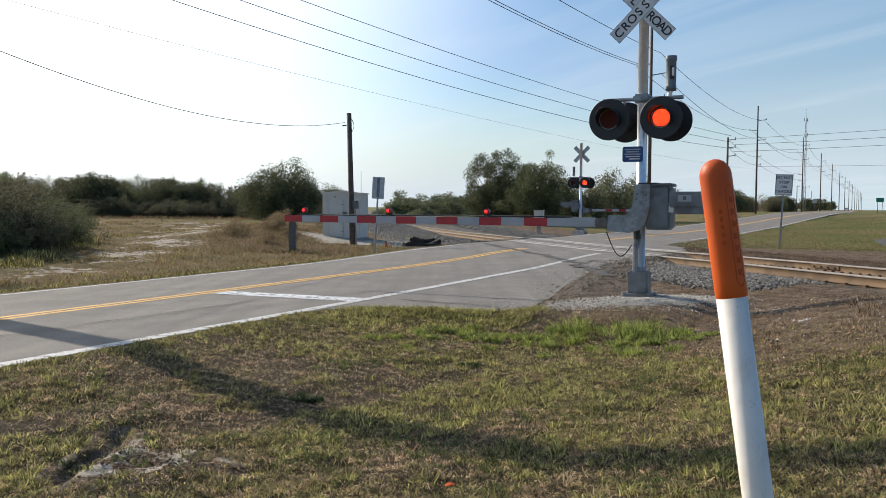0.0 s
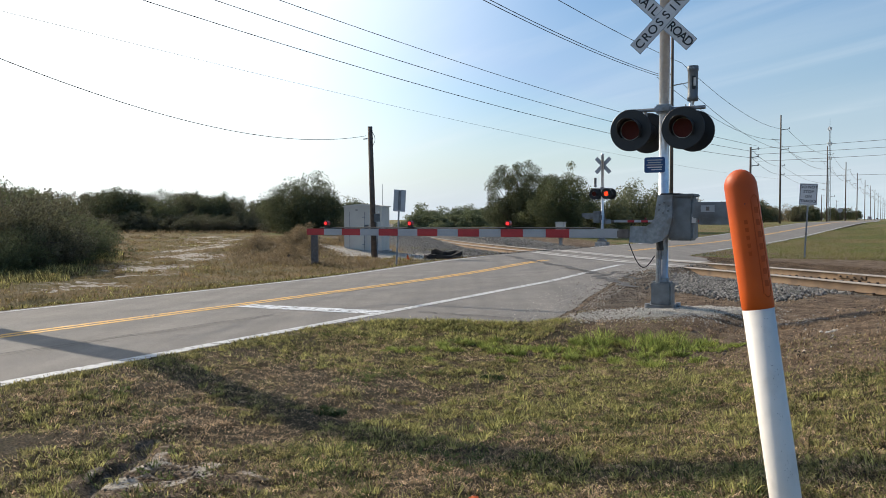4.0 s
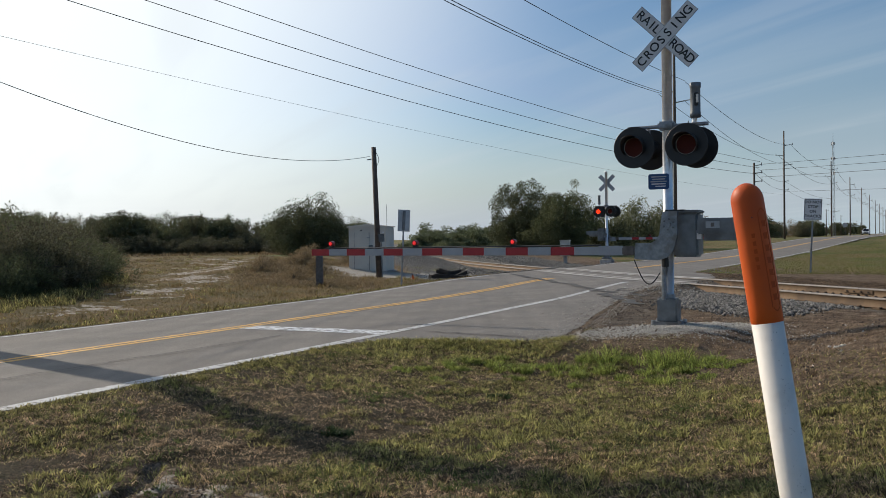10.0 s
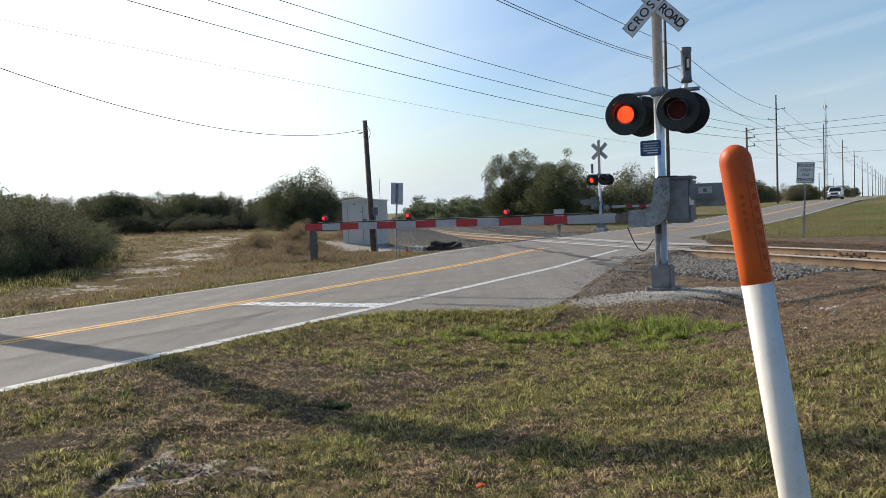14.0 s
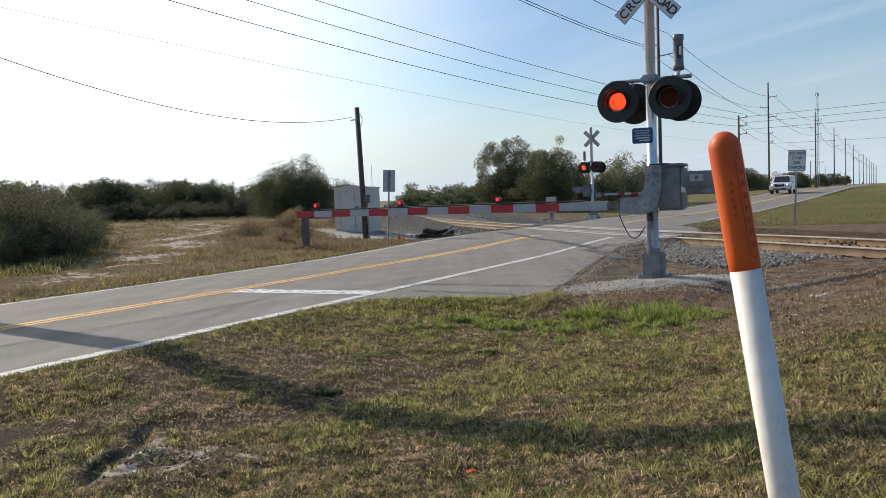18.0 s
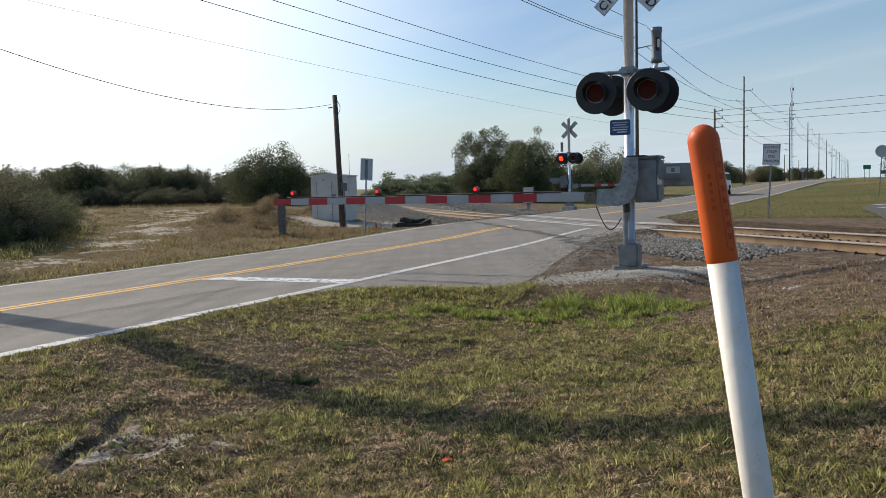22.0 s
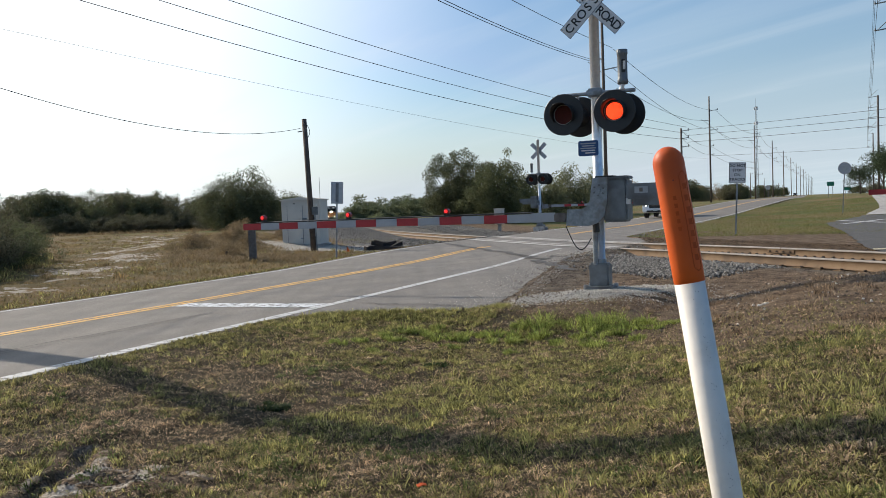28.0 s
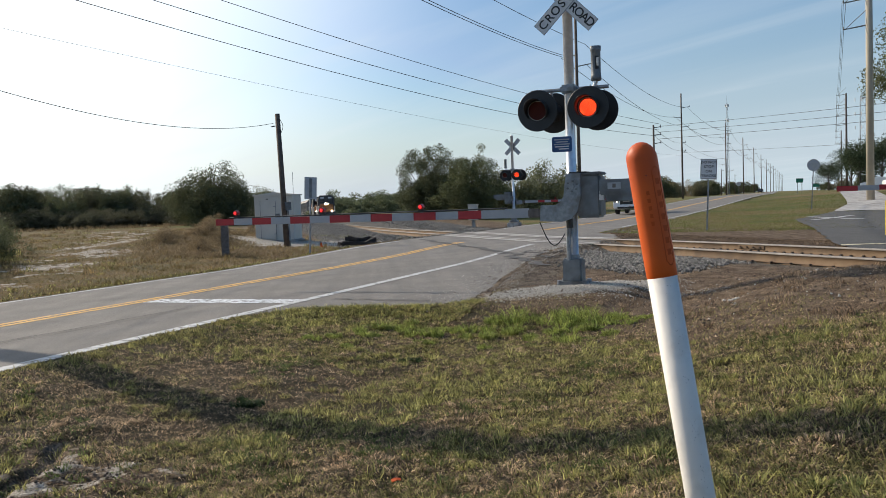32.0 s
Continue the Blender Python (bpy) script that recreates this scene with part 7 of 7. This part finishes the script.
def make_hopper():
    h = empty("hopper_wagon", Matrix())
    tagged(h, "grey covered hopper wagon with dusty sides", "wagon", "wagons of the train")
    body = add_prism(bmesh.new(), [(-1.5, 1.6), (-0.9, 0.8), (0.9, 0.8), (1.5, 1.6), (1.5, 3.9), (0.9, 4.5), (-0.9, 4.5), (-1.5, 3.9)], 1.6, 15.0)
    part("body", body, M_HOPPER, h)
    part("underframe", box((2.4, 16.6, 0.3), (0, 8.3, 1.1)), M_LOCODARK, h)
    for k in range(12):
        for s in (-1.52, 1.52):
            part("rib", box((0.08, 0.1, 2.2), (s, 2.2 + 1.1 * k, 2.75)), M_HOPPER, h)
    part("hatch_run", box((0.7, 12.5, 0.15), (0, 8.3, 4.55)), M_LOCODARK, h)
    for y in (2.2, 14.4):
        part("bogie_frame", box((2.0, 2.4, 0.4), (0, y, 0.6)), M_LOCODARK, h)
    make_truck_wheels(h, (1.4, 3.0, 13.6, 15.2), 0.45)
    return h


loco = make_locomotive("orange and dark freight locomotive with lit headlights")
loco_2 = make_locomotive("orange and dark freight locomotive coupled behind the first")
hoppers = [make_hopper()]
hoppers += [copy_thing(hoppers[0], Matrix()) for _ in range(4)]


# ---- past the rails, right of the road ----
def trail(a0, a1, left, right, mat, label, lift, step=0.4):
    """A paved strip between two edges, each given by its knots."""
    v, al = [], np.arange(a0, a1, step)
    for a in al:
        o0, o1 = float(np.interp(a, *left)), float(np.interp(a, *right))
        o0 += 0.12 * noise.noise((a * 0.9, 7, 0))
        for k in range(12):
            p = W(float(a), o0 + (o1 - o0) * k / 11)
            d = abs(p.x - float(track_x(p.y)))
            v.append((p.x, p.y, max(zg(p.x, p.y) + lift, float(track_z(p.y)) - 0.03 - 0.12 * max(d - 1.7, 0) if d < 3.5 else -9)))
    f = [(i * 12 + k, i * 12 + k + 1, (i + 1) * 12 + k + 1, (i + 1) * 12 + k) for i in range(len(al) - 1) for k in range(11)]
    return tagged(new("path", raw_mesh("path", v, f, mat, True)), label, "path", kind="structure")


trail(15.5, 57.2, ([15, 24, 36, 44, 46.5, 52, 57], [2.3, 1.16, 0.95, 0.55, 0.55, 1.7, 2.8]), ([15, 36, 57], [6.0, 6.0, 6.2]), M_SHADEDPATH, "asphalt trail beyond the rails, with tree shade put into its colour", 0.035)
trail(57.0, 130.0, ([57, 66.7, 72.4, 121], [2.8, 4.2, 4.5, 6.4]), ([57, 65, 121], [6.1, 7.2, 10.2]), M_CONC, "pale concrete trail climbing the lawn", 0.06)
for o0, o1 in ((1.25, 3.35), (3.4, 1.2)):
    v = []
    for k in range(13):
        u = k / 12
        for e in (-0.17, 0.17):
            p = W(43.9 + 6.0 * u, o0 + (o1 - o0) * u + e)
            v.append((p.x, p.y, zg(p.x, p.y) + 0.042 + (0.003 if o0 < 2 else 0)))
    f = [(2 * i, 2 * i + 1, 2 * i + 3, 2 * i + 2) for i in range(12)]
    tagged(new("trail_marking", raw_mesh("trail_marking", v, f, M_WHITELINE)), "white painted cross on the trail", "road marking", kind="structure")
v = []
for k in range(9):
    for a in (22.75, 23.1):
        p = W(a, 1.3 + 0.5 * k)
        v.append((p.x, p.y, zg(p.x, p.y) + 0.045))
tagged(new("trail_stop_line", raw_mesh("trail_stop_line", v, [(2 * i, 2 * i + 1, 2 * i + 3, 2 * i + 2) for i in range(8)], M_PALEYELLOW)), "faded yellow line across the trail", "road marking", kind="structure")


def make_trail_gate():
    p = W(19.6, 1.1)
    g = empty("trail_gate", pose(9.85, 17.6, 0, 0, 0, -33))
    tagged(g, "lowered striped gate arm across the trail", "gate")
    for k in range(7):
        part("stripe", box((0.406, 0.03, 0.11), (0.203 + 0.406 * k, 0, 1.43 + 0.004 * k), bevel=0.004), M_RED if k % 2 == 0 else M_ARMWHITE, g)
    part("mechanism", box((0.5, 0.5, 0.9), (3.2, 0, 1.3), bevel=0.03), M_GREYBOX, g)
    part("mast", tube((3.4, 0, zg(13, 16) - 0.1), (3.4, 0, 3.2), 0.08, 0.08, 16), M_ALU, g)
    b = empty("bollard", pose(14.6, 23.4, zg(14.6, 23.4)))
    tagged(b, "yellow painted steel bollard", "bollard")
    part("tube", add_lathe(bmesh.new(), [(0.06, -0.2), (0.06, 1.0), (0.045, 1.05), (0.01, 1.07)], 16), M_YELLOWPOST, b)


make_trail_gate()
M_CONCPOLE = material("spun_concrete_pole", (0.5, 0.43, 0.33), 0.85, 0, (0.42, 0.36, 0.28), 2, 0.5, 0.15, 30)
big_pole = tall_pole((37.65, 62.5), 21.0, [], "thick tan concrete transmission pole", 0.29, mat=M_CONCPOLE, base=0.9, taper=0.75)
line_pole = tall_pole((97.3, 170.0), 20.4, [], "dark steel transmission pole with braced side arms", 0.25, base=0.6)
far_pole = tall_pole((157.0, 277.5), 20.4, [], "dark steel transmission pole with braced side arms", 0.25, base=0.6)
DAVITS = {big_pole: (17.0, 14.9, 12.9), line_pole: (20.3, 18.2, 16.2, 14.1), far_pole: (20.3, 18.2, 16.2, 14.1)}
for p, heights in DAVITS.items():
    for z in heights:
        arm = part("side_arm", tube((0, 0, z - 0.05), (-1.75, 0, z - 0.25), 0.06, 0.045, 8), M_GALV, p, "slim steel side arm")
        part("brace", tube((0, 0, z + 1.25), (-1.6, 0, z - 0.2), 0.03, 0.03, 6), M_GALV, arm)
        part("insulator", tube((-1.75, 0, z - 0.25), (-1.75, 0, z - 0.05), 0.07, 0.04, 8), M_GREYBOX, arm)
    for z in (heights[-1] - 1.6,) if p == big_pole else ():
        part("bracket", box((0.5, 0.1, 0.1), (-0.25, 0, z - 3.9)), M_GALV, p)
for k, h in enumerate((17.0, 14.9, 12.9)):
    wire("overhead_wire", (36.1, 63.3, h + 0.7), (95.75, 170.8, 20.7 - 2.05 * k), 1.6, 0.016, n=30)
    wire("overhead_wire", (36.1, 63.3, h + 0.7), (-23.5, -44.0, h + 2.0), 1.5, 0.016, n=30)
    wire("overhead_wire", (95.75, 170.8, 20.7 - 2.05 * k), (155.4, 278.3, 20.7 - 2.05 * k), 1.6, 0.024, n=20)


def make_tower(at, height, half, label, base):
    """Lattice tower: corner legs, rings and braces."""
    t = empty("lattice_tower", pose(at[0], at[1], base))
    tagged(t, label, "radio tower")
    for sx, sy in ((-1, -1), (1, -1), (0, 1)):
        part("leg", tube((sx * half, sy * half, 0), (sx * half * 0.55, sy * half * 0.55, height), 0.07, 0.05, 6), M_GALV, t)
    n = int(height / 3)
    br = bmesh.new()
    cs = [(-1, -1), (1, -1), (0, 1)]
    for k in range(n):
        z0, z1 = height * k / n, height * (k + 1) / n
        s0, s1 = half * (1 - 0.45 * k / n), half * (1 - 0.45 * (k + 1) / n)
        for i in range(3):
            a, b = cs[i], cs[(i + 1) % 3]
            add_tube(br, (a[0] * s0, a[1] * s0, z0), (b[0] * s1, b[1] * s1, z1), 0.035, 0.035, 4, False)
            add_tube(br, (a[0] * s0, a[1] * s0, z0), (b[0] * s0, b[1] * s0, z0), 0.035, 0.035, 4, False)
    part("bracing", br, M_GALV, t)
    for z in (height - 0.8, height - 6, height - 11):
        for k in range(6):
            an = k * math.pi / 3
            part("antenna_panel", box((0.2, 0.2, 1.1), (half * 1.5 * math.cos(an), half * 1.5 * math.sin(an), z)), M_WHITEREF, t)
    part("spire", tube((0, 0, height), (0, 0, height + 3.0), 0.06, 0.03, 6), M_GALV, t)
    return t


make_tower((127.0, 300.0), 33.0, 0.4, "slender grey lattice radio tower behind the poles", 0.5)
make_tower((177.5, 300.0), 34.0, 1.6, "grey lattice phone tower above the pines", 0.5)


def road_board(at, w, h, z, label, mat, base):
    s = empty("guide_sign", pose(at[0], at[1], base, 0, 0, -27))
    tagged(s, label, "road sign")
    part("plate", box((w, 0.02, h), (0, 0, z)), mat, s)
    for sx in (-w * 0.3, w * 0.3):
        part("post", box((0.08, 0.06, z + h / 2), (sx, 0.05, (z + h / 2) / 2)), M_GALV, s)


road_board((60.5, 118.0), 0.95, 0.6, 2.6, "green road sign on posts far down the road", M_GREENSIGN, 0.2)
road_board((88.0, 165.0), 1.3, 0.7, 1.8, "green road sign far down the road", M_GREENSIGN, 0.5)
s, pl = sign_post("round_sign", (72.0, 165.0), (0.9, 0.9), 2.6, -27, 0, "round warning sign seen from its dark back beside the road", rnd=True)
white_car = make_sedan("white parked car behind the lawn", M_CARWHITE)
white_car.matrix_basis = pose(48.5, 78.0, 1.0, 0, 0, 60)
copy_thing(white_car, pose(41.0, 62.0, 1.05, 0, 0, 70))


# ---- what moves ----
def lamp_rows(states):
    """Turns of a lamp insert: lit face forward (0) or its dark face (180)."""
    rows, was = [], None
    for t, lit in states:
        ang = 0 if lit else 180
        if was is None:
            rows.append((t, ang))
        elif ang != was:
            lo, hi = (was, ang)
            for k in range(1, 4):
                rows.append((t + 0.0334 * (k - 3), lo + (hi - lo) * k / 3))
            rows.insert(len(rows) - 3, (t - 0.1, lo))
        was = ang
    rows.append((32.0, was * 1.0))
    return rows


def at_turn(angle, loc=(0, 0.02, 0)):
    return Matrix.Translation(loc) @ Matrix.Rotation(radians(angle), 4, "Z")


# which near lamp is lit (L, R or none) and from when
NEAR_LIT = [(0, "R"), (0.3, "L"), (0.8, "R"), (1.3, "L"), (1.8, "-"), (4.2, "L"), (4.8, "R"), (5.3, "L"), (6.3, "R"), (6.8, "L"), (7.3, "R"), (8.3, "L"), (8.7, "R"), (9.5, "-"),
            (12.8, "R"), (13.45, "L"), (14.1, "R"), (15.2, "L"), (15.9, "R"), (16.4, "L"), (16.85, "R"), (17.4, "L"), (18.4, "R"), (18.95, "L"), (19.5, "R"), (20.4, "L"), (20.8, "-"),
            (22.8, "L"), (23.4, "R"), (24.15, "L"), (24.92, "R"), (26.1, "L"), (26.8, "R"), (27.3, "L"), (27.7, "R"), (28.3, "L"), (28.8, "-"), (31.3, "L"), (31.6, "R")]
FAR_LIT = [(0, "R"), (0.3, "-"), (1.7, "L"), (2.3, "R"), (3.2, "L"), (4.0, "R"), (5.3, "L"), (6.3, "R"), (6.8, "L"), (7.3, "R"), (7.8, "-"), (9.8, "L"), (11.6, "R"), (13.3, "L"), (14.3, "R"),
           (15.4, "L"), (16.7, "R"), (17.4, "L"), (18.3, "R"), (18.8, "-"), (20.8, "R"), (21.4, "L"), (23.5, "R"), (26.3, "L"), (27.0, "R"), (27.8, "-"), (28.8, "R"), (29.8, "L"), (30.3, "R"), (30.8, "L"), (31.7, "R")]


def train_place(s):
    """A pose on the rails s metres (by y) up the line."""
    d = track_dir(s)
    return Matrix.Translation((float(track_x(s)), s, float(track_z(s)))) @ Matrix.Rotation(math.atan2(-d.x, d.y), 4, "Z")


TRAIN_Y = [(0.0, 790.0), (8.0, 630.0), (16.0, 470.0), (24.0, 310.0), (28.0, 230.0), (29.0, 210.0), (30.0, 190.0), (31.0, 170.0), (32.0, 150.0)]
SUV_A = [(0, 620), (5, 450), (9, 315), (11, 245), (13, 166), (14, 139), (17, 104), (18, 96), (19, 89.5), (20, 83.5), (21, 78.5), (22, 74), (23, 70.8), (24, 69), (25, 68), (28, 66.6), (32, 66.0)]


def road_place(a, o):
    h = math.atan2(float(bend(a + 1) - bend(a - 1)), 2)
    return Matrix.Translation(W(a, o + float(bend(a)), float(z_road(a, o)) + 0.01)) @ Matrix.Rotation(-radians(26.2) - h, 4, "Z")


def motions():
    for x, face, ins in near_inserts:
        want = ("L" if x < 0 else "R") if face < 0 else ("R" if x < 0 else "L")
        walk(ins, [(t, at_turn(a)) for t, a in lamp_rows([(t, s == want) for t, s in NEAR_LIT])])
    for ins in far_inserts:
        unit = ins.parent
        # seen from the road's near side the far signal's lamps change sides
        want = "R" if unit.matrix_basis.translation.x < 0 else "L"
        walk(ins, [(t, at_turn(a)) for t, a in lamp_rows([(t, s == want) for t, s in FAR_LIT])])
    walk(loco, [(t, train_place(s)) for t, s in TRAIN_Y])
    walk(loco_2, [(t, train_place(s + 22.8)) for t, s in TRAIN_Y])
    for k, h in enumerate(hoppers):
        walk(h, [(t, train_place(s + 45.8 + 17.2 * k)) for t, s in TRAIN_Y])
    walk(suv, [(t, road_place(a, -11.75)) for t, a in SUV_A])
    walk(far_car, [(0, road_place(1300, -11.8)), (20, road_place(700, -11.8)), (32, road_place(330, -11.8))])


motions()
